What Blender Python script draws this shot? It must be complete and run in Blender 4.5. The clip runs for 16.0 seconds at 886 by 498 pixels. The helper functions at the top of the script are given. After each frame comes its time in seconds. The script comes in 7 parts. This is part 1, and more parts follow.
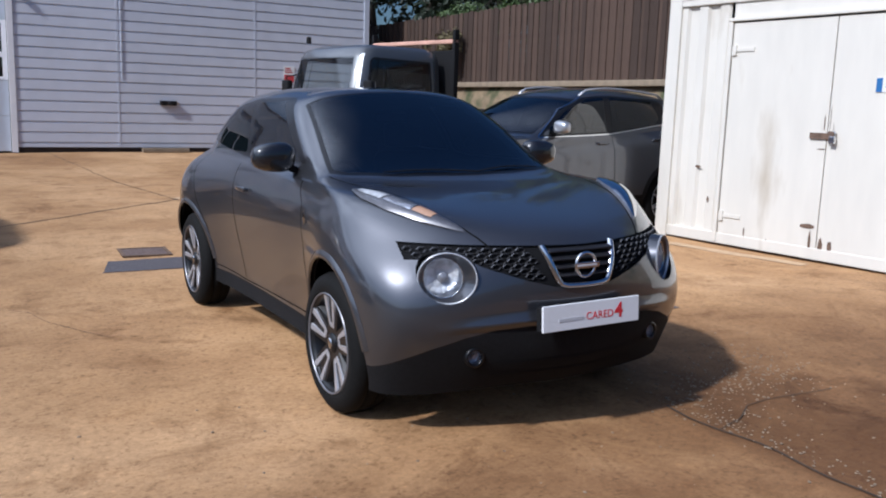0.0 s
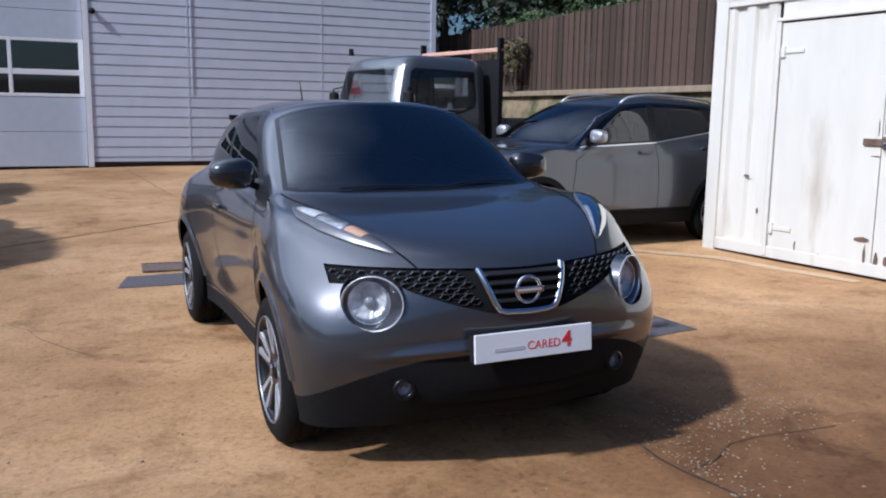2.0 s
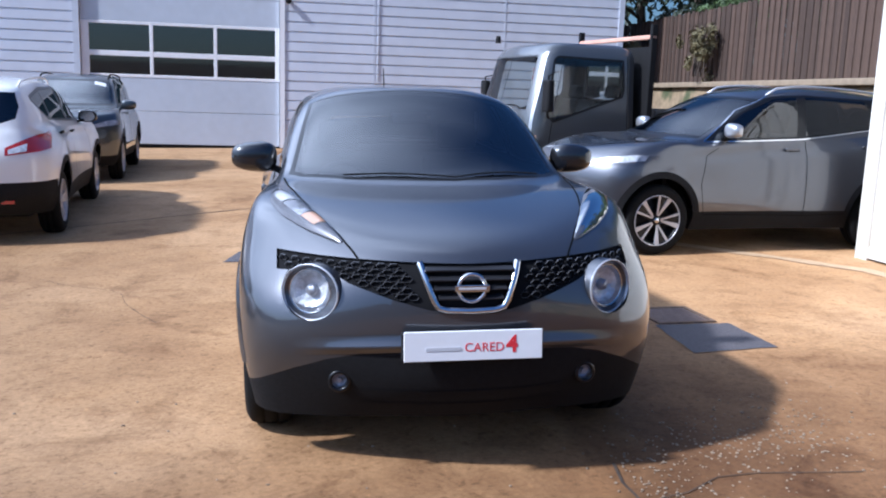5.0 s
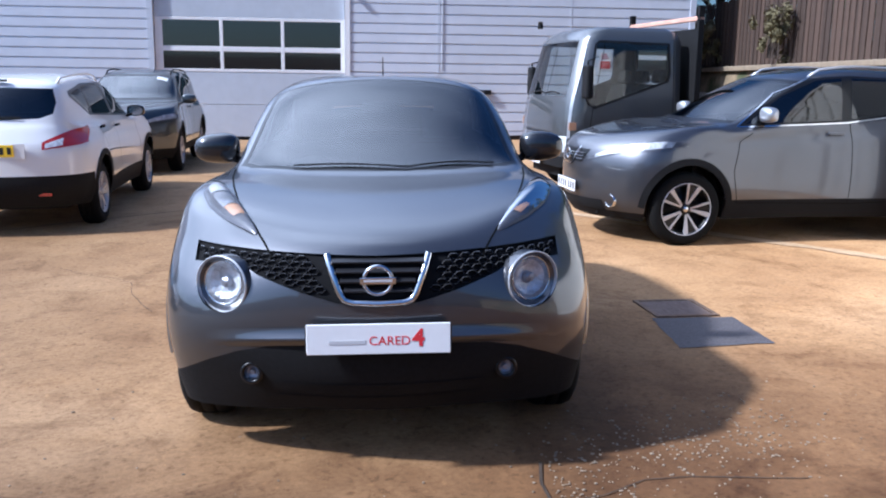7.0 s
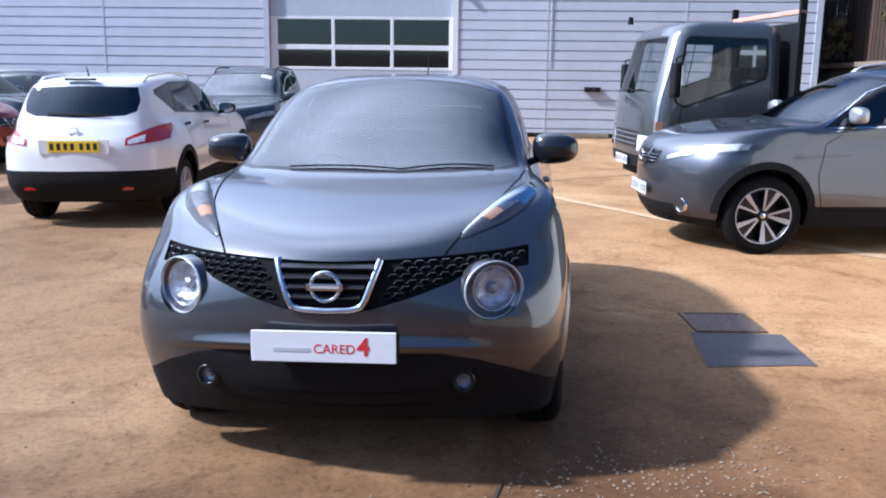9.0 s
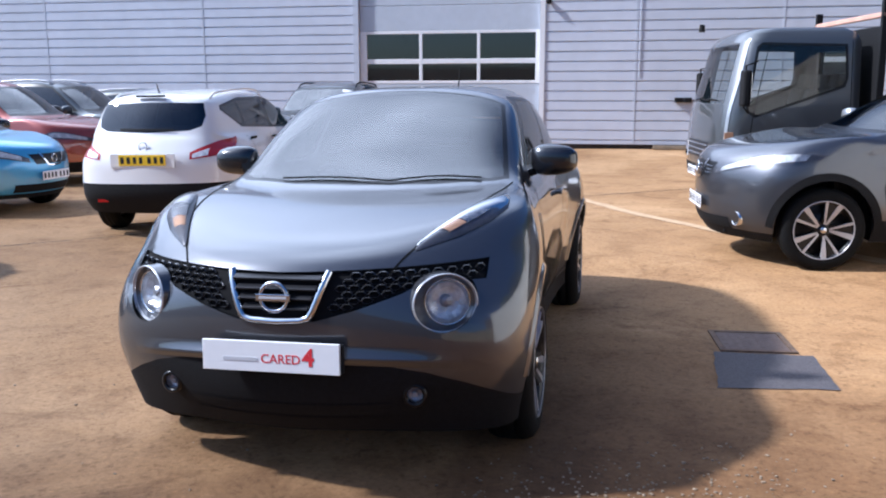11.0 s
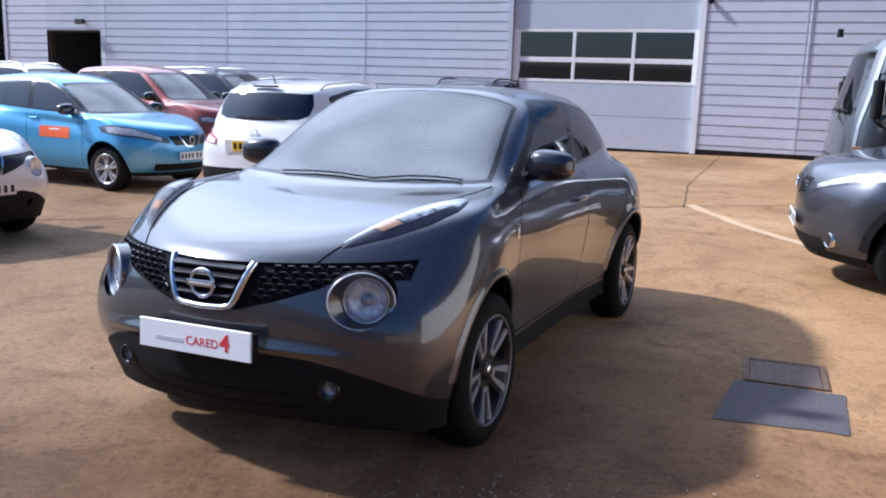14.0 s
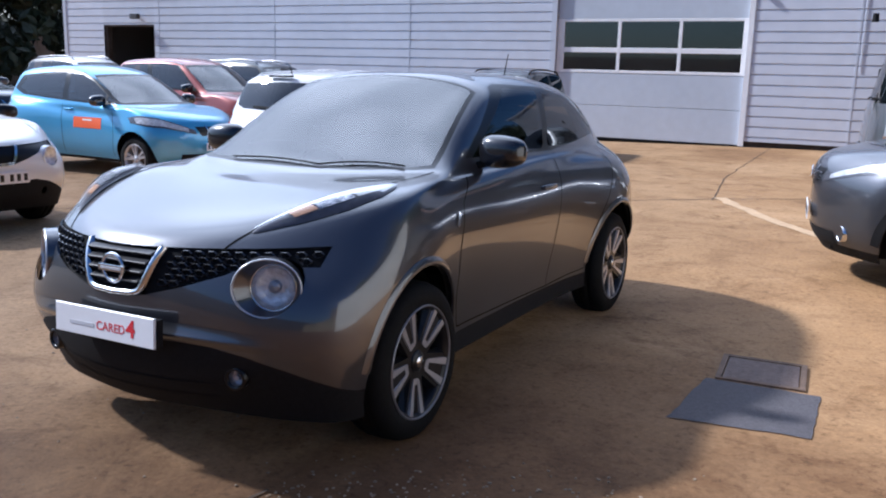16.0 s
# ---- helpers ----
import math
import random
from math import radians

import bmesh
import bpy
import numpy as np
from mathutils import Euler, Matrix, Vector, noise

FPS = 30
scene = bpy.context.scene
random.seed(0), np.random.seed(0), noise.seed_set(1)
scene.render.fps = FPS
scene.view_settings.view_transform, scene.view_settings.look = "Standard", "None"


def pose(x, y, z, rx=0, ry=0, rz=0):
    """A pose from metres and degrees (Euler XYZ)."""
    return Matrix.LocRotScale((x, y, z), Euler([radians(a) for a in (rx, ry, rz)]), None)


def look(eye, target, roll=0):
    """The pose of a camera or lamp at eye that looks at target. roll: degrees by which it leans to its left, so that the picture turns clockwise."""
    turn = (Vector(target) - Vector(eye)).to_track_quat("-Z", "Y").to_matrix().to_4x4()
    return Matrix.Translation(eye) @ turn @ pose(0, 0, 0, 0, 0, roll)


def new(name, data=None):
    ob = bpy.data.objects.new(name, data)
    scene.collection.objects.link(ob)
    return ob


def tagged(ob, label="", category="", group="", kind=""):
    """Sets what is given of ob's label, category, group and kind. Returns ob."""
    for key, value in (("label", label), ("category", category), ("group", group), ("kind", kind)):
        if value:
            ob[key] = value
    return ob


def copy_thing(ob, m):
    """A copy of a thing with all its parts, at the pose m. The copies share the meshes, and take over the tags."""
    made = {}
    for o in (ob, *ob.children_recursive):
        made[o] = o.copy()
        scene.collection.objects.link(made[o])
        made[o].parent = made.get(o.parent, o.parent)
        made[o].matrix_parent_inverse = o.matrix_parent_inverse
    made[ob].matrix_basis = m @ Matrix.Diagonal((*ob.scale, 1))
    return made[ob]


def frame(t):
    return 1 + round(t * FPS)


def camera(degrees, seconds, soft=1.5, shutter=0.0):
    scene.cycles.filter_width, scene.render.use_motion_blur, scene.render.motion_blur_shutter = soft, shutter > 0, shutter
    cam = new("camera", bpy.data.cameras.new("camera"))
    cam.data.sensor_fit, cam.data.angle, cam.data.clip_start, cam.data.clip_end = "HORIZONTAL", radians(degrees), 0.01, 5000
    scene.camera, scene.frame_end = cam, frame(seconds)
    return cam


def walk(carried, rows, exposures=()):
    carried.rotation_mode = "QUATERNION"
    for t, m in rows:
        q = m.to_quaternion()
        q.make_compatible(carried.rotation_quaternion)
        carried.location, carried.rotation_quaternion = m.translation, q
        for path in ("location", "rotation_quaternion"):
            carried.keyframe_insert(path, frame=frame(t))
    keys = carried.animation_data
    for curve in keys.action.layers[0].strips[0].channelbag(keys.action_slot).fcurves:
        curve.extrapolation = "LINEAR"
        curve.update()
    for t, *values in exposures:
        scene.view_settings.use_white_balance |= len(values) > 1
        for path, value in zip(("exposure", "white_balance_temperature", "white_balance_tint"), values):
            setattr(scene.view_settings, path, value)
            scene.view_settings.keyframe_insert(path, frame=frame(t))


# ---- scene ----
cam = camera(54.3, 16.0, soft=2.0)
METRES, EYE, TILT, LEAN, TURN = 5.4, 1.41, 0.0, 0.0, -31.0
ROWS = [
    (0.0, 0.0, 0.0, 0.0, 0.3, -9.35, -1.83),
    (0.5, 0.0397, 0.004, 0.0023, 0.94, -9.12, -1.71),
    (1.0, 0.0675, 0.0127, 0.0021, 4.6, -8.85, -1.23),
    (1.5, 0.0922, 0.0397, 0.0029, 4.97, -8.83, -1.21),
    (2.0, 0.1182, 0.056, 0.0048, 6.26, -8.87, -0.89),
    (2.5, 0.1619, 0.0574, 0.0072, 9.98, -8.96, -0.37),
    (3.0, 0.1946, 0.0625, 0.0051, 12.72, -9.41, -1.08),
    (3.5, 0.2125, 0.0825, 0.004, 13.88, -9.34, -2.54),
    (4.0, 0.2305, 0.1029, 0.0055, 14.79, -9.98, -3.02),
    (4.5, 0.2667, 0.109, 0.007, 17.85, -9.76, -2.48),
    (7.0, 0.4082, 0.1886, 0.0104, 26.58, -10.8, -0.81),
    (7.5, 0.439, 0.1984, 0.0095, 28.81, -10.98, -0.23),
    (8.0, 0.4535, 0.2254, 0.0096, 30.56, -11.11, 0.1),
    (8.5, 0.4678, 0.2529, 0.012, 32.99, -11.4, -0.61),
    (9.0, 0.4977, 0.2707, 0.015, 35.23, -11.13, -0.73),
    (9.5, 0.5304, 0.279, 0.0171, 37.79, -10.82, -0.74),
    (10.0, 0.541, 0.2994, 0.0133, 39.3, -10.63, -0.36),
    (12.5, 0.631, 0.4084, 0.0162, 48.23, -10.35, -1.52),
    (13.0, 0.6356, 0.4335, 0.0171, 50.3, -10.73, -2.32),
    (13.5, 0.656, 0.4529, 0.0172, 52.14, -10.62, -1.93),
    (14.0, 0.6889, 0.4722, 0.0202, 54.49, -10.75, -1.86),
    (14.5, 0.7058, 0.4886, 0.0172, 55.69, -10.73, -1.66),
    (15.0, 0.7098, 0.5169, 0.0143, 56.35, -10.76, -1.43),
    (15.5, 0.7135, 0.545, 0.0149, 57.28, -11.5, -1.97),
    (16.0, 0.7282, 0.5696, 0.0145, 58.67, -11.29, -1.6),
]
walk(cam, [(t, pose(-2.41, -2.78, EYE, TILT, LEAN, TURN) @ pose(METRES * x, METRES * y, METRES * z, 90 + pitch, roll, yaw)) for t, x, y, z, yaw, pitch, roll in ROWS],
     [(0.0, -0.32, 5230, 12), (3.5, 0.02, 5000, 12), (4.5, 0.33, 4950, 12), (7.0, 0.44, 4940, 12), (8.5, 0.52, 4940, 12), (10.0, 0.44, 5090, 12), (12.5, 0.42, 5110, 12), (14.5, 0.28, 5110, 12), (16.0, 0.22, 5110, 12)])


# ---- world, sun ----
world = bpy.data.worlds.new("sky")
scene.world = world
world.use_nodes = True
wn, wl = world.node_tree.nodes, world.node_tree.links
wn.clear()
SUN_TO = Vector((-1.10, -0.27, 1.0)).normalized()
sky = wn.new("ShaderNodeTexSky")
sky.sky_type, sky.sun_disc = "NISHITA", False
sky.sun_elevation = math.asin(SUN_TO.z)
sky.sun_rotation = math.atan2(SUN_TO.x, SUN_TO.y)
sky.air_density, sky.dust_density, sky.ozone_density = 1.6, 0.8, 2.5
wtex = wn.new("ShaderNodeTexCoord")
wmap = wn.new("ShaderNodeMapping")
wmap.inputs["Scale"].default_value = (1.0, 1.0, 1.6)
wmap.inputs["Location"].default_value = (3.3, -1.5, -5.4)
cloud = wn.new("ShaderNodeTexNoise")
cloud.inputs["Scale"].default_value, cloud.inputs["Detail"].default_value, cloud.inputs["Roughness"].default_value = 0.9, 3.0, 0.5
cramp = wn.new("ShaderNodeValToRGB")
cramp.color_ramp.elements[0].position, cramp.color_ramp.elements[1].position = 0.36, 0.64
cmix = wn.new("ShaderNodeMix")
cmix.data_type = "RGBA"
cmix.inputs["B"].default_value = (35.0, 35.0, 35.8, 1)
wbg, wout = wn.new("ShaderNodeBackground"), wn.new("ShaderNodeOutputWorld")
wbg.inputs["Strength"].default_value = 0.056
wl.new(wtex.outputs["Generated"], wmap.inputs["Vector"])
wl.new(wmap.outputs[0], cloud.inputs["Vector"])
wl.new(cloud.outputs["Fac"], cramp.inputs["Fac"])
wtint = wn.new("ShaderNodeMix")
wtint.data_type, wtint.blend_type = "RGBA", "MULTIPLY"
wtint.inputs["Factor"].default_value, wtint.inputs["B"].default_value = 1.0, (0.61, 0.78, 1.08, 1)
wl.new(sky.outputs[0], wtint.inputs["A"])
wl.new(wtint.outputs["Result"], cmix.inputs["A"])
# bright haze round the sun
wnorm, wdot, wpow, whaze = wn.new("ShaderNodeVectorMath"), wn.new("ShaderNodeVectorMath"), wn.new("ShaderNodeMath"), wn.new("ShaderNodeMix")
wnorm.operation, wdot.operation, wpow.operation = "NORMALIZE", "DOT_PRODUCT", "POWER"
wdot.inputs[1].default_value = SUN_TO
wpow.inputs[1].default_value = 5.0
wpow.use_clamp = True
whaze.data_type, whaze.blend_type = "RGBA", "ADD"
whaze.clamp_factor = True
whaze.inputs["B"].default_value = (17.0, 16.5, 16.0, 1)
wl.new(wtex.outputs["Generated"], wnorm.inputs[0])
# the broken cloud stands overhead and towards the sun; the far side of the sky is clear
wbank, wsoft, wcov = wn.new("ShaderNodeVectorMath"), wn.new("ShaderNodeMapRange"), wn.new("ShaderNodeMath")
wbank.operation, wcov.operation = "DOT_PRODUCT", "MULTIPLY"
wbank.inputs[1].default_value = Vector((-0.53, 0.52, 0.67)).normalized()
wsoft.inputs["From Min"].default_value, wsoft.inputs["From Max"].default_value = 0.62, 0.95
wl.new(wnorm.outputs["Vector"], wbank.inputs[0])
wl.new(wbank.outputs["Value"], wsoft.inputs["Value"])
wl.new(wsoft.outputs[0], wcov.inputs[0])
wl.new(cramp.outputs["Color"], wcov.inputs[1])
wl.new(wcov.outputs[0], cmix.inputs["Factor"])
wl.new(wnorm.outputs["Vector"], wdot.inputs[0])
wmax = wn.new("ShaderNodeMath")
wmax.operation = "MAXIMUM"
wl.new(wdot.outputs["Value"], wmax.inputs[0])
wmax.inputs[1].default_value = 0.0
wl.new(wmax.outputs[0], wpow.inputs[0])
wl.new(wpow.outputs[0], whaze.inputs["Factor"])
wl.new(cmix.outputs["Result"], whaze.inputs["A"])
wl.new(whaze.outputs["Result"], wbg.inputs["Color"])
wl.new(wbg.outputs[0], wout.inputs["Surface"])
sun = new("sun", bpy.data.lights.new("sun", "SUN"))
sun.data.energy, sun.data.angle, sun.data.color = 5.35, radians(3.0), (1.0, 0.89, 0.74)
sun.matrix_world = look(SUN_TO * 60, (0, 0, 0))


# ---- materials ----
def mat(name, base, rough=0.5, metal=0.0, grain=0.0, scale=8.0, bump=0.0, bump_scale=60.0, spots=None, coat=0.0, stretch=(1, 1, 1),
        big=0.0, big_scale=0.6, rough_var=0.0, per_object=0.0, spec=0.5):
    m = bpy.data.materials.new(name)
    m.use_nodes = True
    nt = m.node_tree
    n, l = nt.nodes, nt.links
    b = n["Principled BSDF"]
    b.inputs["Base Color"].default_value = (*base, 1)
    b.inputs["Roughness"].default_value = rough
    b.inputs["Metallic"].default_value = metal
    b.inputs["Specular IOR Level"].default_value = spec
    if coat:
        b.inputs["Coat Weight"].default_value, b.inputs["Coat Roughness"].default_value, b.inputs["Coat IOR"].default_value = coat, 0.04, 1.6
    tc, mp = n.new("ShaderNodeTexCoord"), n.new("ShaderNodeMapping")
    mp.inputs["Scale"].default_value = stretch
    l.new(tc.outputs["Object"], mp.inputs["Vector"])
    col = None

    def tone(prev, fac_socket, amount):
        mr = n.new("ShaderNodeMapRange")
        mr.inputs["From Min"].default_value, mr.inputs["From Max"].default_value = 0.25, 0.75
        mr.inputs["To Min"].default_value, mr.inputs["To Max"].default_value = 1 - amount, 1 + amount
        l.new(fac_socket, mr.inputs["Value"])
        mx = n.new("ShaderNodeMix")
        mx.data_type, mx.blend_type = "RGBA", "MULTIPLY"
        mx.inputs["Factor"].default_value = 1.0
        if prev is None:
            mx.inputs["A"].default_value = (*base, 1)
        else:
            l.new(prev, mx.inputs["A"])
        l.new(mr.outputs[0], mx.inputs["B"])
        return mx.outputs["Result"]

    def noise_node(sc, det=5.0):
        t = n.new("ShaderNodeTexNoise")
        t.inputs["Scale"].default_value, t.inputs["Detail"].default_value = sc, det
        l.new(mp.outputs[0], t.inputs["Vector"])
        return t
    if grain:
        col = tone(col, noise_node(scale).outputs["Fac"], grain)
    if big:
        col = tone(col, noise_node(big_scale, 3.0).outputs["Fac"], big)
    if per_object:
        oi = n.new("ShaderNodeObjectInfo")
        col = tone(col, oi.outputs["Random"], per_object)
    if spots:
        colour, low, high, sc = spots
        t = noise_node(sc, 6.0)
        r = n.new("ShaderNodeMapRange")
        r.inputs["From Min"].default_value, r.inputs["From Max"].default_value = low, high
        l.new(t.outputs["Fac"], r.inputs["Value"])
        mx = n.new("ShaderNodeMix")
        mx.data_type = "RGBA"
        mx.inputs["A"].default_value, mx.inputs["B"].default_value = (*base, 1), (*colour, 1)
        if col is not None:
            l.new(col, mx.inputs["A"])
        l.new(r.outputs[0], mx.inputs["Factor"])
        col = mx.outputs["Result"]
    if col is not None:
        l.new(col, b.inputs["Base Color"])
    if rough_var:
        mr = n.new("ShaderNodeMapRange")
        mr.inputs["To Min"].default_value, mr.inputs["To Max"].default_value = rough - rough_var, rough + rough_var
        l.new(noise_node(scale * 0.5).outputs["Fac"], mr.inputs["Value"])
        l.new(mr.outputs[0], b.inputs["Roughness"])
    if bump:
        bp = n.new("ShaderNodeBump")
        bp.inputs["Strength"].default_value, bp.inputs["Distance"].default_value = bump, 0.01
        l.new(noise_node(bump_scale, 4.0).outputs["Fac"], bp.inputs["Height"])
        l.new(bp.outputs[0], b.inputs["Normal"])
    return m


def glass_mat(name, tint=(0.25, 0.28, 0.30), gloss=0.02, ior=1.75):
    m = bpy.data.materials.new(name)
    m.use_nodes = True
    n, l = m.node_tree.nodes, m.node_tree.links
    n.clear()
    out, mix = n.new("ShaderNodeOutputMaterial"), n.new("ShaderNodeMixShader")
    tr, gl, fr = n.new("ShaderNodeBsdfTransparent"), n.new("ShaderNodeBsdfGlossy"), n.new("ShaderNodeFresnel")
    tr.inputs["Color"].default_value = (*tint, 1)
    gl.inputs["Roughness"].default_value = gloss
    fr.inputs["IOR"].default_value = ior
    l.new(fr.outputs[0], mix.inputs["Fac"])
    l.new(tr.outputs[0], mix.inputs[1])
    l.new(gl.outputs[0], mix.inputs[2])
    l.new(mix.outputs[0], out.inputs["Surface"])
    return m


def paint(name, base, metal=0.85, rough=0.40, coat_ior=1.6):
    m = mat(name, base, rough, metal, grain=0.05, scale=500.0, coat=1.0, big=0.05, big_scale=1.5, bump=0.02, bump_scale=900.0)
    m.node_tree.nodes["Principled BSDF"].inputs["Coat IOR"].default_value = coat_ior
    return m


GREY_PAINT = paint("gunmetal_paint", (0.069, 0.071, 0.082), 0.66, rough=0.34, coat_ior=1.78)
MID_GREY_PAINT = paint("mid_grey_paint", (0.100, 0.103, 0.118))
WHITE_PAINT = paint("white_paint", (0.80, 0.80, 0.80), 0.0, 0.35)
BLUE_PAINT = paint("sky_blue_paint", (0.09, 0.36, 0.64), 0.30, 0.35)
RED_PAINT = paint("brick_red_paint", (0.26, 0.045, 0.03), 0.3, 0.35)
DARK_PAINT = paint("slate_paint", (0.045, 0.055, 0.065), 0.4, 0.35)
SILVER_PAINT = paint("silver_paint", (0.45, 0.46, 0.48), 0.7, 0.32)
TRUCK_PAINT = paint("truck_grey_paint", (0.10, 0.105, 0.11), 0.6, 0.4)
BLACK = mat("black_plastic", (0.012, 0.012, 0.013), 0.7, grain=0.2, scale=60, bump=0.15, bump_scale=400, spec=0.15)
GLOSS_BLACK = mat("gloss_black", (0.006, 0.006, 0.007), 0.3, coat=0.15, spec=0.3)
RUBBER = mat("tyre_rubber", (0.006, 0.006, 0.006), 0.8, grain=0.25, scale=40, bump=0.2, bump_scale=120, spec=0.2)
MIRROR_BLACK = mat("mirror_black", (0.010, 0.010, 0.012), 0.25, coat=0.8)
SEAM = mat("panel_gap", (0.006, 0.006, 0.006), 0.9, spec=0.1)
CHROME = mat("chrome", (0.75, 0.76, 0.78), 0.12, 1.0, rough_var=0.04)
ALLOY = mat("machined_alloy", (0.52, 0.52, 0.55), 0.30, 0.55, grain=0.05, scale=90)
LIP_GREY = mat("rim_lip_grey", (0.22, 0.22, 0.24), 0.35, 0.6)
RIM_BLACK = mat("rim_black", (0.010, 0.010, 0.011), 0.35, coat=0.15, spec=0.3)
REFLECTOR = mat("lamp_reflector", (0.80, 0.81, 0.83), 0.24, 0.3, grain=0.40, scale=30, bump=0.7, bump_scale=45)
PEARL = mat("lamp_pearl", (0.52, 0.53, 0.56), 0.3, 0.1, grain=0.45, scale=18, bump=0.5, bump_scale=30, coat=0.25)
LENS = glass_mat("clear_lens", (0.97, 0.98, 0.99), 0.01, 1.18)
AMBER = mat("amber_lens", (0.48, 0.28, 0.17), 0.2, coat=1.0)
RED_LENS = mat("red_lens", (0.42, 0.02, 0.015), 0.2, coat=1.0, grain=0.15, scale=60)
GLASS = glass_mat("car_glass", (0.42, 0.47, 0.49), 0.02, 2.7)
CLEAR_GLASS = glass_mat("cab_glass", (0.75, 0.80, 0.80))
DARK_GLASS = glass_mat("privacy_glass", (0.14, 0.15, 0.16), 0.02, 2.0)
TRIM_FABRIC = mat("dark_cabin_fabric", (0.02, 0.02, 0.022), 0.9, grain=0.2, scale=80, bump=0.2, bump_scale=300)
CABIN_GREY = mat("cabin_grey", (0.06, 0.06, 0.065), 0.85, grain=0.15, scale=60)
PLATE_WHITE = mat("plate_white", (0.78, 0.78, 0.80), 0.35, grain=0.02, scale=30)
PLATE_YELLOW = mat("plate_yellow", (0.85, 0.58, 0.02), 0.35)
INK_RED = mat("red_print", (0.62, 0.03, 0.04), 0.5)
INK_GREY = mat("grey_print", (0.52, 0.52, 0.55), 0.5)
INK_BLACK = mat("black_print", (0.01, 0.01, 0.01), 0.5)
CLAD = mat("grey_cladding", (0.61, 0.635, 0.71), 0.32, 0.0, grain=0.05, scale=3.0, big=0.07, big_scale=0.25, bump=0.05, bump_scale=8, per_object=0.04)
CLAD_TRIM = mat("cladding_trim", (0.54, 0.57, 0.645), 0.45, grain=0.05, scale=6)
DOOR_PANEL = mat("sectional_door_grey", (0.53, 0.57, 0.64), 0.45, grain=0.04, scale=5, big=0.05, big_scale=0.5)
DOOR_WHITE = mat("door_frame_white", (0.84, 0.84, 0.86), 0.5, grain=0.04, scale=8)
DARK_WINDOW = glass_mat("workshop_glass", (0.26, 0.26, 0.27), 0.05, 2.6)
PLINTH = mat("plinth", (0.06, 0.05, 0.045), 0.9, grain=0.3, scale=6, bump=0.5, bump_scale=20)
CONTAINER = mat("container_cream", (0.68, 0.645, 0.57), 0.5, grain=0.04, scale=7, big=0.05, big_scale=1.2, bump=0.08, bump_scale=25,
                spots=((0.46, 0.40, 0.31), 0.60, 0.78, 2.3), stretch=(1, 1, 0.25))
RUST = mat("rusty_steel", (0.14, 0.09, 0.06), 0.8, grain=0.4, scale=20, bump=0.4, bump_scale=60)
FENCE = mat("fence_board", (0.060, 0.037, 0.026), 0.9, grain=0.25, scale=12, stretch=(6, 6, 0.6), bump=0.4, bump_scale=30, per_object=0.25)
BANK = mat("bank_soil", (0.20, 0.15, 0.09), 0.95, grain=0.35, scale=5, bump=0.9, bump_scale=9, spots=((0.06, 0.07, 0.03), 0.5, 0.62, 1.6))
LEDGE = mat("sandstone_ledge", (0.24, 0.19, 0.13), 0.9, grain=0.2, scale=6, bump=0.4, bump_scale=25)
LEAF = mat("leaf", (0.060, 0.095, 0.028), 0.55, grain=0.4, scale=3.0, big=0.4, big_scale=0.5)
LEAF_DARK = mat("leaf_dark", (0.018, 0.030, 0.014), 0.6, grain=0.4, scale=3.0)
LEAF_DRY = mat("leaf_dry", (0.13, 0.11, 0.05), 0.7, grain=0.4, scale=4.0)
BARK = mat("bark", (0.06, 0.045, 0.035), 0.9, grain=0.3, scale=10, bump=0.6, bump_scale=30)
LAMP_RING = mat("pale_lamp_ring", (0.55, 0.56, 0.59), 0.25, 0.4, coat=0.6)
DARK_VOID = mat("dark_inside", (0.01, 0.01, 0.011), 0.9, spec=0.1)
SMOKED = mat("smoked_lens", (0.10, 0.10, 0.115), 0.3, 0.3, grain=0.2, scale=40, coat=0.2)
LAMP_BOWL = mat("side_lamp_bowl", (0.40, 0.40, 0.43), 0.22, 0.8, grain=0.5, scale=26, bump=0.5, bump_scale=40)
FOG_BOWL = mat("fog_bowl", (0.42, 0.42, 0.45), 0.3, 0.6, bump=0.6, bump_scale=60)
# plaster of the unseen walls added round the yard
ADDED_WALL = mat("added_wall_plaster", (0.20, 0.17, 0.14), 0.9, grain=0.2, scale=3, big=0.2, big_scale=0.3, bump=0.4, bump_scale=20)
SIGN_WHITE = mat("sign_white", (0.75, 0.75, 0.75), 0.5)
SIGN_RED = mat("sign_red", (0.50, 0.05, 0.06), 0.5)
SIGN_BLUE = mat("sign_blue", (0.03, 0.14, 0.36), 0.5)
ORANGE = mat("orange_vinyl", (0.80, 0.13, 0.03), 0.45)
COVER = mat("iron_cover", (0.13, 0.09, 0.075), 0.7, grain=0.3, scale=30, bump=0.5, bump_scale=80)
PATCH = mat("tarmac_patch", (0.088, 0.079, 0.086), 0.85, grain=0.3, scale=60, bump=0.6, bump_scale=180)
PALE = mat("pale_scrape", (0.50, 0.345, 0.20), 0.9, grain=0.15, scale=12)
CRACK = mat("crack_fill", (0.055, 0.038, 0.026), 0.95, grain=0.3, scale=15)


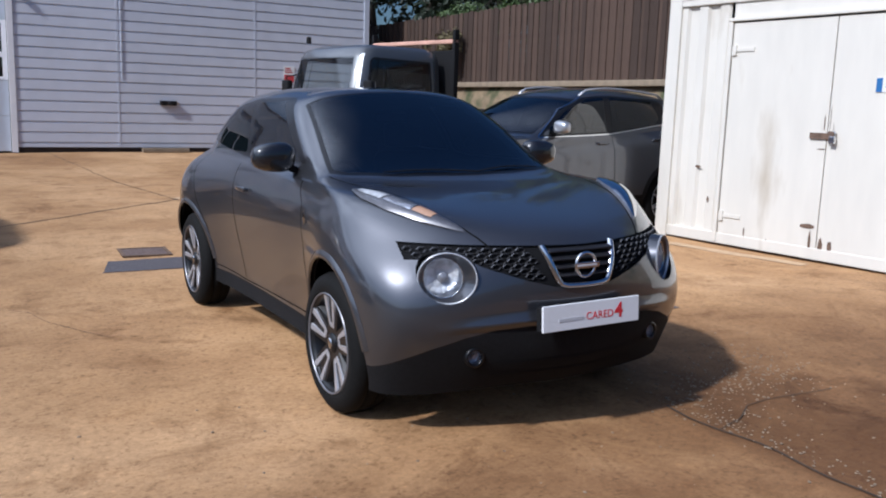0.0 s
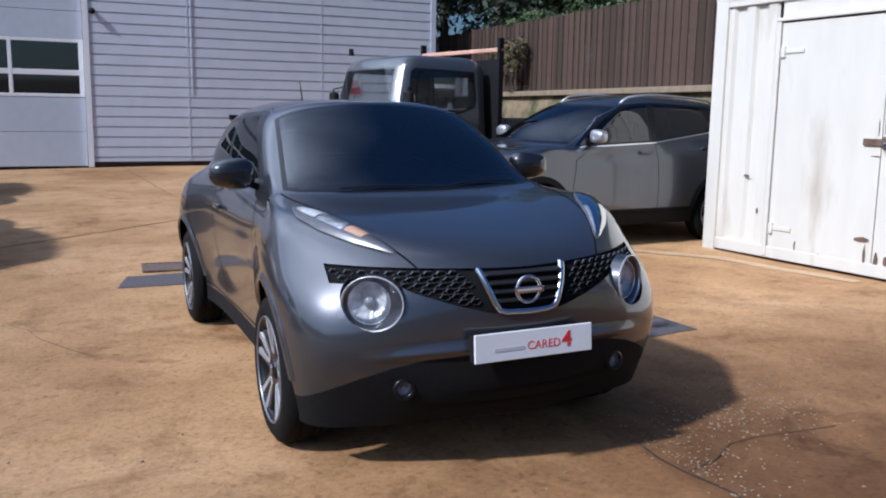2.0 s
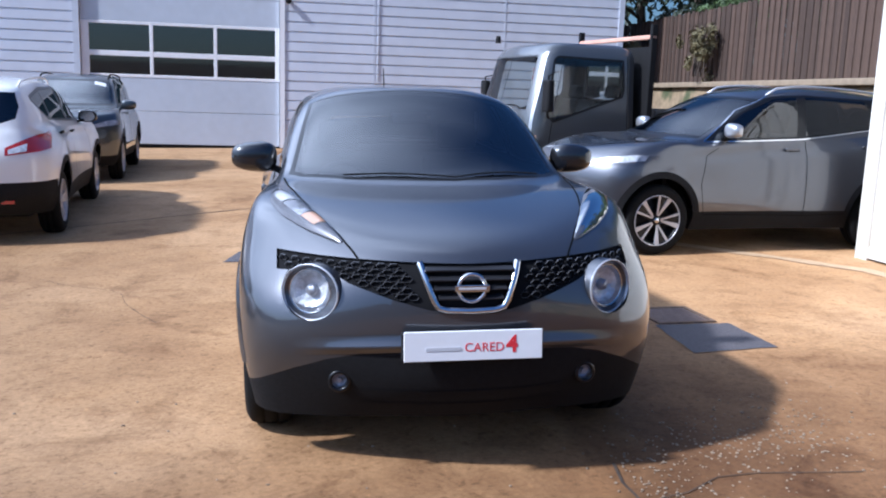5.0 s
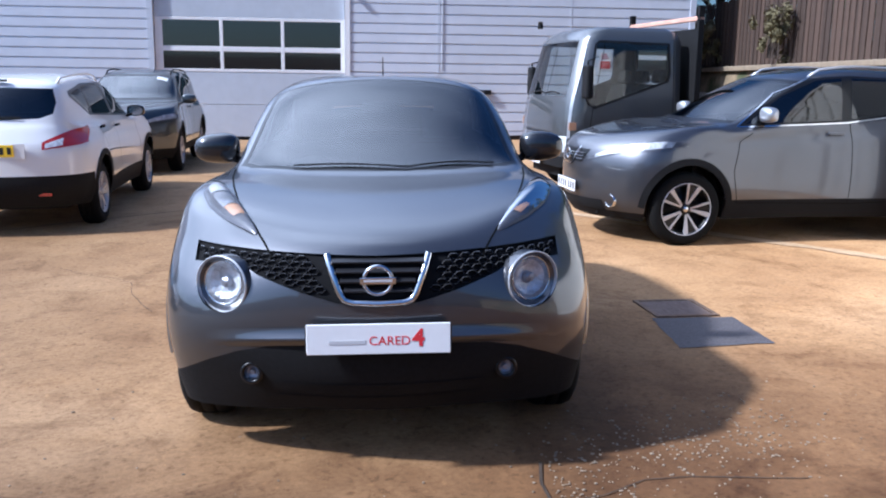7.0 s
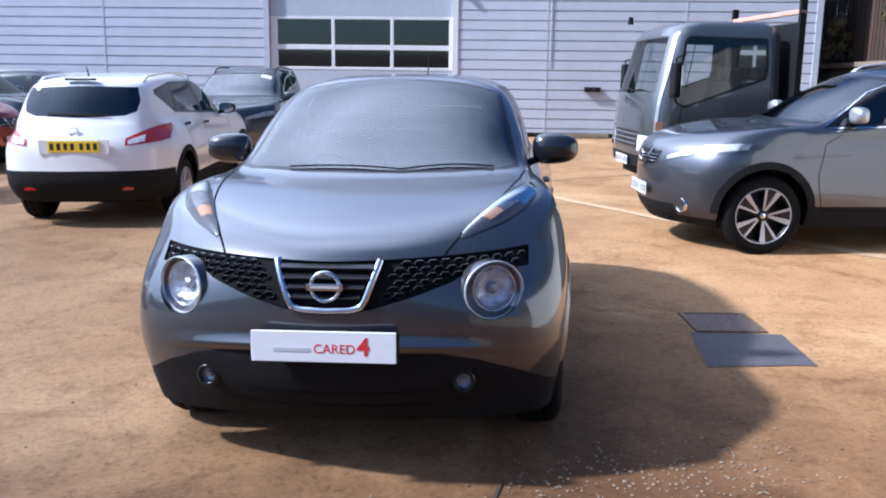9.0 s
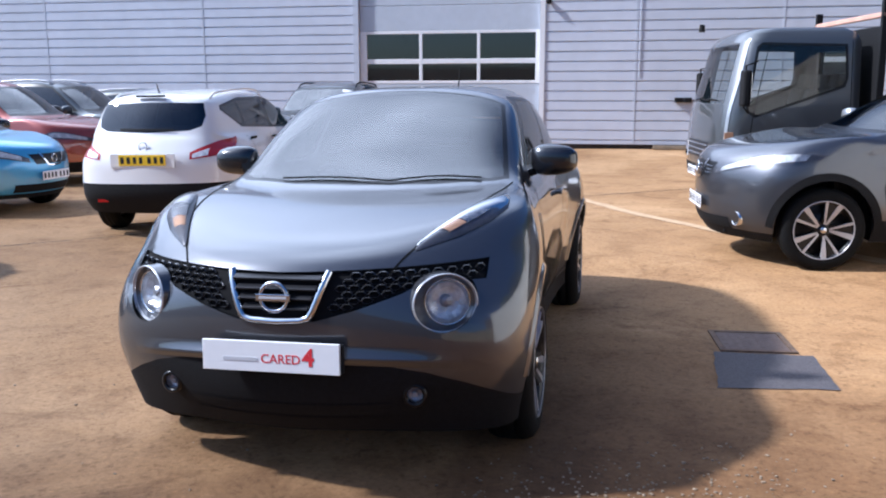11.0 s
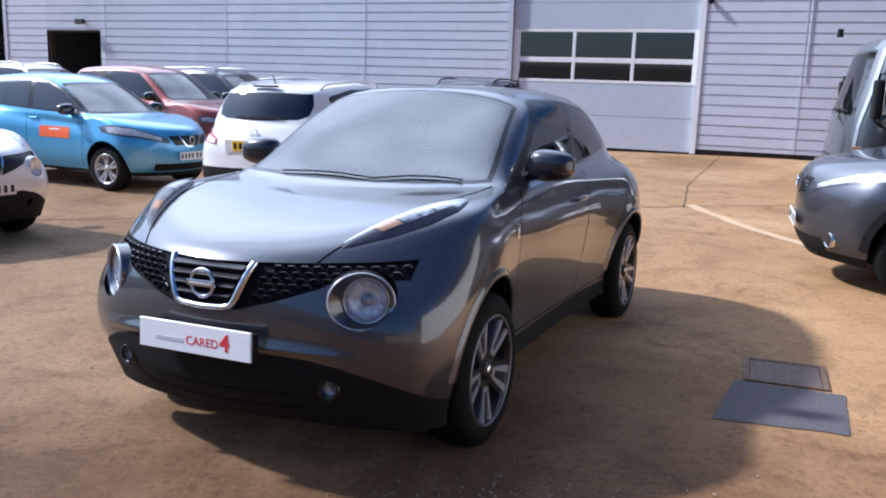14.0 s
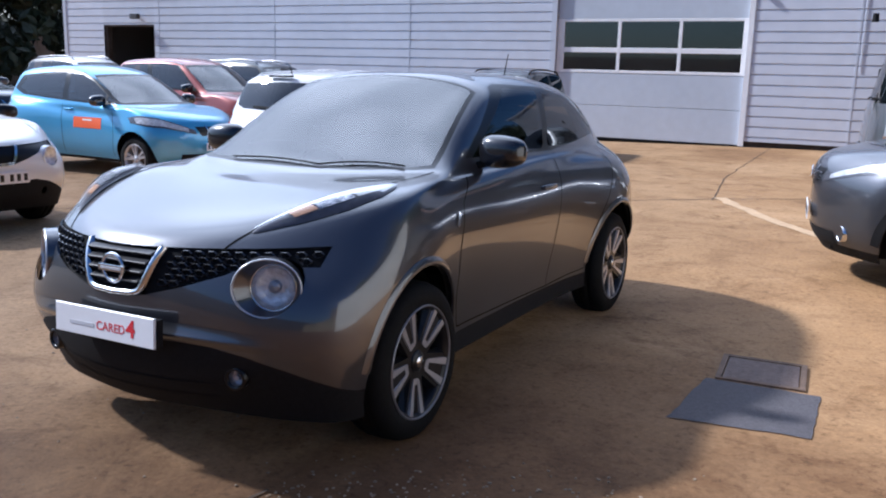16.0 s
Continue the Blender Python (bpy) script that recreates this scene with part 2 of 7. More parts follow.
def ground_mat():
    m = bpy.data.materials.new("sandy_concrete")
    m.use_nodes = True
    n, l = m.node_tree.nodes, m.node_tree.links
    b = n["Principled BSDF"]
    tc = n.new("ShaderNodeTexCoord")

    def nz(sc, det, rough=0.55, dist=0.0):
        t = n.new("ShaderNodeTexNoise")
        t.inputs["Scale"].default_value, t.inputs["Detail"].default_value = sc, det
        t.inputs["Roughness"].default_value, t.inputs["Distortion"].default_value = rough, dist
        l.new(tc.outputs["Object"], t.inputs["Vector"])
        return t

    def ramp(sock, stops):
        r = n.new("ShaderNodeValToRGB")
        e = r.color_ramp.elements
        e[0].position, e[0].color = stops[0][0], (*stops[0][1], 1)
        e[1].position, e[1].color = stops[-1][0], (*stops[-1][1], 1)
        for p, c in stops[1:-1]:
            x = e.new(p)
            x.color = (*c, 1)
        l.new(sock, r.inputs["Fac"])
        return r.outputs["Color"]

    def mul(a, bb, f=1.0):
        mx = n.new("ShaderNodeMix")
        mx.data_type, mx.blend_type = "RGBA", "MULTIPLY"
        mx.inputs["Factor"].default_value = f
        l.new(a, mx.inputs["A"])
        l.new(bb, mx.inputs["B"])
        return mx.outputs["Result"]
    base = ramp(nz(0.33, 5.0, 0.6, 0.6).outputs["Fac"], [(0.30, (0.275, 0.150, 0.066)), (0.48, (0.400, 0.240, 0.114)), (0.70, (0.535, 0.345, 0.182))])
    mid = ramp(nz(2.6, 6.0, 0.65, 0.4).outputs["Fac"], [(0.30, (0.72, 0.67, 0.62)), (0.48, (1.0, 1.0, 1.0)), (0.75, (1.12, 1.11, 1.08))])
    fine = ramp(nz(38.0, 4.0, 0.7).outputs["Fac"], [(0.30, (0.78, 0.77, 0.75)), (0.6, (1.06, 1.06, 1.06))])
    stain = ramp(nz(1.05, 7.0, 0.7, 1.4).outputs["Fac"], [(0.56, (1.0, 1.0, 1.0)), (0.70, (0.56, 0.49, 0.42))])
    # one slab, to the far side of a joint, is more worn and stained; darkened further to deepen the car's shade
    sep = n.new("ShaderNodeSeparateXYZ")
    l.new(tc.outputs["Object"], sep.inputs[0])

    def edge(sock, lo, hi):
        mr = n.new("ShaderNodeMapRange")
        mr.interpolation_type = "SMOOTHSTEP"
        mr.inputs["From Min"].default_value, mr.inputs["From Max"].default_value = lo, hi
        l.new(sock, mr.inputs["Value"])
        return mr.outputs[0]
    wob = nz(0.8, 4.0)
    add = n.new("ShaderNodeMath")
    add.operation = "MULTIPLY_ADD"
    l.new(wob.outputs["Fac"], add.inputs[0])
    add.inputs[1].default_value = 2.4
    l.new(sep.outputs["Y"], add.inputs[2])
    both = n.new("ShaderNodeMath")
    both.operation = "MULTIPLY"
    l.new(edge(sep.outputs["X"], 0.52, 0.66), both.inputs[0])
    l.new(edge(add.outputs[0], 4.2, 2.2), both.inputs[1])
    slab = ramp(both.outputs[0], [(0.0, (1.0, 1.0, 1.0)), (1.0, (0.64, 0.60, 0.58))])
    # dirty concrete towards low y, its tone painted darker to stand in for shade
    wob2 = n.new("ShaderNodeMath")
    wob2.operation = "MULTIPLY_ADD"
    l.new(nz(0.9, 6.0, 0.65, 0.8).outputs["Fac"], wob2.inputs[0])
    wob2.inputs[1].default_value = 3.0
    l.new(sep.outputs["Y"], wob2.inputs[2])
    dirt_shade = ramp(edge(wob2.outputs[0], 2.9, 0.6), [(0.0, (1.0, 1.0, 1.0)), (1.0, (0.36, 0.30, 0.26))])
    grit = ramp(nz(21.0, 3.0, 0.8).outputs["Fac"], [(0.36, (0.72, 0.69, 0.66)), (0.44, (1.0, 1.0, 1.0)), (0.62, (1.0, 1.0, 1.0)), (0.70, (1.22, 1.20, 1.15))])
    c = mul(mul(mul(mul(mul(mul(base, mid), fine), stain), slab), dirt_shade), grit)
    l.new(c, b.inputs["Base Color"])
    b.inputs["Roughness"].default_value = 0.85
    b.inputs["Diffuse Roughness"].default_value, b.inputs["Specular IOR Level"].default_value = 1.0, 0.25
    b1, b2 = n.new("ShaderNodeBump"), n.new("ShaderNodeBump")
    b1.inputs["Strength"].default_value, b1.inputs["Distance"].default_value = 0.6, 0.012
    b2.inputs["Strength"].default_value, b2.inputs["Distance"].default_value = 0.5, 0.005
    l.new(nz(9.0, 6.0, 0.6).outputs["Fac"], b1.inputs["Height"])
    l.new(nz(95.0, 4.0, 0.7).outputs["Fac"], b2.inputs["Height"])
    l.new(b1.outputs[0], b2.inputs["Normal"])
    l.new(b2.outputs[0], b.inputs["Normal"])
    return m


GROUND = ground_mat()


# ---- mesh helpers ----
def mesh_from(bm, name, material, smooth=False):
    me = bpy.data.meshes.new(name)
    if smooth:
        for f in bm.faces:
            f.smooth = True
    bm.to_mesh(me)
    bm.free()
    for mm in (material if isinstance(material, (list, tuple)) else [material]):
        me.materials.append(mm)
    return me


def part(name, bm, material, parent=None, label="", smooth=False):
    ob = new(name, mesh_from(bm, name, material, smooth))
    if parent is not None:
        ob.parent = parent
    if label:
        ob["label"] = label
    return ob


def thing(name, label, category, m=None, group="", kind=""):
    ob = new(name)
    ob.empty_display_size = 0.2
    if m is not None:
        ob.matrix_world = m
    return tagged(ob, label, category, group, kind)


def box(bm, x0, x1, y0, y1, z0, z1, bevel=0.0, seg=2):
    r = bmesh.ops.create_cube(bm, size=1.0, matrix=Matrix.Translation(((x0 + x1) / 2, (y0 + y1) / 2, (z0 + z1) / 2)) @ Matrix.Diagonal((x1 - x0, y1 - y0, z1 - z0, 1)))
    if bevel:
        es = list({e for v in r["verts"] for e in v.link_edges})
        bmesh.ops.bevel(bm, geom=es, offset=bevel, segments=seg, affect="EDGES", profile=0.6)
    return bm


def boxm(*a, **k):
    return box(bmesh.new(), *a, **k)


def obox(bm, m, sx, sy, sz, bevel=0.0, seg=2):
    r = bmesh.ops.create_cube(bm, size=1.0, matrix=m @ Matrix.Diagonal((sx, sy, sz, 1)))
    if bevel:
        es = list({e for v in r["verts"] for e in v.link_edges})
        bmesh.ops.bevel(bm, geom=es, offset=bevel, segments=seg, affect="EDGES", profile=0.6)
    return bm


def tube(bm, pts, r, sides=8):
    """A round bar along a line of points."""
    pts = [Vector(p) for p in pts]
    rings = []
    for i, p in enumerate(pts):
        d = (pts[min(i + 1, len(pts) - 1)] - pts[max(i - 1, 0)]).normalized()
        a = d.orthogonal().normalized() if not rings else (rings[-1][1] - d * rings[-1][1].dot(d)).normalized()
        b = d.cross(a)
        rr = r[i] if isinstance(r, (list, tuple)) else r
        rings.append(([bm.verts.new(p + (a * math.cos(2 * math.pi * k / sides) + b * math.sin(2 * math.pi * k / sides)) * rr) for k in range(sides)], a))
    for (ra, _), (rb, _) in zip(rings, rings[1:]):
        for k in range(sides):
            bm.faces.new((ra[k], ra[(k + 1) % sides], rb[(k + 1) % sides], rb[k]))
    for ring in (rings[0][0][::-1], rings[-1][0]):
        bm.faces.new(ring)
    return bm


def lathe(bm, prof, sides=40, axis="X"):
    """Turns a profile of (radius, along) about an axis."""
    rings = []
    for r, a in prof:
        ring = []
        for k in range(sides):
            t = 2 * math.pi * k / sides
            c, s_ = r * math.cos(t), r * math.sin(t)
            ring.append(bm.verts.new((a, c, s_) if axis == "X" else (c, a, s_) if axis == "Y" else (c, s_, a)))
        rings.append(ring)
    for ra, rb in zip(rings, rings[1:]):
        for k in range(sides):
            bm.faces.new((ra[k], ra[(k + 1) % sides], rb[(k + 1) % sides], rb[k]))
    return bm


def text_mesh(text, size, m, material, parent, name="lettering", bold=0.0):
    cu = bpy.data.curves.new(name, "FONT")
    cu.body, cu.size, cu.extrude, cu.offset = text, size, 0.0006, bold
    cu.align_x, cu.align_y = "CENTER", "CENTER"
    tmp = bpy.data.objects.new("tmp", cu)
    scene.collection.objects.link(tmp)
    bpy.context.view_layer.update()
    me = bpy.data.meshes.new_from_object(tmp.evaluated_get(bpy.context.evaluated_depsgraph_get()))
    bpy.data.objects.remove(tmp)
    me.name = name
    me.transform(m)
    me.materials.clear()
    me.materials.append(material)
    ob = new(name, me)
    ob.parent = parent
    return ob


# ---- car bodies ----
def catmull(p0, p1, p2, p3, t):
    return 0.5 * (2 * p1 + (p2 - p0) * t + (2 * p0 - 5 * p1 + 4 * p2 - p3) * t * t + (3 * p1 - p0 - 3 * p2 + p3) * t ** 3)


def refine(c, n, sym_start, sym_end):
    """Smooth rows through control points along the first axis; ends may mirror across x = 0."""
    flip = np.array((-1.0, 1.0, 1.0))
    first = c[1] * flip if sym_start else 2 * c[0] - c[1]
    last = c[-2] * flip if sym_end else 2 * c[-1] - c[-2]
    g = np.concatenate([first[None], c, last[None]])
    out = []
    for i in range(len(c) - 1):
        for k in range(n):
            t = k / n
            sm = ((1 - t) ** 3 * g[i] + (3 * t ** 3 - 6 * t * t + 4) * g[i + 1] + (-3 * t ** 3 + 3 * t * t + 3 * t + 1) * g[i + 2] + t ** 3 * g[i + 3]) / 6
            out.append(0.35 * catmull(g[i], g[i + 1], g[i + 2], g[i + 3], t) + 0.65 * sm)
    out.append(0.35 * c[-1] + 0.65 * (g[-3] + 4 * g[-2] + g[-1]) / 6)
    return np.array(out)


BASE = dict(l=4.3, w=0.89, fa=0.86, wb=2.62, r=0.335, zb=0.22, hood_f=0.86, nose=1.0, cowl=(1.18, 1.03, 0.68), belt=(0.97, 1.05), fender=0.05,
            roof_f=(2.0, 1.44, 0.57), roof_p=(2.65, 1.53), roof_r=(3.75, 1.42, 0.56), glass_r=(4.05, 1.06, 0.62), flare=0.02, bulge=0.0, tail=0.0, sweep=0.17)


def cage(p):
    W, L, fa = p["w"], p["l"], p["fa"]
    ra = fa + p["wb"]
    zb, hf = p["zb"], p["hood_f"]
    cy, cz, chw = p["cowl"]
    rfy, rfz, rhw = p["roof_f"]
    rpy, rpz = p["roof_p"]
    rry, rrz, rrw = p["roof_r"]
    gy, gz, ghw = p["glass_r"]
    n, fb, fl = p["nose"], p["fender"], p["flare"]

    def roof(y):
        if y < rpy:
            t = (rpy - y) / (rpy - rfy)
            return rpz - (rpz - rfz) * t ** 2
        t = (y - rpy) / (rry - rpy)
        return rpz - (rpz - rrz) * t ** 2

    def belt(y):
        t = (y - fa) / p["wb"]
        return p["belt"][0] + (p["belt"][1] - p["belt"][0]) * t
    rows = []
    for m, (fx, fy) in enumerate(((0.0, 0.0), (0.38, 0.045), (0.73, 0.25), (1.0, 0.47))):
        x, y = fx * W, fy * n
        f = (0.0, 0.45, 0.86, 1.0)[m]
        k7 = (chw * f, cy + p["sweep"] * f ** 3, cz)
        k9 = (rhw * f * (0.985 if m == 3 else 1), rfy + 0.10 * f ** 3, rfz - 0.035 * f ** 4)
        zf = hf + (0.0, 0.0, 0.0, 0.0)[m]
        h1 = cz - hf
        k4 = (x * 0.985, y + 0.05 + 0.02 * m, zf)
        k5 = (x * 0.955, y + 0.20 + 0.01 * m, zf + 0.40 * h1 + (0.0, 0.005, 0.7 * fb, fb)[m])
        k6 = (k5[0] * 0.55 + k7[0] * 0.45 + (0, 0, 0.02, 0.05)[m], k5[1] * 0.45 + k7[1] * 0.55, zf + 0.78 * h1 + (0.015, 0.02, 0.5 * fb + 0.01, fb)[m])
        k8 = tuple((k7[i] + k9[i]) / 2 for i in range(3))
        k8 = (k8[0], k8[1] - 0.035 * (1 - f), k8[2] + 0.02)
        y11 = rfy + 0.25 + 0.12 * m
        k11 = (0.0, y11, roof(y11))
        k10 = (k9[0] * 0.55, (k9[1] + k11[1]) / 2, roof((k9[1] + k11[1]) / 2) - 0.012 * f)
        rows.append([(x * 0.93, y + 0.13 * n, zb), (x * 0.99, y + 0.035 * n, zb + 0.13), (x, y + 0.01, 0.52), (x, y + 0.012, hf - 0.16), k4, k5, k6, k7, k8, k9, k10, k11])
    ys = (fa, fa + 0.56, fa + 1.10, fa + 1.55, ra - 0.50, ra)
    bul = (0.015, -0.035, -0.045, -0.04, -0.005, 0.03)
    for i, y in enumerate(ys):
        wm = W + bul[i] - p["bulge"] * (0, 1, 1, 1, 0.3, 0)[i]
        b = belt(y)
        t = i / 5.0
        y9 = rfy + 0.18 + (rry - 0.22 - rfy - 0.18) * t
        y7 = (cy + 0.24) + (gy - 0.25 - cy - 0.24) * t - (0.17 - p["sweep"]) * max(0.0, 0.8 - 2 * t)
        b7 = cz + 0.005 + (gz - cz - 0.005) * t
        w7 = (chw + 0.035) + (0.05 if 0 < i < 5 else 0.03) * (0 if i == 0 else 1) + (ghw + 0.02 - chw - 0.035) * t * t
        k7 = (w7, y7, b7)
        w9 = rhw * 1.0 + (rrw - rhw) * t
        k9 = (w9, y9, roof(y9) - 0.055)
        k8 = ((k7[0] + k9[0]) / 2 + 0.02, (k7[1] + k9[1]) / 2, (k7[2] + k9[2]) / 2)
        y11 = rfy + 0.25 + 0.48 + (rry - 0.25 - rfy - 0.73 - 0.30) * (i / 5.0)
        k11 = (0.0, y11, roof(y11))
        k10 = (w9 * 0.60, (y9 + y11) / 2, roof((y9 + y11) / 2) - 0.010)
        zs = (b - 0.16, b - 0.07)
        fen = fb if i == 0 else 0.0
        k4 = (wm - 0.012, y, zs[0] + fen * 0.3)
        k5 = (wm - 0.045, y * 0.6 + (y7 * 0.4 if i == 0 else y * 0.4), zs[1] + fen * 0.6)
        k6 = ((k5[0] + k7[0]) / 2 + 0.012, (k5[1] * 0.4 + k7[1] * 0.6), (k5[2] * 0.4 + b7 * 0.6) + fen * 0.15)
        rows.append([(wm - 0.07, y, zb + 0.02), (wm - 0.025, y, zb + 0.14), (wm + fl * (i in (0, 5)), y, 0.50), (wm + fl * (i in (0, 5)) * 0.8, y, 0.68), k4, k5, k6, k7, k8, k9, k10, k11])
    for m, (fx, fy) in enumerate(((0.995, 0.40), (0.80, 0.09), (0.0, 0.0))):
        x, y = fx * W, L - fy
        f = (1.0, 0.74, 0.0)[m]
        k7 = (ghw * f, gy - 0.16 * f * f, gz)
        k9 = (rrw * f * (0.95 if m == 0 else 1), rry - 0.09 * f * f, rrz - 0.045 * f ** 3)
        k8 = ((k7[0] + k9[0]) / 2, (k7[1] + k9[1]) / 2 + 0.03 * (1 - f), (k7[2] + k9[2]) / 2 + 0.02)
        y11 = rry - 0.25 - 0.30 + (0.12, 0.22, 0.35)[m]
        k11 = (0.0, y11, roof(y11))
        k10 = (k9[0] * 0.55, (k9[1] + k11[1]) / 2, roof((k9[1] + k11[1]) / 2) - 0.012 * f)
        tl = p["tail"]
        k4 = (x * 0.985, y - 0.02 - tl, 0.86)
        k5 = (x * 0.95 * 0.6 + k7[0] * 0.4, (y - 0.03 - tl) * 0.7 + k7[1] * 0.3, 0.86 + (gz - 0.86) * 0.45)
        k6 = (x * 0.95 * 0.3 + k7[0] * 0.7, (y - 0.04 - tl) * 0.35 + k7[1] * 0.65, 0.86 + (gz - 0.86) * 0.8)
        rows.append([(x * 0.94, y - 0.10, zb + 0.06), (x * 0.99, y - 0.03, zb + 0.18), (x, y, 0.50), (x, y - 0.01, 0.66), k4, k5, k6, k7, k8, k9, k10, k11])
    return np.array(rows, dtype=float)


def shell_grid(p, nu, nv, warp=None):
    c = cage(p)
    if warp:
        c = warp(c)
    g = refine(c, nu, True, True)
    g = np.swapaxes(refine(np.swapaxes(g, 0, 1), nv, False, True), 0, 1)
    return g


def shell_bmesh(p, g, nu, nv):
    """Both halves of a body as one bmesh; each face has its zone."""
    bm = bmesh.new()
    zone = bm.faces.layers.int.new("zone")
    U, V = g.shape[0], g.shape[1]
    for side in (1, -1):
        vs = [[bm.verts.new((g[u, v, 0] * side, g[u, v, 1], g[u, v, 2])) for v in range(V)] for u in range(U)]
        for u in range(U - 1):
            for v in range(V - 1):
                q = (vs[u][v], vs[u + 1][v], vs[u + 1][v + 1], vs[u][v + 1])
                if side < 0:
                    q = q[::-1]
                fu, fv = (u + 0.5) / nu, (v + 0.5) / nv
                f = bm.faces.new(q)
                f.smooth = True
                z = 0
                if not p.get("side_panes") and 7.0 < fv < 8.95:
                    top = 8.88 if fu > 3.5 else 8.85
                    if fu < 3.0:
                        z = 7 if (fu > 2.84 or fv < 7.16 or fv > 8.84) else 1
                    elif p.get("side_cut") and fu < 10.0:
                        z = 0
                    elif 4.12 < fu < p.get("side_end", 9.1):
                        gl = 7.02 < fv < top
                        b1, b2 = p.get("pillar", (6.55, 6.80))
                        if gl:
                            z = 7 if (b1 < fu < b2 or fu < 4.3 or fu > p.get("side_end", 9.1) - 0.2 or fv < 7.15 or fv > top - 0.10) else 2
                    elif fu > 10.55 and not p.get("rear_cut"):
                        z = 3 if 7.10 < fv < 8.82 else 0
                f[zone] = z
    bmesh.ops.remove_doubles(bm, verts=bm.verts, dist=0.0015)
    return bm, zone


def cut_poly(bm, zone, poly, axes, keep, code, old=(0,)):
    """Cuts the outline of a convex polygon, drawn in the plane of two axes, into the faces that keep() accepts, and gives what lies inside it a new zone."""
    a, b = axes
    area = sum(poly[i - 1][0] * poly[i][1] - poly[i][0] * poly[i - 1][1] for i in range(len(poly)))
    if area < 0:
        poly = poly[::-1]
    x0, x1 = min(q[0] for q in poly), max(q[0] for q in poly)
    y0, y1 = min(q[1] for q in poly), max(q[1] for q in poly)
    lines = [(poly[i - 1], (poly[i - 1][1] - poly[i][1], poly[i][0] - poly[i - 1][0])) for i in range(len(poly))]
    fresh, gone = [], []
    for f in bm.faces:
        if f[zone] not in old:
            continue
        co = [v.co for v in f.verts]
        xs, ys = [c[a] for c in co], [c[b] for c in co]
        if max(xs) < x0 or min(xs) > x1 or max(ys) < y0 or min(ys) > y1 or not keep(f.calc_center_median()):
            continue
        cur, outs = [c.copy() for c in co], []
        for p, nrm in lines:
            d = [(c[a] - p[0]) * nrm[0] + (c[b] - p[1]) * nrm[1] for c in cur]
            if min(d) >= -1e-7:
                continue
            if max(d) <= 1e-7:
                outs.append(cur)
                cur = []
                break
            ins, out = [], []
            for k in range(len(cur)):
                c0, c1, d0, d1 = cur[k], cur[(k + 1) % len(cur)], d[k], d[(k + 1) % len(cur)]
                (ins if d0 >= 0 else out).append(c0)
                if (d0 < 0) != (d1 < 0):
                    q = c0.lerp(c1, d0 / (d0 - d1))
                    ins.append(q)
                    out.append(q.copy())
            outs.append(out)
            cur = ins
        if not cur:
            continue
        if not outs:
            f[zone] = code
            continue
        gone.append(f)
        fresh.append((cur, code))
        fresh += [(o, f[zone]) for o in outs]
    verts = []
    for pts, z in fresh:
        if len(pts) < 3:
            continue
        vs = [bm.verts.new(c) for c in pts]
        nf = bm.faces.new(vs)
        nf.smooth = True
        nf[zone] = z
        verts += vs
    verts += list({v for f in gone for v in f.verts})
    bmesh.ops.delete(bm, geom=gone, context="FACES_ONLY")
    bmesh.ops.remove_doubles(bm, verts=[v for v in verts if v.is_valid], dist=0.0003)


def inside(poly, x, y):
    r = False
    for i in range(len(poly)):
        (x1, y1), (x2, y2) = poly[i], poly[i - 1]
        if (y1 > y) != (y2 > y) and x < (x2 - x1) * (y - y1) / (y2 - y1) + x1:
            r = not r
    return r


def circle(cx, cy, r, n=28):
    return [(cx + r * math.cos(2 * math.pi * k / n), cy + r * math.sin(2 * math.pi * k / n)) for k in range(n)]


def take(bm, zone, codes):
    """A copy of the faces of some zones."""
    out = bmesh.new()
    made = {}
    for f in bm.faces:
        if f[zone] in codes:
            vs = []
            for v in f.verts:
                if v not in made:
                    made[v] = out.verts.new(v.co)
                vs.append(made[v])
            try:
                out.faces.new(vs).smooth = True
            except ValueError:
                pass
    return out


def inset_copy(bm, zone, codes, depth):
    out = take(bm, zone, codes)
    out.normal_update()
    for v in out.verts:
        v.co -= v.normal * depth
    return out


class Skin:
    """Rays onto a body, to lay seams and trims on it."""
    def __init__(self, bm):
        from mathutils.bvhtree import BVHTree
        self.tree = BVHTree.FromBMesh(bm)

    def side(self, y, z, s):
        h = self.tree.ray_cast(Vector((1.6 * s, y, z)), Vector((-s, 0, 0)))
        return (h[0], h[1]) if h[0] else None

    def front(self, x, z):
        h = self.tree.ray_cast(Vector((x, -1.0, z)), Vector((0, 1, 0)))
        return (h[0], h[1]) if h[0] else None

    def rear(self, x, z):
        h = self.tree.ray_cast(Vector((x, 7.0, z)), Vector((0, -1, 0)))
        return (h[0], h[1]) if h[0] else None

    def top(self, x, y):
        h = self.tree.ray_cast(Vector((x, y, 3.0)), Vector((0, 0, -1)))
        return (h[0], h[1]) if h[0] else None


def dense(pts, step=0.03):
    out = []
    for p, q in zip(pts, pts[1:]):
        n = max(1, int(math.dist(p, q) / step))
        out += [tuple(p[i] + (q[i] - p[i]) * k / n for i in range(len(p))) for k in range(n)]
    return out + [pts[-1]]


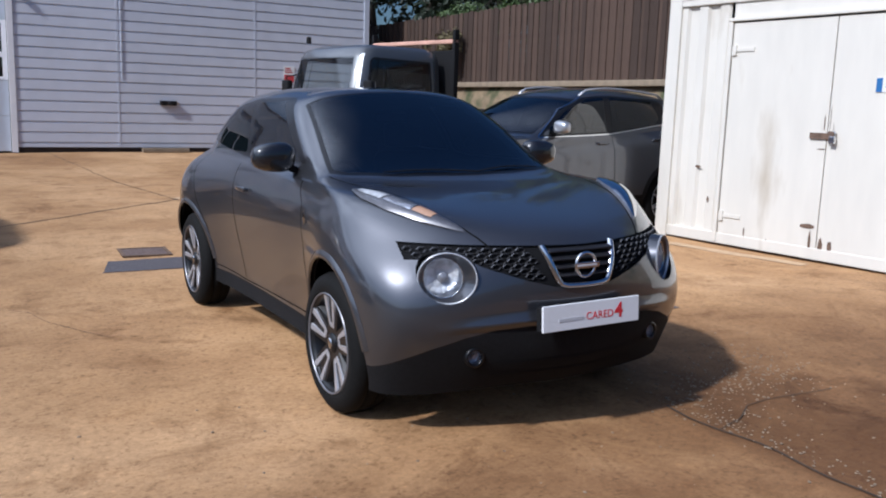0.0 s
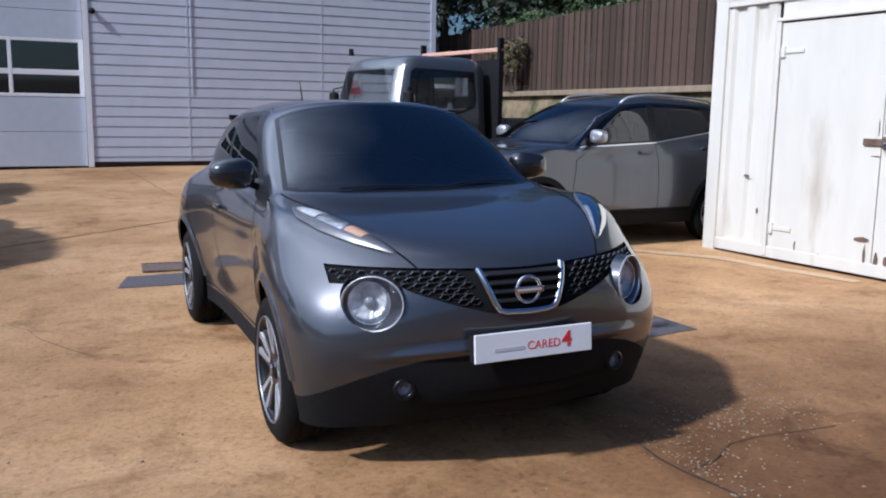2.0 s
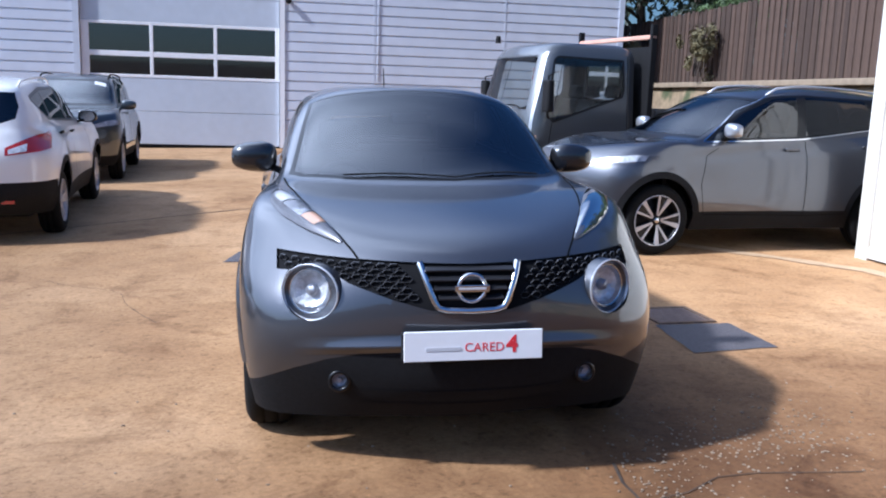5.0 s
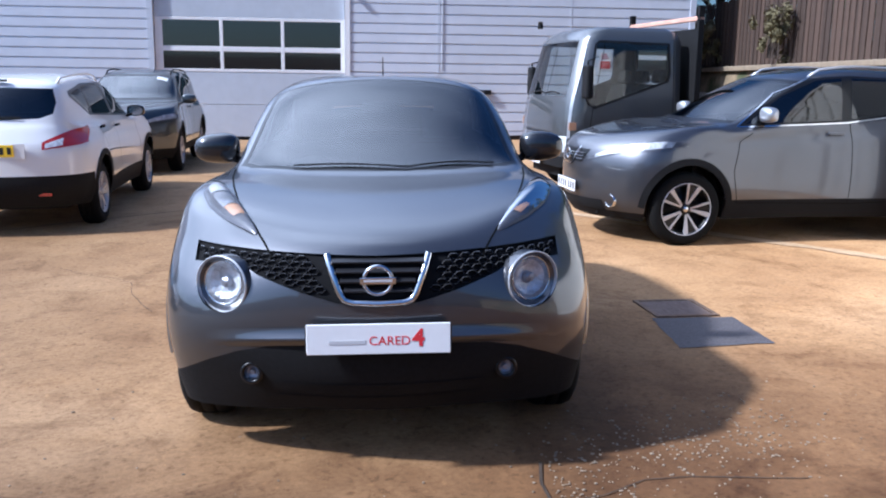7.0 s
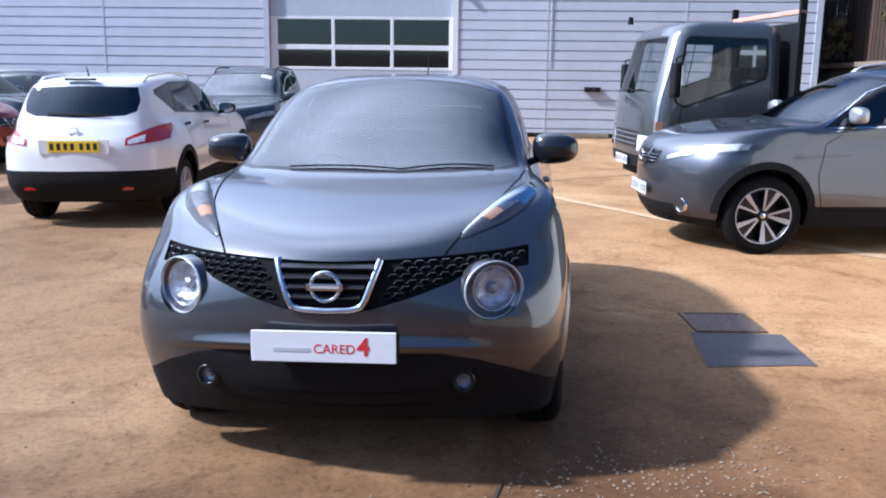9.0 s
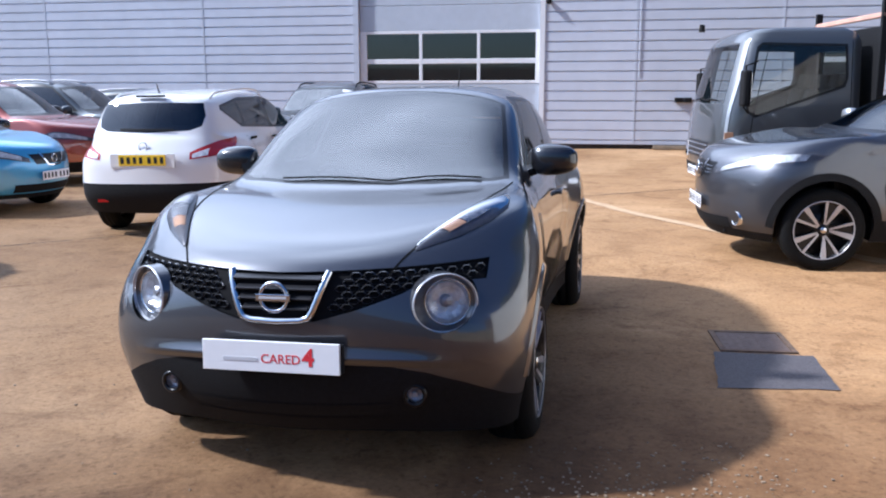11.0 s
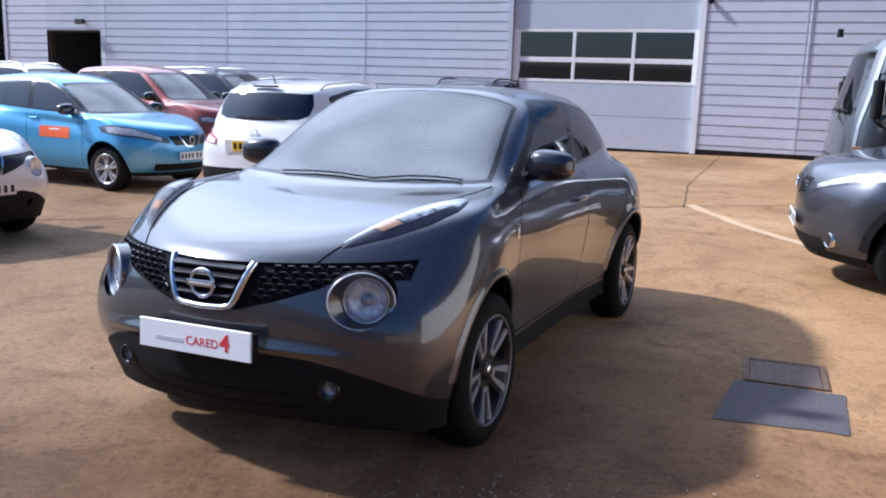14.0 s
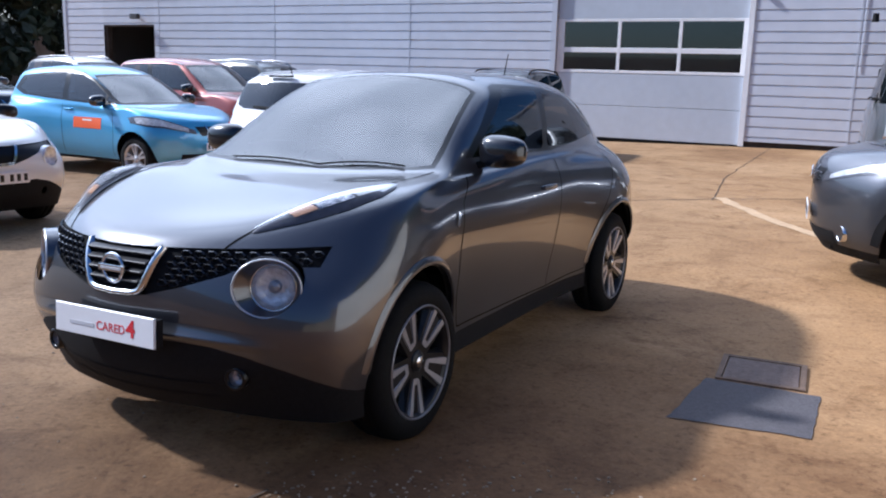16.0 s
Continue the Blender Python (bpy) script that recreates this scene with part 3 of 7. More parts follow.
def ribbon(bm, hits, width, lift=0.0015):
    """A thin strip that follows a line of (place, normal) on a skin."""
    hits = [h for h in hits if h]
    prev = None
    for i, (c, nn) in enumerate(hits):
        d = (hits[min(i + 1, len(hits) - 1)][0] - hits[max(i - 1, 0)][0])
        if d.length < 1e-6:
            continue
        s_ = nn.cross(d.normalized()).normalized() * (width / 2)
        o = nn * lift
        cur = (bm.verts.new(c + o - s_), bm.verts.new(c + o + s_))
        if prev and (cur[0].co - prev[0].co).length < 0.2:
            bm.faces.new((prev[0], cur[0], cur[1], prev[1]))
        prev = cur
    return bm


def patch(bm, grid_fn, nu, nv, lift=0.003):
    """A sheet laid on a skin; grid_fn(u, v) gives (place, normal)."""
    vs = {}
    for i in range(nu + 1):
        for j in range(nv + 1):
            h = grid_fn(i / nu, j / nv)
            if h:
                vs[i, j] = bm.verts.new(h[0] + h[1] * lift)
    for i in range(nu):
        for j in range(nv):
            q = [vs.get(k) for k in ((i, j), (i + 1, j), (i + 1, j + 1), (i, j + 1))]
            if all(q):
                bm.faces.new(q).smooth = True
    return bm


def build_wheel_parts(r, rim_r, width, style):
    """Meshes for one wheel, hub at the origin, outer face towards +x."""
    hw = width / 2
    t = bmesh.new()
    lathe(t, [(rim_r, -hw * 0.85), (rim_r + 0.012, -hw), (r - 0.045, -hw), (r - 0.012, -hw + 0.02), (r, -hw + 0.05), (r, -0.034), (r - 0.007, -0.032), (r - 0.007, -0.026), (r + 0.001, -0.024), (r + 0.001, 0.024), (r - 0.007, 0.026), (r - 0.007, 0.032), (r, 0.034), (r, hw - 0.05),
              (r - 0.012, hw - 0.02), (r - 0.045, hw), (rim_r + 0.018, hw), (rim_r + 0.004, hw - 0.006), (rim_r, hw * 0.75)], 56)
    tyre = mesh_from(t, "tyre", RUBBER, True)
    b = bmesh.new()
    lathe(b, [(rim_r + 0.006, hw - 0.008), (rim_r - 0.012, hw - 0.010), (rim_r - 0.020, hw - 0.03), (rim_r - 0.035, hw - 0.09), (rim_r - 0.04, -hw * 0.8)], 56)
    barrel = mesh_from(b, "rim", RIM_BLACK if style != "silver" else ALLOY, True)
    lip = bmesh.new()
    lathe(lip, [(rim_r + 0.006, hw - 0.004), (rim_r + 0.003, hw + 0.001), (rim_r - 0.002, hw), (rim_r - 0.004, hw - 0.006)], 56)
    lip_me = mesh_from(lip, "rim_lip", LIP_GREY if style == "twin" else ALLOY, True)
    disc = bmesh.new()
    lathe(disc, [(0.0, hw - 0.075), (0.14, hw - 0.075), (0.145, hw - 0.09), (rim_r - 0.03, hw - 0.10)], 40)
    disc_me = mesh_from(disc, "brake_disc", RUST if style == "silver" else RIM_BLACK, True)
    spoke = bmesh.new()
    back = bmesh.new()

    def bar(bm, r0, r1, a0, a1, w0, w1, x0, x1, th):
        p0 = Vector((x0, r0 * math.cos(a0), r0 * math.sin(a0)))
        p1 = Vector((x1, r1 * math.cos(a1), r1 * math.sin(a1)))
        d = (p1 - p0).normalized()
        s_ = d.cross(Vector((1, 0, 0))).normalized()
        vs = []
        for p, w in ((p0, w0), (p1, w1)):
            vs.append([bm.verts.new(p + s_ * w / 2), bm.verts.new(p - s_ * w / 2), bm.verts.new(p - s_ * w * 0.62 - Vector((th, 0, 0))), bm.verts.new(p + s_ * w * 0.62 - Vector((th, 0, 0)))])
        a, c = vs
        for k in range(4):
            bm.faces.new((a[k], a[(k + 1) % 4], c[(k + 1) % 4], c[k]))
        bm.faces.new(a[::-1])
        bm.faces.new(c)
    R = rim_r - 0.004
    for k in range(5):
        a = 2 * math.pi * (k + 0.25) / 5
        if style == "twin":
            bar(back, 0.03, R, a, a, 0.075, 0.17, hw - 0.030, hw - 0.018, 0.03)
            for s_ in (-1, 1):
                bar(spoke, 0.085, R - 0.004, a + s_ * 0.22, a + s_ * 0.20, 0.014, 0.030, hw - 0.024, hw - 0.008, 0.014)
            bar(spoke, 0.074, 0.100, a, a, 0.040, 0.045, hw - 0.026, hw - 0.024, 0.012)
        elif style == "blade":
            bar(back, 0.03, R, a, a, 0.06, 0.10, hw - 0.032, hw - 0.020, 0.03)
            bar(spoke, 0.05, R, a - 0.12, a - 0.26, 0.016, 0.044, hw - 0.022, hw - 0.008, 0.014)
            bar(spoke, 0.05, R, a + 0.12, a + 0.24, 0.014, 0.022, hw - 0.022, hw - 0.008, 0.014)
        else:
            for s_ in (-1, 1):
                bar(spoke, 0.03, R, a + s_ * 0.10, a + s_ * 0.20, 0.030, 0.034, hw - 0.028, hw - 0.012, 0.025)
    lathe(back, [(0.0, hw - 0.012), (0.032, hw - 0.014), (0.045, hw - 0.022), (0.06, hw - 0.05)], 24)
    spoke_me = mesh_from(spoke, "spokes", ALLOY)
    back_me = mesh_from(back, "spoke_backs", RIM_BLACK if style != "silver" else ALLOY)
    cap = bmesh.new()
    lathe(cap, [(0.0, hw - 0.009), (0.022, hw - 0.010), (0.026, hw - 0.014)], 20)
    cap_me = mesh_from(cap, "hub_cap", CHROME if style != "silver" else ALLOY, True)
    return [("tyre", tyre), ("rim", barrel), ("rim_lip", lip_me), ("brake_disc", disc_me), ("spoke_star", spoke_me), ("spoke_back", back_me), ("hub_cap", cap_me)]


WHEEL_KINDS = {}


def put_wheels(car, p, style, rim_r, width=0.215):
    key = (p["r"], rim_r, width, style)
    if key not in WHEEL_KINDS:
        WHEEL_KINDS[key] = build_wheel_parts(p["r"], rim_r, width, style)
    kinds = WHEEL_KINDS[key]
    xo = p["w"] - width / 2 - 0.020 + p.get("track", 0.0)
    for yy in (p["fa"], p["fa"] + p["wb"]):
        for side in (1, -1):
            m = pose(side * (xo + (p.get("rear_track", 0.0) if yy > p["fa"] else 0.0)), yy, p["r"] - 0.003, random.uniform(0, 72), 0, 0 if side > 0 else 180)
            w = new("wheel", kinds[0][1])
            w.name = "wheel"
            w.parent, w.matrix_basis = car, m
            for nm, me in kinds[1:]:
                o = new(nm, me)
                o.parent = w


def mirror_part(car, bmfn, name, material, label="", both=(1, -1), smooth=True):
    for s_ in both:
        b = bmesh.new()
        bmfn(b, s_)
        part(name, b, material, car, label, smooth)


def ellipsoid(bm, c, rx, ry, rz, seg=20, rings=12, m=None):
    bmesh.ops.create_uvsphere(bm, u_segments=seg, v_segments=rings, radius=1.0, matrix=(m or Matrix.Translation(c)) @ Matrix.Diagonal((rx, ry, rz, 1)))
    return bm


def seat(car, x, y, z=0.42, colour=None):
    colour = colour or TRIM_FABRIC
    b = bmesh.new()
    obox(b, pose(x, y, z + 0.05, 4, 0, 0), 0.48, 0.50, 0.16, 0.05, 3)
    obox(b, pose(x, y + 0.30, z + 0.38, -16, 0, 0), 0.46, 0.13, 0.60, 0.05, 3)
    part("seat", b, colour, car, smooth=True)
    b = bmesh.new()
    obox(b, pose(x, y + 0.42, z + 0.78, -10, 0, 0), 0.26, 0.10, 0.17, 0.04, 3)
    part("headrest", b, colour, car, smooth=True)


def car_common(name, label, p, m, colour, style, rim_r, nu=6, nv=5, warp=None, category="car", lower=BLACK, sill=0.30, glass=GLASS, front_cut=None, seats=True, group="parked cars", side_glass_mat=DARK_GLASS):
    """Body, glass, underbody, wheels and cabin of a car. Gives the thing, its skin and its bmesh."""
    car = thing(name, label, category, m, group)
    g = shell_grid(p, nu, nv, warp)
    bm, zone = shell_bmesh(p, g, nu, nv)
    bm.normal_update()
    skin = Skin(bm)
    fa, ra, r = p["fa"], p["fa"] + p["wb"], p["r"]
    for yy in (fa, ra):
        cut_poly(bm, zone, circle(yy, r + 0.015, r + 0.055), (1, 2), lambda c: abs(c.x) > 0.42 and c.z < 0.95 and abs(c.y - yy) < 0.6, 5)
    if sill:
        q = [(-0.2, -0.1), (p["l"] + 0.2, -0.1), (p["l"] + 0.2, sill), (-0.2, sill)]
        cut_poly(bm, zone, q, (1, 2), lambda c: c.z < sill + 0.15, 4)
    if p.get("side_cut"):
        for s_ in (1, -1):
            side = lambda c: c.x * s_ > 0.40 and c.z > 1.0
            cut_poly(bm, zone, p["side_cut"][0], (1, 2), side, 7)
            for q in p["side_cut"][1]:
                cut_poly(bm, zone, q, (1, 2), side, 2, (7,))
    if p.get("rear_cut"):
        cut_poly(bm, zone, p["rear_cut"] + [(-x, z) for x, z in p["rear_cut"][::-1] if x > 0], (0, 2), lambda c: c.y > ra + 0.35, 3)
    if front_cut:
        front_cut(bm, zone)
    part("body", take(bm, zone, (0,)), colour, car)
    part("cabin_lining", inset_copy(bm, zone, (0, 7), 0.022), TRIM_FABRIC, car)
    part("lower_trim", take(bm, zone, (4,)), lower, car, "black plastic lower trim")
    part("windscreen", take(bm, zone, (1,)), glass, car)
    sw = take(bm, zone, (2,))
    for s_ in (1, -1):
        for lo, hi in p.get("doors_at", ((0, fa + 1.42), (fa + 1.42, 9))):
            b = bmesh.new()
            made = {}
            for f in sw.faces:
                c = f.calc_center_median()
                if c.x * s_ > 0 and lo <= c.y < hi:
                    vs = []
                    for v in f.verts:
                        if v not in made:
                            made[v] = b.verts.new(v.co)
                        vs.append(made[v])
                    b.faces.new(vs).smooth = True
            if b.faces:
                part("side_window", b, side_glass_mat if lo == 0 else DARK_GLASS, car)
            else:
                b.free()
    sw.free()
    part("rear_window", take(bm, zone, (3,)), DARK_GLASS, car)
    part("window_trim", take(bm, zone, (7,)), GLOSS_BLACK, car)
    b = bmesh.new()
    hw = p["w"] - 0.26
    box(b, -hw, hw, 0.50, p["l"] - 0.35, p["zb"] + 0.02, 0.46)
    box(b, -p["w"] + 0.14, p["w"] - 0.14, fa + r + 0.07, ra - r - 0.07, p["zb"] + 0.02, 0.44)
    box(b, -hw + 0.22, hw - 0.22, 0.19, 0.50, p["zb"] + 0.03, p["zb"] + 0.06)
    box(b, -hw - 0.1, hw + 0.1, fa + 0.10, fa + 0.14, p["zb"] + 0.10, p["cowl"][1] - 0.22)
    part("underbody", b, BLACK, car)
    for yy in (fa, ra):
        for s_ in (1, -1):
            b = bmesh.new()
            lathe(b, [(r + 0.058, s_ * (p["w"] - 0.14)), (r + 0.058, s_ * (p["w"] - 0.32)), (0.05, s_ * (p["w"] - 0.32))], 32)
            for v in b.verts:
                v.co.y += yy
                v.co.z += r + 0.015
            bmesh.ops.delete(b, geom=[v for v in b.verts if v.co.z < p["zb"] + 0.03], context="VERTS")
            part("arch_liner", b, BLACK, car)
    if seats:
        x = p["cowl"][2] * 0.52
        for s_ in (1, -1):
            seat(car, s_ * x, p["cowl"][0] + 0.95, p["belt"][0] - 0.52)
        b = bmesh.new()
        yb = p["cowl"][0] + 1.85
        obox(b, pose(0, yb, p["belt"][0] - 0.46, 4, 0, 0), 1.2, 0.48, 0.16, 0.05, 3)
        obox(b, pose(0, yb + 0.30, p["belt"][0] - 0.12, -18, 0, 0), 1.2, 0.13, 0.58, 0.05, 3)
        part("rear_bench", b, TRIM_FABRIC, car, smooth=True)
        b = bmesh.new()
        cy, cz, ch = p["cowl"]
        box(b, -ch - 0.02, ch + 0.02, cy + 0.22, cy + 0.62, cz - 0.35, cz - 0.03, 0.05, 3)
        part("dashboard", b, TRIM_FABRIC, car, smooth=True)
        b = bmesh.new()
        pts = [(-x + 0.17 * math.cos(a), cy + 0.72 - 0.06 * math.sin(a), cz - 0.10 + 0.16 * math.sin(a)) for a in [2 * math.pi * k / 24 for k in range(25)]]
        tube(b, pts, 0.016, 6)
        part("steering_wheel", b, BLACK, car, smooth=True)
        b = bmesh.new()
        box(b, -0.11, 0.11, p["roof_f"][0] - 0.02, p["roof_f"][0] + 0.03, p["roof_f"][1] - 0.13, p["roof_f"][1] - 0.07, 0.015)
        part("interior_mirror", b, BLACK, car, smooth=True)
    put_wheels(car, p, style, rim_r)
    return car, skin, bm, zone


def seam_side(car, skin, lines, width=0.007):
    for s_ in (1, -1):
        for ln in lines:
            b = bmesh.new()
            ribbon(b, [skin.side(y, z, s_) for y, z in dense(ln)], width)
            if b.faces:
                part("panel_gap", b, SEAM, car)
            else:
                b.free()


def seam_top(car, skin, ln, width=0.008, both=True, material=None, name="panel_gap", lift=0.0015):
    for s_ in ((1, -1) if both else (1,)):
        b = bmesh.new()
        ribbon(b, [skin.top(s_ * x, y) for x, y in dense(ln)], width, lift)
        part(name, b, material or SEAM, car)


def door_mirror(car, skin, y, z, material, w, size=1.0):
    for s_ in (1, -1):
        h = skin.side(y, z - 0.06, s_)
        if not h:
            continue
        x0 = abs(h[0].x)
        b = bmesh.new()
        ellipsoid(b, None, 0.124 * size, 0.080 * size, 0.082 * size, 24, 14, pose(s_ * (x0 + 0.13), y + 0.0, z, 0, 0, 0))
        mid = Vector((s_ * (x0 + 0.13), y, z))
        for v in b.verts:
            d = v.co - mid
            rad = (0.124 * size, 0.080 * size, 0.082 * size)
            v.co = mid + Vector([math.copysign(abs(d[i] / rad[i]) ** (0.80, 0.80, 0.62)[i], d[i]) * rad[i] for i in range(3)])
            if v.co.y > y + 0.035:
                v.co.y = y + 0.035
            v.co.z = z + (v.co.z - z) * (1.0 - 0.12 * (abs(v.co.x) - x0 - 0.13) / 0.12)
        cap = part("door_mirror", b, material, car, smooth=True)
        b = bmesh.new()
        obox(b, pose(s_ * (x0 + 0.03), y + 0.01, z - 0.06, 0, s_ * -20, 0), 0.14, 0.06, 0.035, 0.012)
        part("mirror_arm", b, BLACK, cap, smooth=True)
        b = bmesh.new()
        bmesh.ops.create_circle(b, cap_ends=True, radius=1.0, segments=24, matrix=pose(s_ * (x0 + 0.13), y + 0.0375, z, 90, 0, 0) @ Matrix.Diagonal((0.094 * size, 0.068 * size, 1, 1)))
        part("mirror_glass", b, CHROME, cap)


def handle(car, skin, y, z, material, length=0.17):
    for s_ in (1, -1):
        h = skin.side(y, z, s_)
        if not h:
            continue
        c, nn = h
        b = bmesh.new()
        obox(b, Matrix.Translation(c + nn * 0.022), 0.018, length, 0.028, 0.008, 2)
        obox(b, Matrix.Translation(c + nn * 0.008 + Vector((0, -length * 0.4, 0))), 0.03, 0.02, 0.022, 0.005)
        obox(b, Matrix.Translation(c + nn * 0.008 + Vector((0, length * 0.4, 0))), 0.03, 0.02, 0.022, 0.005)
        part("door_handle", b, material, car, smooth=True)


def plate(car, centre, rot, material, ink, w=0.52, h=0.112, bars=7, holder=True):
    o = new("number_plate", None)
    b = bmesh.new()
    box(b, -w / 2, w / 2, -0.004, 0.004, -h / 2, h / 2, 0.002, 1)
    me = mesh_from(b, "number_plate", material)
    bpy.data.objects.remove(o)
    o = new("number_plate", me)
    o.parent = car
    o.matrix_basis = pose(*centre, *rot)
    for k in range(bars):
        x = -w * 0.40 + w * 0.80 * k / (bars - 1) + (0.012 if k > 3 else -0.012)
        b = boxm(x - 0.018, x + 0.018, -0.0055, -0.004, -h * 0.30, h * 0.30)
        part("plate_bar", b, ink, o)
    return o


def wipers(car, skin, p):
    cy = p["cowl"][0]
    for x0, x1, dy in ((-0.42, 0.14, p.get("wiper", 0.012)), (0.12, 0.56, p.get("wiper", 0.012))):
        b = bmesh.new()
        pts = []
        for k in range(12):
            x = x0 + (x1 - x0) * k / 11
            h = skin.top(x, cy + dy + 0.03 * math.sin(math.pi * k / 11) + 0.10 * (x / 0.7) ** 2)
            if h:
                pts.append(h[0] + h[1] * 0.010)
        if len(pts) > 2:
            tube(b, pts, 0.0045, 6)
            part("wiper", b, BLACK, car)
        else:
            b.free()


# ---- ground ----
def ground_z(x, y):
    return -0.022 + 0.018 * max(-4.5, min(x, 0.8)) + 0.007 * max(0.0, min(y, 19.0) - 4.0) - 0.009 * max(0.0, min(y - 0.8, 2.6, (6.0 - y)))


b = bmesh.new()
xs = [-900, -300, -120, -60, -40] + [-30 + 1.0 * i for i in range(46)] + [25, 40, 60, 120, 300, 900]
ys = [-900, -300, -120, -60, -30, -15] + [-8 + 1.0 * i for i in range(40)] + [40, 60, 120, 300, 900]
gv = [[b.verts.new((x, y, ground_z(x, y))) for y in ys] for x in xs]
for i in range(len(xs) - 1):
    for j in range(len(ys) - 1):
        b.faces.new((gv[i][j], gv[i + 1][j], gv[i + 1][j + 1], gv[i][j + 1])).smooth = True
ground = part("ground", b, GROUND)
tagged(ground, "sandy brown stained concrete yard", "ground", kind="structure")


def strip_on_ground(name, pts, w, material, parent, lift=0.004, wob=0.01):
    b = bmesh.new()
    prev = None
    pts = dense(pts, 0.12)
    for i, (x, y) in enumerate(pts):
        q = pts[min(i + 1, len(pts) - 1)]
        o = pts[max(i - 1, 0)]
        d = Vector((q[0] - o[0], q[1] - o[1], 0)).normalized()
        s_ = Vector((-d.y, d.x, 0)) * w / 2 * (1 + 0.6 * noise.noise(Vector((x * 3, y * 3, 1))))
        c = Vector((x, y, ground_z(x, y) + lift)) + Vector((-d.y, d.x, 0)) * wob * noise.noise(Vector((x * 2.3, y * 2.3, 7))) * 3
        cur = (b.verts.new(c - s_), b.verts.new(c + s_))
        if prev:
            b.faces.new((prev[0], cur[0], cur[1], prev[1]))
        prev = cur
    return part(name, b, material, parent)


strip_on_ground("slab_joint", [(-9.0, 2.0), (-2.9, 6.75), (-0.5, 8.55), (1.8, 10.25), (5.0, 12.6)], 0.024, CRACK, ground)
strip_on_ground("slab_joint", [(0.55, 9.2), (0.2, 11.9), (0.1, 15.4), (0.0, 18.9)], 0.014, CRACK, ground)
strip_on_ground("crack", [(0.66, 0.14), (0.63, -0.04), (0.63, -0.20), (0.66, -0.41), (0.65, -0.77), (0.67, -1.5), (0.66, -4.0)], 0.014, CRACK, ground, wob=0.018)
strip_on_ground("crack", [(0.66, -0.22), (0.85, -0.16), (1.04, -0.08), (1.39, -0.02), (1.67, -0.05)], 0.006, CRACK, ground, wob=0.03)
strip_on_ground("crack", [(-2.6, 4.2), (-1.9, 3.6), (-1.5, 2.7)], 0.005, CRACK, ground, wob=0.03)
strip_on_ground("pale_line", [(0.55, 9.5), (1.3, 8.1), (2.1, 7.0), (2.8, 6.1), (4.0, 4.9), (4.75, 4.1), (5.0, 2.6)], 0.16, PALE, ground, lift=0.006)

# plain walls added to close the yard on the unseen sides and block low sky light
for nm, q in (("wall_south", (-45, 30, -13.3, -13.0, -0.6, 3.0)), ("wall_west", (-45.3, -45, -13, 40, -1.0, 4.5))):
    tagged(part(nm, boxm(*q), ADDED_WALL), "plain wall added out of view to block low sky", "wall", kind="structure")

# inspection cover and repair patch
cover = thing("inspection_cover", "dark iron inspection cover in a frame set in the yard", "manhole cover", pose(2.05, 2.55, ground_z(2.05, 2.55), 0, 0, 4))
part("frame", box(box(box(box(bmesh.new(), -0.19, 0.19, -0.22, -0.19, 0.002, 0.014), -0.19, 0.19, 0.19, 0.22, 0.002, 0.014), -0.22, -0.19, -0.22, 0.22, 0.002, 0.014), 0.19, 0.22, -0.22, 0.22, 0.002, 0.014), RUST, cover, "rust-brown frame")
b = boxm(-0.185, 0.185, -0.185, 0.185, 0.001, 0.010, 0.002)
for i in range(7):
    for j in range(7):
        box(b, -0.17 + i * 0.05, -0.145 + i * 0.05, -0.17 + j * 0.05, -0.145 + j * 0.05, 0.0095, 0.0108)
part("cover_plate", b, COVER, cover)
for ring in ([(1.76, 1.62), (2.36, 1.72), (2.36, 2.32), (1.80, 2.30), (1.76, 1.62)], [(-1.20, 4.72), (-0.20, 4.62), (-0.20, 5.14), (-1.08, 5.18), (-1.20, 4.72)]):
    b = bmesh.new()
    outline = []
    for px, py in dense(ring, 0.06)[:-1]:
        outline.append(b.verts.new((px + 0.02 * noise.noise(Vector((px * 9, py * 9, 0))), py + 0.02 * noise.noise(Vector((px * 9, py * 9, 5))), ground_z(px, py) + 0.005)))
    b.faces.new(outline)
    tagged(part("repair_patch", b, PATCH), "dark tarmac repair patch in the concrete yard", "patch", kind="structure")
copy_thing(cover, pose(-0.70, 5.50, ground_z(-0.70, 5.50), 0, 0, -4))


# loose grit along the broken joint
rnd = random.Random(17)
b = bmesh.new()
for k in range(750):
    t = rnd.random()
    px, py = 0.70 + 1.2 * t + rnd.gauss(0, 0.14), 0.02 + 0.50 * t + rnd.gauss(0, 0.22)
    if rnd.random() < 0.30:
        px, py = 0.66 + abs(rnd.gauss(0, 0.10)), rnd.uniform(-1.6, 0.2)
    if rnd.random() < 0.12:
        px, py = rnd.uniform(-2.2, 2.6), rnd.uniform(-1.6, 1.2)
    sz = rnd.uniform(0.0025, 0.0075)
    bmesh.ops.create_icosphere(b, subdivisions=1, radius=1.0, matrix=pose(px, py, ground_z(px, py) + sz * 0.3, 0, 0, rnd.uniform(0, 180)) @ Matrix.Diagonal((sz * rnd.uniform(0.8, 1.7), sz, sz * 0.6, 1)))
tagged(part("grit", b, mat("grit_stone", (0.25, 0.19, 0.13), 0.9, grain=0.6, scale=40.0)), "loose sandy grit and small stones on the concrete", "grit", kind="stuff")


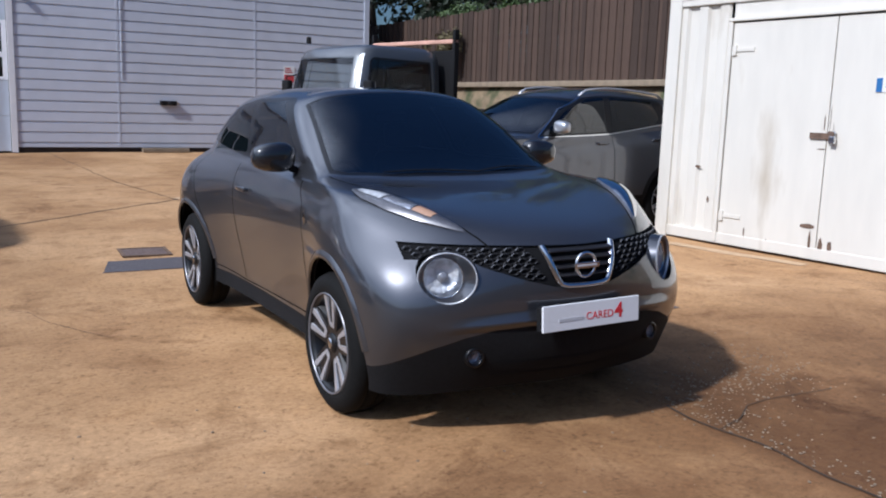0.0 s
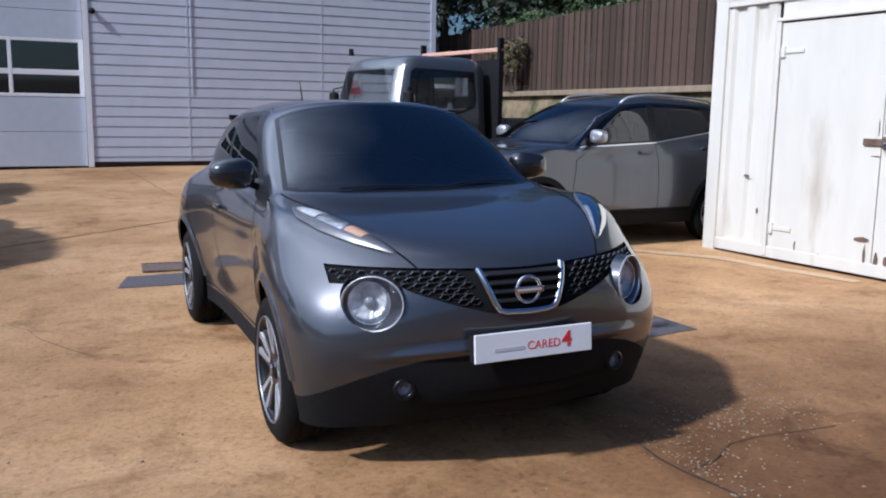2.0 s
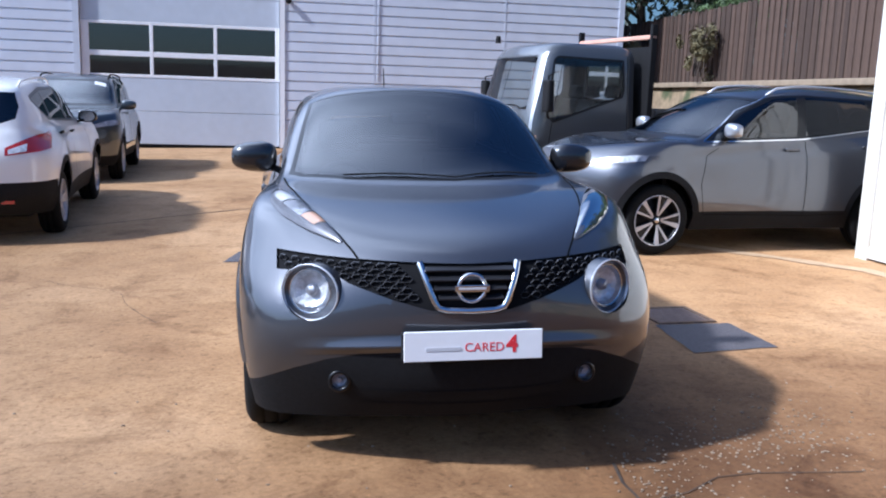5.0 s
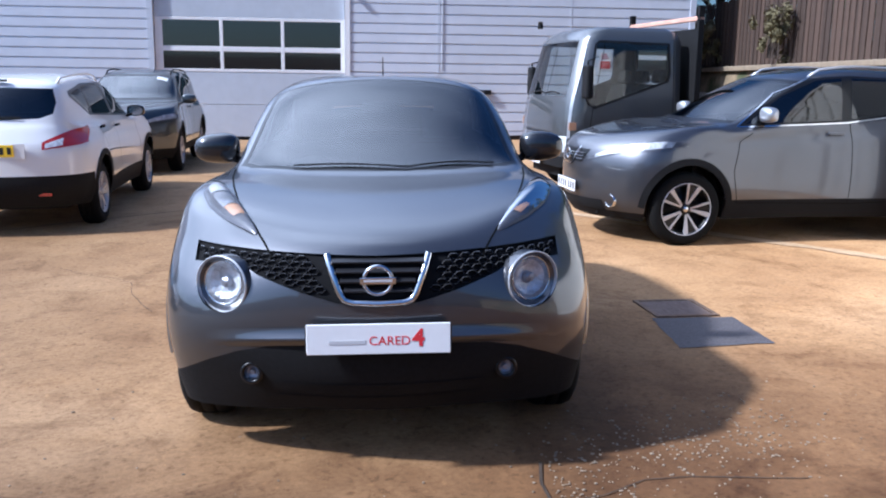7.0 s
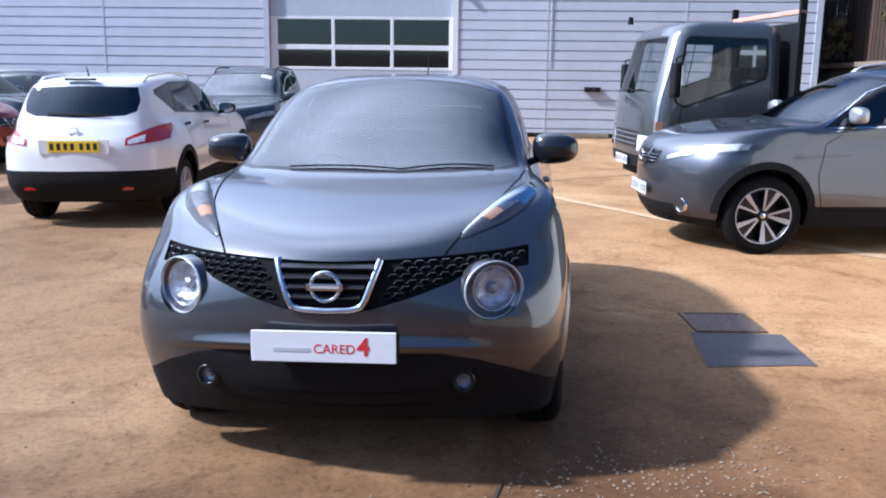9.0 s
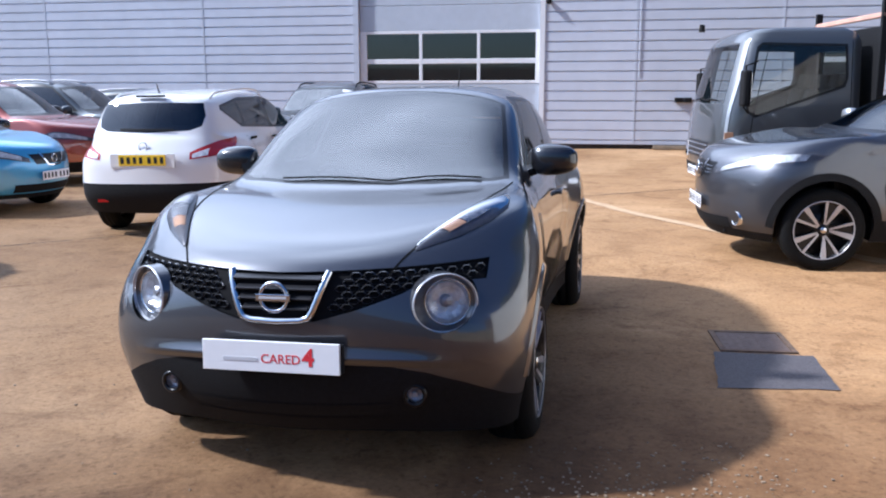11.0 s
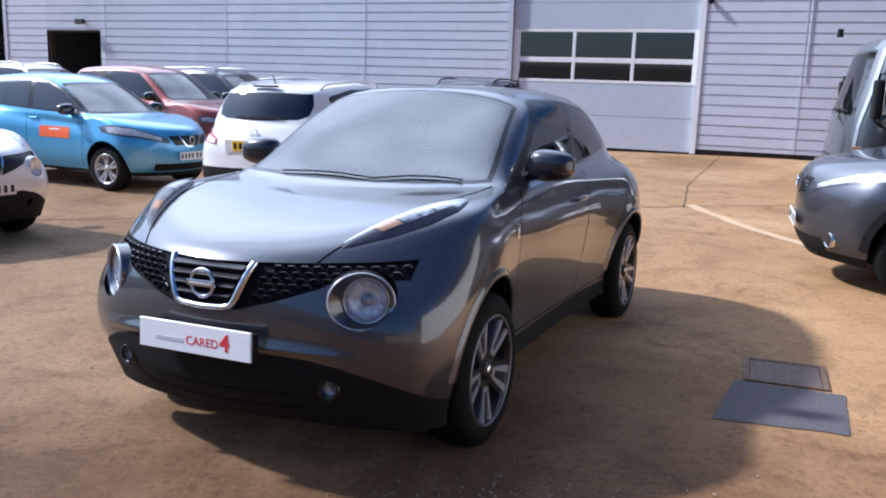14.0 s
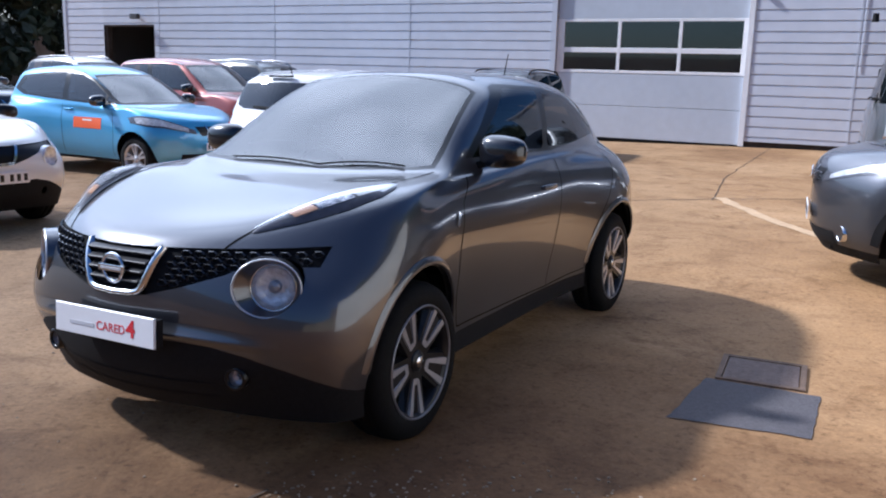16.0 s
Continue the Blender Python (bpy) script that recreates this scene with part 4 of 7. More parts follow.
def on_ground(x, y, deg):
    """A pose on the sloping yard."""
    c = r_mid(x, y, deg)
    gx = (ground_z(c.x + 0.8, c.y) - ground_z(c.x - 0.8, c.y)) / 1.6
    gy = (ground_z(c.x, c.y + 1.2) - ground_z(c.x, c.y - 1.2)) / 2.4
    n = Vector((-gx, -gy, 1)).normalized()
    tilt = Vector((0, 0, 1)).rotation_difference(n).to_matrix().to_4x4()
    m = tilt @ pose(0, 0, 0, 0, 0, deg)
    z = ground_z(c.x, c.y) - (m @ Vector((0, 2.1, 0))).z
    return Matrix.Translation((x, y, z)) @ m


def r_mid(x, y, deg):
    a = radians(deg)
    return Vector((x - 2.1 * math.sin(a), y + 2.1 * math.cos(a), 0))


# ---- workshop building ----
WALL_Y, BX0, BX1, BH = 19.0, -23.3, 8.06, 6.4
DX0, DX1, DTOP = -5.34, -0.73, 4.2
building = thing("workshop_building", "long workshop clad in ribbed pale grey metal sheets", "building", pose(0, WALL_Y, 0.09))


def cladding(x0, x1, z0, z1, pitch=0.237):
    """Ribbed sheet: flat faces with a small stepped ledge at each course."""
    b = bmesh.new()
    prof = []
    z = math.floor(z0 / pitch) * pitch
    while z < z1:
        for dz, dy in ((0.0, -0.050), (0.004, -0.052), (0.196, -0.050), (0.203, -0.022), (0.231, -0.022)):
            zz = z + dz
            if z0 <= zz <= z1:
                prof.append((zz, dy))
        z += pitch
    prof = [(z0, prof[0][1])] + prof + [(z1, prof[-1][1])]
    n = max(1, int((x1 - x0) / 2.0))
    cols = [[b.verts.new((x0 + (x1 - x0) * k / n, dy, zz)) for zz, dy in prof] for k in range(n + 1)]
    for a, c in zip(cols, cols[1:]):
        for i in range(len(prof) - 1):
            b.faces.new((a[i], c[i], c[i + 1], a[i + 1]))
    return b


for x0, x1 in ((BX0, -18.9), (-18.9, -14.24), (-14.24, -9.6), (-9.6, DX0 - 0.10), (DX1 + 0.10, 1.58), (1.58, 4.9), (4.9, BX1)):
    if x0 == BX0:
        part("cladding_sheet", cladding(x0, -21.4, 0.12, BH), CLAD, building)
        part("cladding_sheet", cladding(-21.4, -19.1, 2.78, BH), CLAD, building)
        part("cladding_sheet", cladding(-19.1, x1, 0.12, BH), CLAD, building)
    else:
        part("cladding_sheet", cladding(x0 + 0.003, x1 - 0.003, 0.12, BH), CLAD, building)
part("cladding_sheet", cladding(DX0 - 0.10, DX1 + 0.10, DTOP + 0.1, BH), CLAD, building)
for xx in (-18.9, -14.24, -9.6, 1.58, 4.9):
    part("lap_joint", boxm(xx - 0.02, xx + 0.02, -0.058, -0.046, 0.12, BH), CLAD_TRIM, building)
# backing walls with real openings
for x0, x1, z0, z1 in ((BX0, -21.3, -0.4, BH), (-21.3, -19.2, 2.72, BH), (-19.2, DX0, -0.4, BH), (DX0, DX1, DTOP, BH), (DX1, BX1, -0.4, BH)):
    part("wall", boxm(x0, x1, 0.02, 0.20, z0, z1), PLINTH, building)
part("wall", boxm(BX1 - 0.18, BX1, 0.20, 22.0, -0.4, BH), CLAD, building)
part("wall", boxm(BX0, BX0 + 0.18, 0.20, 22.0, -0.4, BH), CLAD, building)
part("wall", boxm(BX0, BX1, 22.0, 22.2, -0.4, BH), CLAD, building)
part("roof", boxm(BX0 - 0.1, BX1 + 0.1, -0.12, 22.3, BH, BH + 0.22, 0.03), CLAD_TRIM, building)
part("corner_trim", boxm(BX1 - 0.12, BX1 + 0.02, -0.075, -0.02, 0.05, BH), CLAD_TRIM, building)
part("corner_trim", boxm(BX0 - 0.02, BX0 + 0.12, -0.075, -0.02, 0.05, BH), CLAD_TRIM, building)
part("workshop_floor", boxm(BX0 + 0.2, BX1 - 0.2, 0.2, 22.0, -0.1, 0.02), PLINTH, building)
for i, x0 in enumerate((-22, -14, 0.5)):
    part("inner_partition", boxm(x0, x0 + 0.15, 0.22, 9.0, 0.02, BH - 0.1), CABIN_GREY, building)

# sectional door with six panes
door = new("door_1")
tagged(door, "pale grey sectional workshop door with six dark panes", "door", kind="structure")
door.matrix_world = pose(0, WALL_Y, 0.09)
part("jamb", boxm(DX0 - 0.14, DX0, -0.075, 0.10, 0.0, DTOP), CLAD_TRIM, door)
part("jamb", boxm(DX1, DX1 + 0.12, -0.075, 0.10, 0.0, DTOP), DOOR_WHITE, door)
part("lintel", boxm(DX0 - 0.14, DX1 + 0.12, -0.073, 0.10, DTOP, DTOP + 0.14), CLAD_TRIM, door)
PX0, PX1, PZ0, PZ1 = -5.18, -0.81, 1.60, 2.90
for z0, z1 in ((0.02, 0.80), (0.81, PZ0 - 0.005), (PZ1 + 0.005, 3.52), (3.53, DTOP)):
    b = boxm(DX0 + 0.01, DX1 - 0.01, 0.03, 0.075, z0, z1, 0.006, 1)
    part("door_panel", b, DOOR_PANEL, door)
part("bottom_seal", boxm(DX0 + 0.01, DX1 - 0.01, 0.028, 0.07, -0.03, 0.02), BLACK, door)
vx = [(DX0 + 0.01, PX0 + 0.03), (-3.78, -3.70), (-2.30, -2.22), (PX1 - 0.03, DX1 - 0.01)]
for a, c in vx:
    part("window_frame", boxm(a, c, 0.022, 0.085, PZ0, PZ1, 0.006, 1), DOOR_WHITE, door)
for z0, z1 in ((PZ0, PZ0 + 0.07), (2.09, 2.21), (PZ1 - 0.07, PZ1)):
    for (a, c), (d, e) in zip(vx, vx[1:]):
        part("window_frame", boxm(c, d, 0.024, 0.083, z0, z1, 0.005, 1), DOOR_WHITE, door)
for z0, z1 in ((PZ0 + 0.07, 2.09), (2.21, PZ1 - 0.07)):
    for (a, c), (d, e) in zip(vx, vx[1:]):
        part("pane", boxm(c, d, 0.048, 0.056, z0, z1), DARK_WINDOW, door)

# fittings on the wall
camera_box = thing("security_camera", "small black security camera on the wall", "camera", pose(-0.52, WALL_Y - 0.06, 3.66))
part("bracket", boxm(-0.03, 0.03, -0.02, 0.06, -0.03, 0.03, 0.01), BLACK, camera_box)
part("dome", ellipsoid(bmesh.new(), (0, -0.07, -0.03), 0.07, 0.07, 0.07), BLACK, camera_box, smooth=True)
socket = thing("wall_socket_box", "two small dark outdoor sockets on the cladding", "socket box", pose(2.72, WALL_Y - 0.052, 1.28))
part("back_plate", boxm(-0.20, 0.20, -0.02, 0.0, -0.05, 0.06, 0.005), CABIN_GREY, socket)
for k in (-0.11, 0.11):
    part("socket", boxm(k - 0.08, k + 0.08, -0.10, -0.02, -0.055, 0.055, 0.015), BLACK, socket)
wsign = thing("wall_sign", "small red and white warning sign on the cladding", "sign", pose(5.81, WALL_Y - 0.053, 2.10))
part("board", boxm(-0.15, 0.15, -0.010, 0.0, -0.22, 0.22, 0.002), SIGN_WHITE, wsign)
part("red_panel", boxm(-0.13, 0.13, -0.014, -0.010, -0.19, 0.00), SIGN_RED, wsign)
for k in range(3):
    part("text_bar", boxm(-0.11, 0.10 - 0.03 * k, -0.013, -0.010, 0.05 + 0.05 * k, 0.075 + 0.05 * k), SIGN_RED, wsign)
conduit = thing("conduit", "thin pale conduit running down the cladding", "conduit", pose(1.66, WALL_Y - 0.068, 0.1))
part("pipe", tube(bmesh.new(), [(0, 0, 1.75), (0, 0, 5.8)], 0.010), CLAD_TRIM, conduit)
walllamp = thing("wall_lamp", "small grey floodlight above the workshop opening", "lamp", pose(-19.75, WALL_Y - 0.06, 3.12))
part("arm", boxm(-0.03, 0.03, -0.16, 0.01, -0.02, 0.02, 0.005), CABIN_GREY, walllamp)
part("lamp_head", boxm(-0.16, 0.16, -0.26, -0.12, -0.08, 0.08, 0.02), CABIN_GREY, walllamp)
kerbstuff = thing("timber_offcut", "weathered timber length lying at the foot of the wall", "timber", pose(2.6, WALL_Y - 0.25, 0.11))
part("plank", boxm(-0.55, 0.55, -0.08, 0.08, 0.0, 0.09, 0.01), LEDGE, kerbstuff)

# ---- storage container ----
cont = thing("storage_container", "cream painted steel storage container with a padlocked door", "container", pose(5.07, 4.75, ground_z(5, 4), 0, 0, 4.0))
CH, CD, CLEN = 2.71, 2.44, 6.06


def corrugated(y0, y1, z0, z1, x=0.03, pitch=0.28):
    b = bmesh.new()
    y = y0
    prof = []
    while y > y1:
        for dy, dx in ((0.0, 0.0), (0.07, 0.0), (0.10, 0.032), (0.21, 0.032), (0.24, 0.0)):
            if y - dy > y1:
                prof.append((y - dy, x + dx))
        y -= pitch
    prof.append((y1, x))
    cols = [(b.verts.new((xx, yy, z0)), b.verts.new((xx, yy, z1))) for yy, xx in prof]
    for a, c in zip(cols, cols[1:]):
        b.faces.new((a[0], a[1], c[1], c[0]))
    return b


part("corner_post", boxm(0.0, 0.16, -0.17, 0.0, 0.0, CH, 0.012), CONTAINER, cont)
part("corner_post", boxm(0.0, 0.16, -CLEN, -CLEN + 0.17, 0.0, CH, 0.012), CONTAINER, cont)
part("top_rail", boxm(0.005, 0.12, -CLEN + 0.17, -0.17, CH - 0.07, CH, 0.01), CONTAINER, cont)
part("bottom_rail", boxm(0.005, 0.12, -CLEN + 0.17, -0.17, 0.03, 0.15, 0.01), CONTAINER, cont)
DY0, DY1, DZ1 = -0.88, -3.32, 2.42
part("side_sheet", corrugated(-0.17, DY0 + 0.04, 0.15, CH - 0.07), CONTAINER, cont)
part("side_sheet", corrugated(DY1 - 0.04, -CLEN + 0.17, 0.15, CH - 0.07), CONTAINER, cont)
part("side_sheet", boxm(0.03, 0.05, DY1, DY0, DZ1 + 0.05, CH - 0.07), CONTAINER, cont)
part("door_frame", boxm(-0.005, 0.07, DY0 - 0.01, DY0 + 0.04, 0.05, DZ1 + 0.05, 0.006), CONTAINER, cont)
part("door_frame", boxm(-0.005, 0.07, DY1 - 0.04, DY1 + 0.01, 0.05, DZ1 + 0.05, 0.006), CONTAINER, cont)
part("drip_rail", boxm(-0.014, 0.07, DY1 - 0.04, DY0 + 0.04, DZ1 + 0.02, DZ1 + 0.055, 0.006), CONTAINER, cont)
for a, c in ((DY0 - 0.02, -2.09), (-2.10, DY1 + 0.02)):
    leaf = part("door_leaf", boxm(0.012, 0.05, c, a, 0.09, DZ1, 0.006), CONTAINER, cont)
    for zz in (0.35, 2.14):
        s_ = 1 if a > -1 else -1
        ye = a - 0.16 if s_ > 0 else c + 0.16
        part("hinge", box(boxm(0.0, 0.012, ye - 0.12, ye + 0.12, zz - 0.02, zz + 0.02, 0.003), -0.012, 0.016, ye + s_ * 0.10, ye + s_ * 0.15, zz - 0.06, zz + 0.05, 0.006), CONTAINER, leaf)
hasp = part("hasp", box(boxm(-0.012, 0.012, -2.20, -1.92, 1.24, 1.30, 0.004), -0.04, 0.0, -2.19, -2.13, 1.22, 1.32, 0.008), RUST, cont, "dark rusty hasp")
lock = bmesh.new()
box(lock, -0.055, -0.02, -2.215, -2.155, 1.20, 1.27, 0.006)
tube(lock, [(-0.035, -2.205, 1.27), (-0.035, -2.203, 1.305), (-0.035, -2.185, 1.32), (-0.035, -2.167, 1.305), (-0.035, -2.165, 1.27)], 0.006)
part("padlock", lock, CHROME, cont, "steel padlock")
for k, (yy, zz, w, h) in enumerate(((-2.06, 1.40, 0.012, 0.16), (-2.12, 1.44, 0.006, 0.26), (-2.16, 1.36, 0.006, 0.10), (-2.05, 1.14, 0.10, 0.012), (-1.98, 0.36, 0.16, 0.05), (-2.02, 0.20, 0.03, 0.22), (-2.14, 0.16, 0.05, 0.20), (-2.24, 0.18, 0.05, 0.12),
                                    (-1.24, 0.20, 0.02, 0.10), (-1.52, 0.13, 0.02, 0.06), (-1.62, 0.12, 0.07, 0.03), (-0.55, 0.86, 0.08, 0.03), (-0.72, 0.50, 0.03, 0.07), (-1.0, 0.12, 0.10, 0.02), (-2.3, 0.11, 0.12, 0.03))):
    b = bmesh.new()
    xx = 0.0085 if DY1 < yy < DY0 else 0.026
    pts = [(xx, yy + w * 0.5 * (1 + 0.5 * noise.noise(Vector((a, k, 0)))) * math.cos(a), zz + h * 0.5 * (1 + 0.6 * noise.noise(Vector((k, a * 2, 3)))) * math.sin(a)) for a in [2 * math.pi * j / 14 for j in range(14)]]
    b.faces.new([b.verts.new(q) for q in pts])
    part("rust_mark", b, RUST, cont)
bsign = part("door_sign", boxm(0.004, 0.012, -2.84, -2.543, 1.70, 1.83), SIGN_WHITE, cont, "small white sign with blue lettering")
part("blue_panel", boxm(0.001, 0.004, -2.60, -2.543, 1.70, 1.83), SIGN_BLUE, bsign)
text_mesh("PA", 0.105, pose(0.0035, -2.69, 1.772, 90, 0, -90), SIGN_BLUE, bsign, bold=0.002)
part("roof", boxm(0.0, CD, -CLEN, 0.0, CH, CH + 0.03), CONTAINER, cont)
part("end_wall", boxm(0.16, CD, -0.06, -0.02, 0.0, CH), CONTAINER, cont)
part("end_wall", boxm(0.16, CD, -CLEN + 0.02, -CLEN + 0.06, 0.0, CH), CONTAINER, cont)
part("back_wall", boxm(CD - 0.05, CD, -CLEN + 0.06, -0.06, 0.0, CH), CONTAINER, cont)
part("floor", boxm(0.12, CD - 0.05, -CLEN + 0.06, -0.06, 0.04, 0.14), RUST, cont)


# ---- bank and fence ----
FX = 9.3
b = bmesh.new()
prev = None
for i in range(90):
    y = -16 + i * 0.5
    row = []
    for dx, z in ((-0.55, 0.0), (-0.45, 0.6), (-0.32, 1.2), (-0.22, 1.75), (-0.10, 1.95), (0.6, 2.0), (4.0, 2.6), (14.0, 3.6), (40, 4.5)):
        k = noise.noise(Vector((y * 0.7, z * 1.3, dx)))
        row.append(b.verts.new((FX + dx + (0.10 * k if 0.2 < z < 1.9 else 0.0), y, z + (0.05 * k if z > 0.2 else -0.02))))
    if prev:
        for a in range(len(row) - 1):
            b.faces.new((prev[a], prev[a + 1], row[a + 1], row[a])).smooth = True
    prev = row
bank = part("bank", b, BANK)
tagged(bank, "earth bank with scrub rising behind the yard", "bank", kind="structure")
ledge = part("bank_edging", boxm(FX - 0.30, FX - 0.02, -15, 28, 1.90, 2.02, 0.02), LEDGE)
tagged(ledge, "sandy stone edging along the top of the bank", "edging", kind="structure")
fence = thing("boundary_fence", "tall brown close-boarded timber fence on the bank", "fence", pose(FX + 0.05, 0, 2.0))
board = mesh_from(boxm(-0.011, 0.011, -0.062, 0.062, 0.0, 1.74, 0.003, 1), "board", FENCE)
i = 0
yy = 27.0
while yy > -4.0:
    o = new("board", board)
    o.parent = fence
    o.matrix_basis = pose(-0.05 + (0.022 if i % 2 else 0.0), yy, random.uniform(-0.03, 0.02), random.uniform(-0.6, 0.6), 0, random.uniform(-3, 3))
    yy -= 0.113
    i += 1
for k in range(15):
    part("post", boxm(0.02, 0.12, 26.5 - k * 2.1, 26.6 - k * 2.1, -0.3, 1.72, 0.006), FENCE, fence)
for zz in (0.3, 1.0, 1.55):
    part("rail", boxm(0.0, 0.04, -4.0, 27.0, zz, zz + 0.08), FENCE, fence)


# ---- trees and scrub ----
def leaf_cloud(b, centre, size, count, leaf, rnd, hollow=0.25):
    """Many small leaves round a centre, in uneven clumps."""
    clumps = [(Vector((rnd.gauss(0, 0.45), rnd.gauss(0, 0.45), rnd.gauss(0, 0.42))), rnd.uniform(0.18, 0.42)) for _ in range(max(5, count // 90))]
    for _ in range(count):
        c, r = rnd.choice(clumps)
        d = Vector((rnd.gauss(0, 1), rnd.gauss(0, 1), rnd.gauss(0, 1))).normalized() * r * rnd.uniform(hollow, 1.0)
        p = Vector(centre) + Vector(((c.x + d.x) * size[0], (c.y + d.y) * size[1], (c.z + d.z) * size[2]))
        n = (d.normalized() + Vector((rnd.uniform(-1, 1), rnd.uniform(-1, 1), rnd.uniform(-0.2, 1)))).normalized()
        t = n.orthogonal().normalized()
        t = (Matrix.Rotation(rnd.uniform(0, 6.28), 3, n) @ t)
        u = n.cross(t)
        s_ = leaf * rnd.uniform(0.6, 1.4)
        b.faces.new([b.verts.new(p + t * s_), b.verts.new(p + u * s_ * 0.45 + n * s_ * 0.1), b.verts.new(p - t * s_), b.verts.new(p - u * s_ * 0.45 + n * s_ * 0.1)])


def tree(x, y, z, h, crown, count, material, rnd, label, leaf=0.12):
    t = thing("tree", label, "tree", pose(x, y, z), "trees behind the fence")
    b = bmesh.new()
    tube(b, [(0, 0, -0.3), (0.05, 0.02, h * 0.25), (-0.04, 0.06, h * 0.5), (0.05, 0, h * 0.8)], [0.20, 0.16, 0.12, 0.05], 10)
    for k in range(7):
        a = rnd.uniform(0, 6.28)
        z0 = h * rnd.uniform(0.25, 0.7)
        ln = crown[0] * rnd.uniform(0.5, 0.9)
        tube(b, [(0, 0, z0), (math.cos(a) * ln * 0.5, math.sin(a) * ln * 0.5, z0 + ln * 0.35), (math.cos(a) * ln, math.sin(a) * ln, z0 + ln * 0.6)], [0.07, 0.045, 0.015], 6)
    part("trunk", b, BARK, t, smooth=True)
    b = bmesh.new()
    leaf_cloud(b, (0, 0, h * 0.62), crown, count, leaf, rnd)
    part("crown", b, material, t)
    return t


rnd = random.Random(5)
for x, y, h, c, mm in ((10.9, 24.5, 5.2, 2.4, LEAF_DARK), (11.4, 21.5, 5.6, 2.6, LEAF_DARK), (12.0, 18.4, 5.0, 2.3, LEAF_DARK), (12.2, 15.6, 4.4, 2.2, LEAF), (12.6, 12.4, 4.8, 2.3, LEAF), (12.4, 9.3, 4.6, 2.2, LEAF), (13.0, 6.0, 5.2, 2.4, LEAF_DARK), (12.6, 2.0, 5.0, 2.4, LEAF)):
    tree(x, y, 2.3, h, (c, c, h * 0.5), 2600, mm, rnd, "leafy dark tree behind the fence" if mm is LEAF_DARK else "green leafy tree behind the fence")
for k in range(8):
    tree(15.5 + rnd.uniform(-0.6, 0.6), 28.0 - 3.4 * k, 2.6, 6.6 + rnd.uniform(-0.6, 0.6), (3.0, 3.0, 3.2), 3400, LEAF_DARK, rnd, "leafy dark tree behind the fence", 0.17)
for x, y, z, s_, mm, lab in ((10.2, 17.0, 3.75, (0.9, 2.2, 0.45), LEAF, "green shrub spilling over the top of the fence"), (10.3, 13.4, 3.75, (0.9, 2.2, 0.45), LEAF, "green shrub spilling over the top of the fence"),
                             (10.2, 10.6, 3.8, (0.8, 1.8, 0.45), LEAF, "green shrub spilling over the top of the fence"),
                             (8.9, 16.2, 2.85, (0.30, 0.6, 0.7), LEAF_DRY, "dry brown scrub hanging in front of the fence"), (9.0, 20.3, 2.7, (0.35, 0.8, 0.6), LEAF_DRY, "dry scrub in front of the fence")):
    o = thing("shrub", lab, "shrub", pose(x, y, z), "scrub on the bank")
    b = bmesh.new()
    leaf_cloud(b, (0, 0, 0), s_, 1700, 0.055, rnd)
    part("leaves", b, mm, o)
    b = bmesh.new()
    for k in range(9):
        tube(b, [(rnd.uniform(-0.1, 0.1), rnd.uniform(-0.3, 0.3), -s_[2]), (rnd.uniform(-0.2, 0.2) * s_[0], rnd.uniform(-0.5, 0.5) * s_[1], 0), (rnd.uniform(-0.5, 0.5) * s_[0], rnd.uniform(-0.8, 0.8) * s_[1], s_[2] * 0.7)], [0.02, 0.014, 0.006], 5)
    part("stem", b, BARK, o)
# far wood beyond the far end of the workshop
far = bmesh.new()
for k in range(70):
    leaf_cloud(far, (-25.5 - rnd.uniform(0, 22), 23 + rnd.uniform(-3, 10), 4.0 + rnd.uniform(-2.5, 4.5)), (2.6, 2.6, 2.6), 420, 0.34, rnd)
tagged(part("far_wood", far, LEAF_DARK), "dark distant trees beyond the workshop", "trees", kind="stuff")


# ---- the grey crossover in the middle of the yard ----
MAIN = dict(BASE, l=4.13, w=0.875, fa=0.83, wb=2.53, r=0.334, zb=0.23, hood_f=0.865, nose=1.0, cowl=(1.16, 1.055, 0.735), belt=(0.98, 1.10), fender=0.085,
            roof_f=(1.93, 1.465, 0.60), roof_p=(2.45, 1.555), roof_r=(3.62, 1.43, 0.50), glass_r=(3.92, 1.12, 0.56), flare=0.035, bulge=0.04, track=0.020, rear_track=0.016, sweep=0.08, side_panes=True, wiper=-0.035,
            doors_at=((0, 2.45), (2.45, 9)))
low_line = [(0.0, 0.675), (0.15, 0.685), (0.30, 0.725), (0.45, 0.775), (0.52, 0.812), (0.60, 0.818), (0.68, 0.802), (0.725, 0.80)]


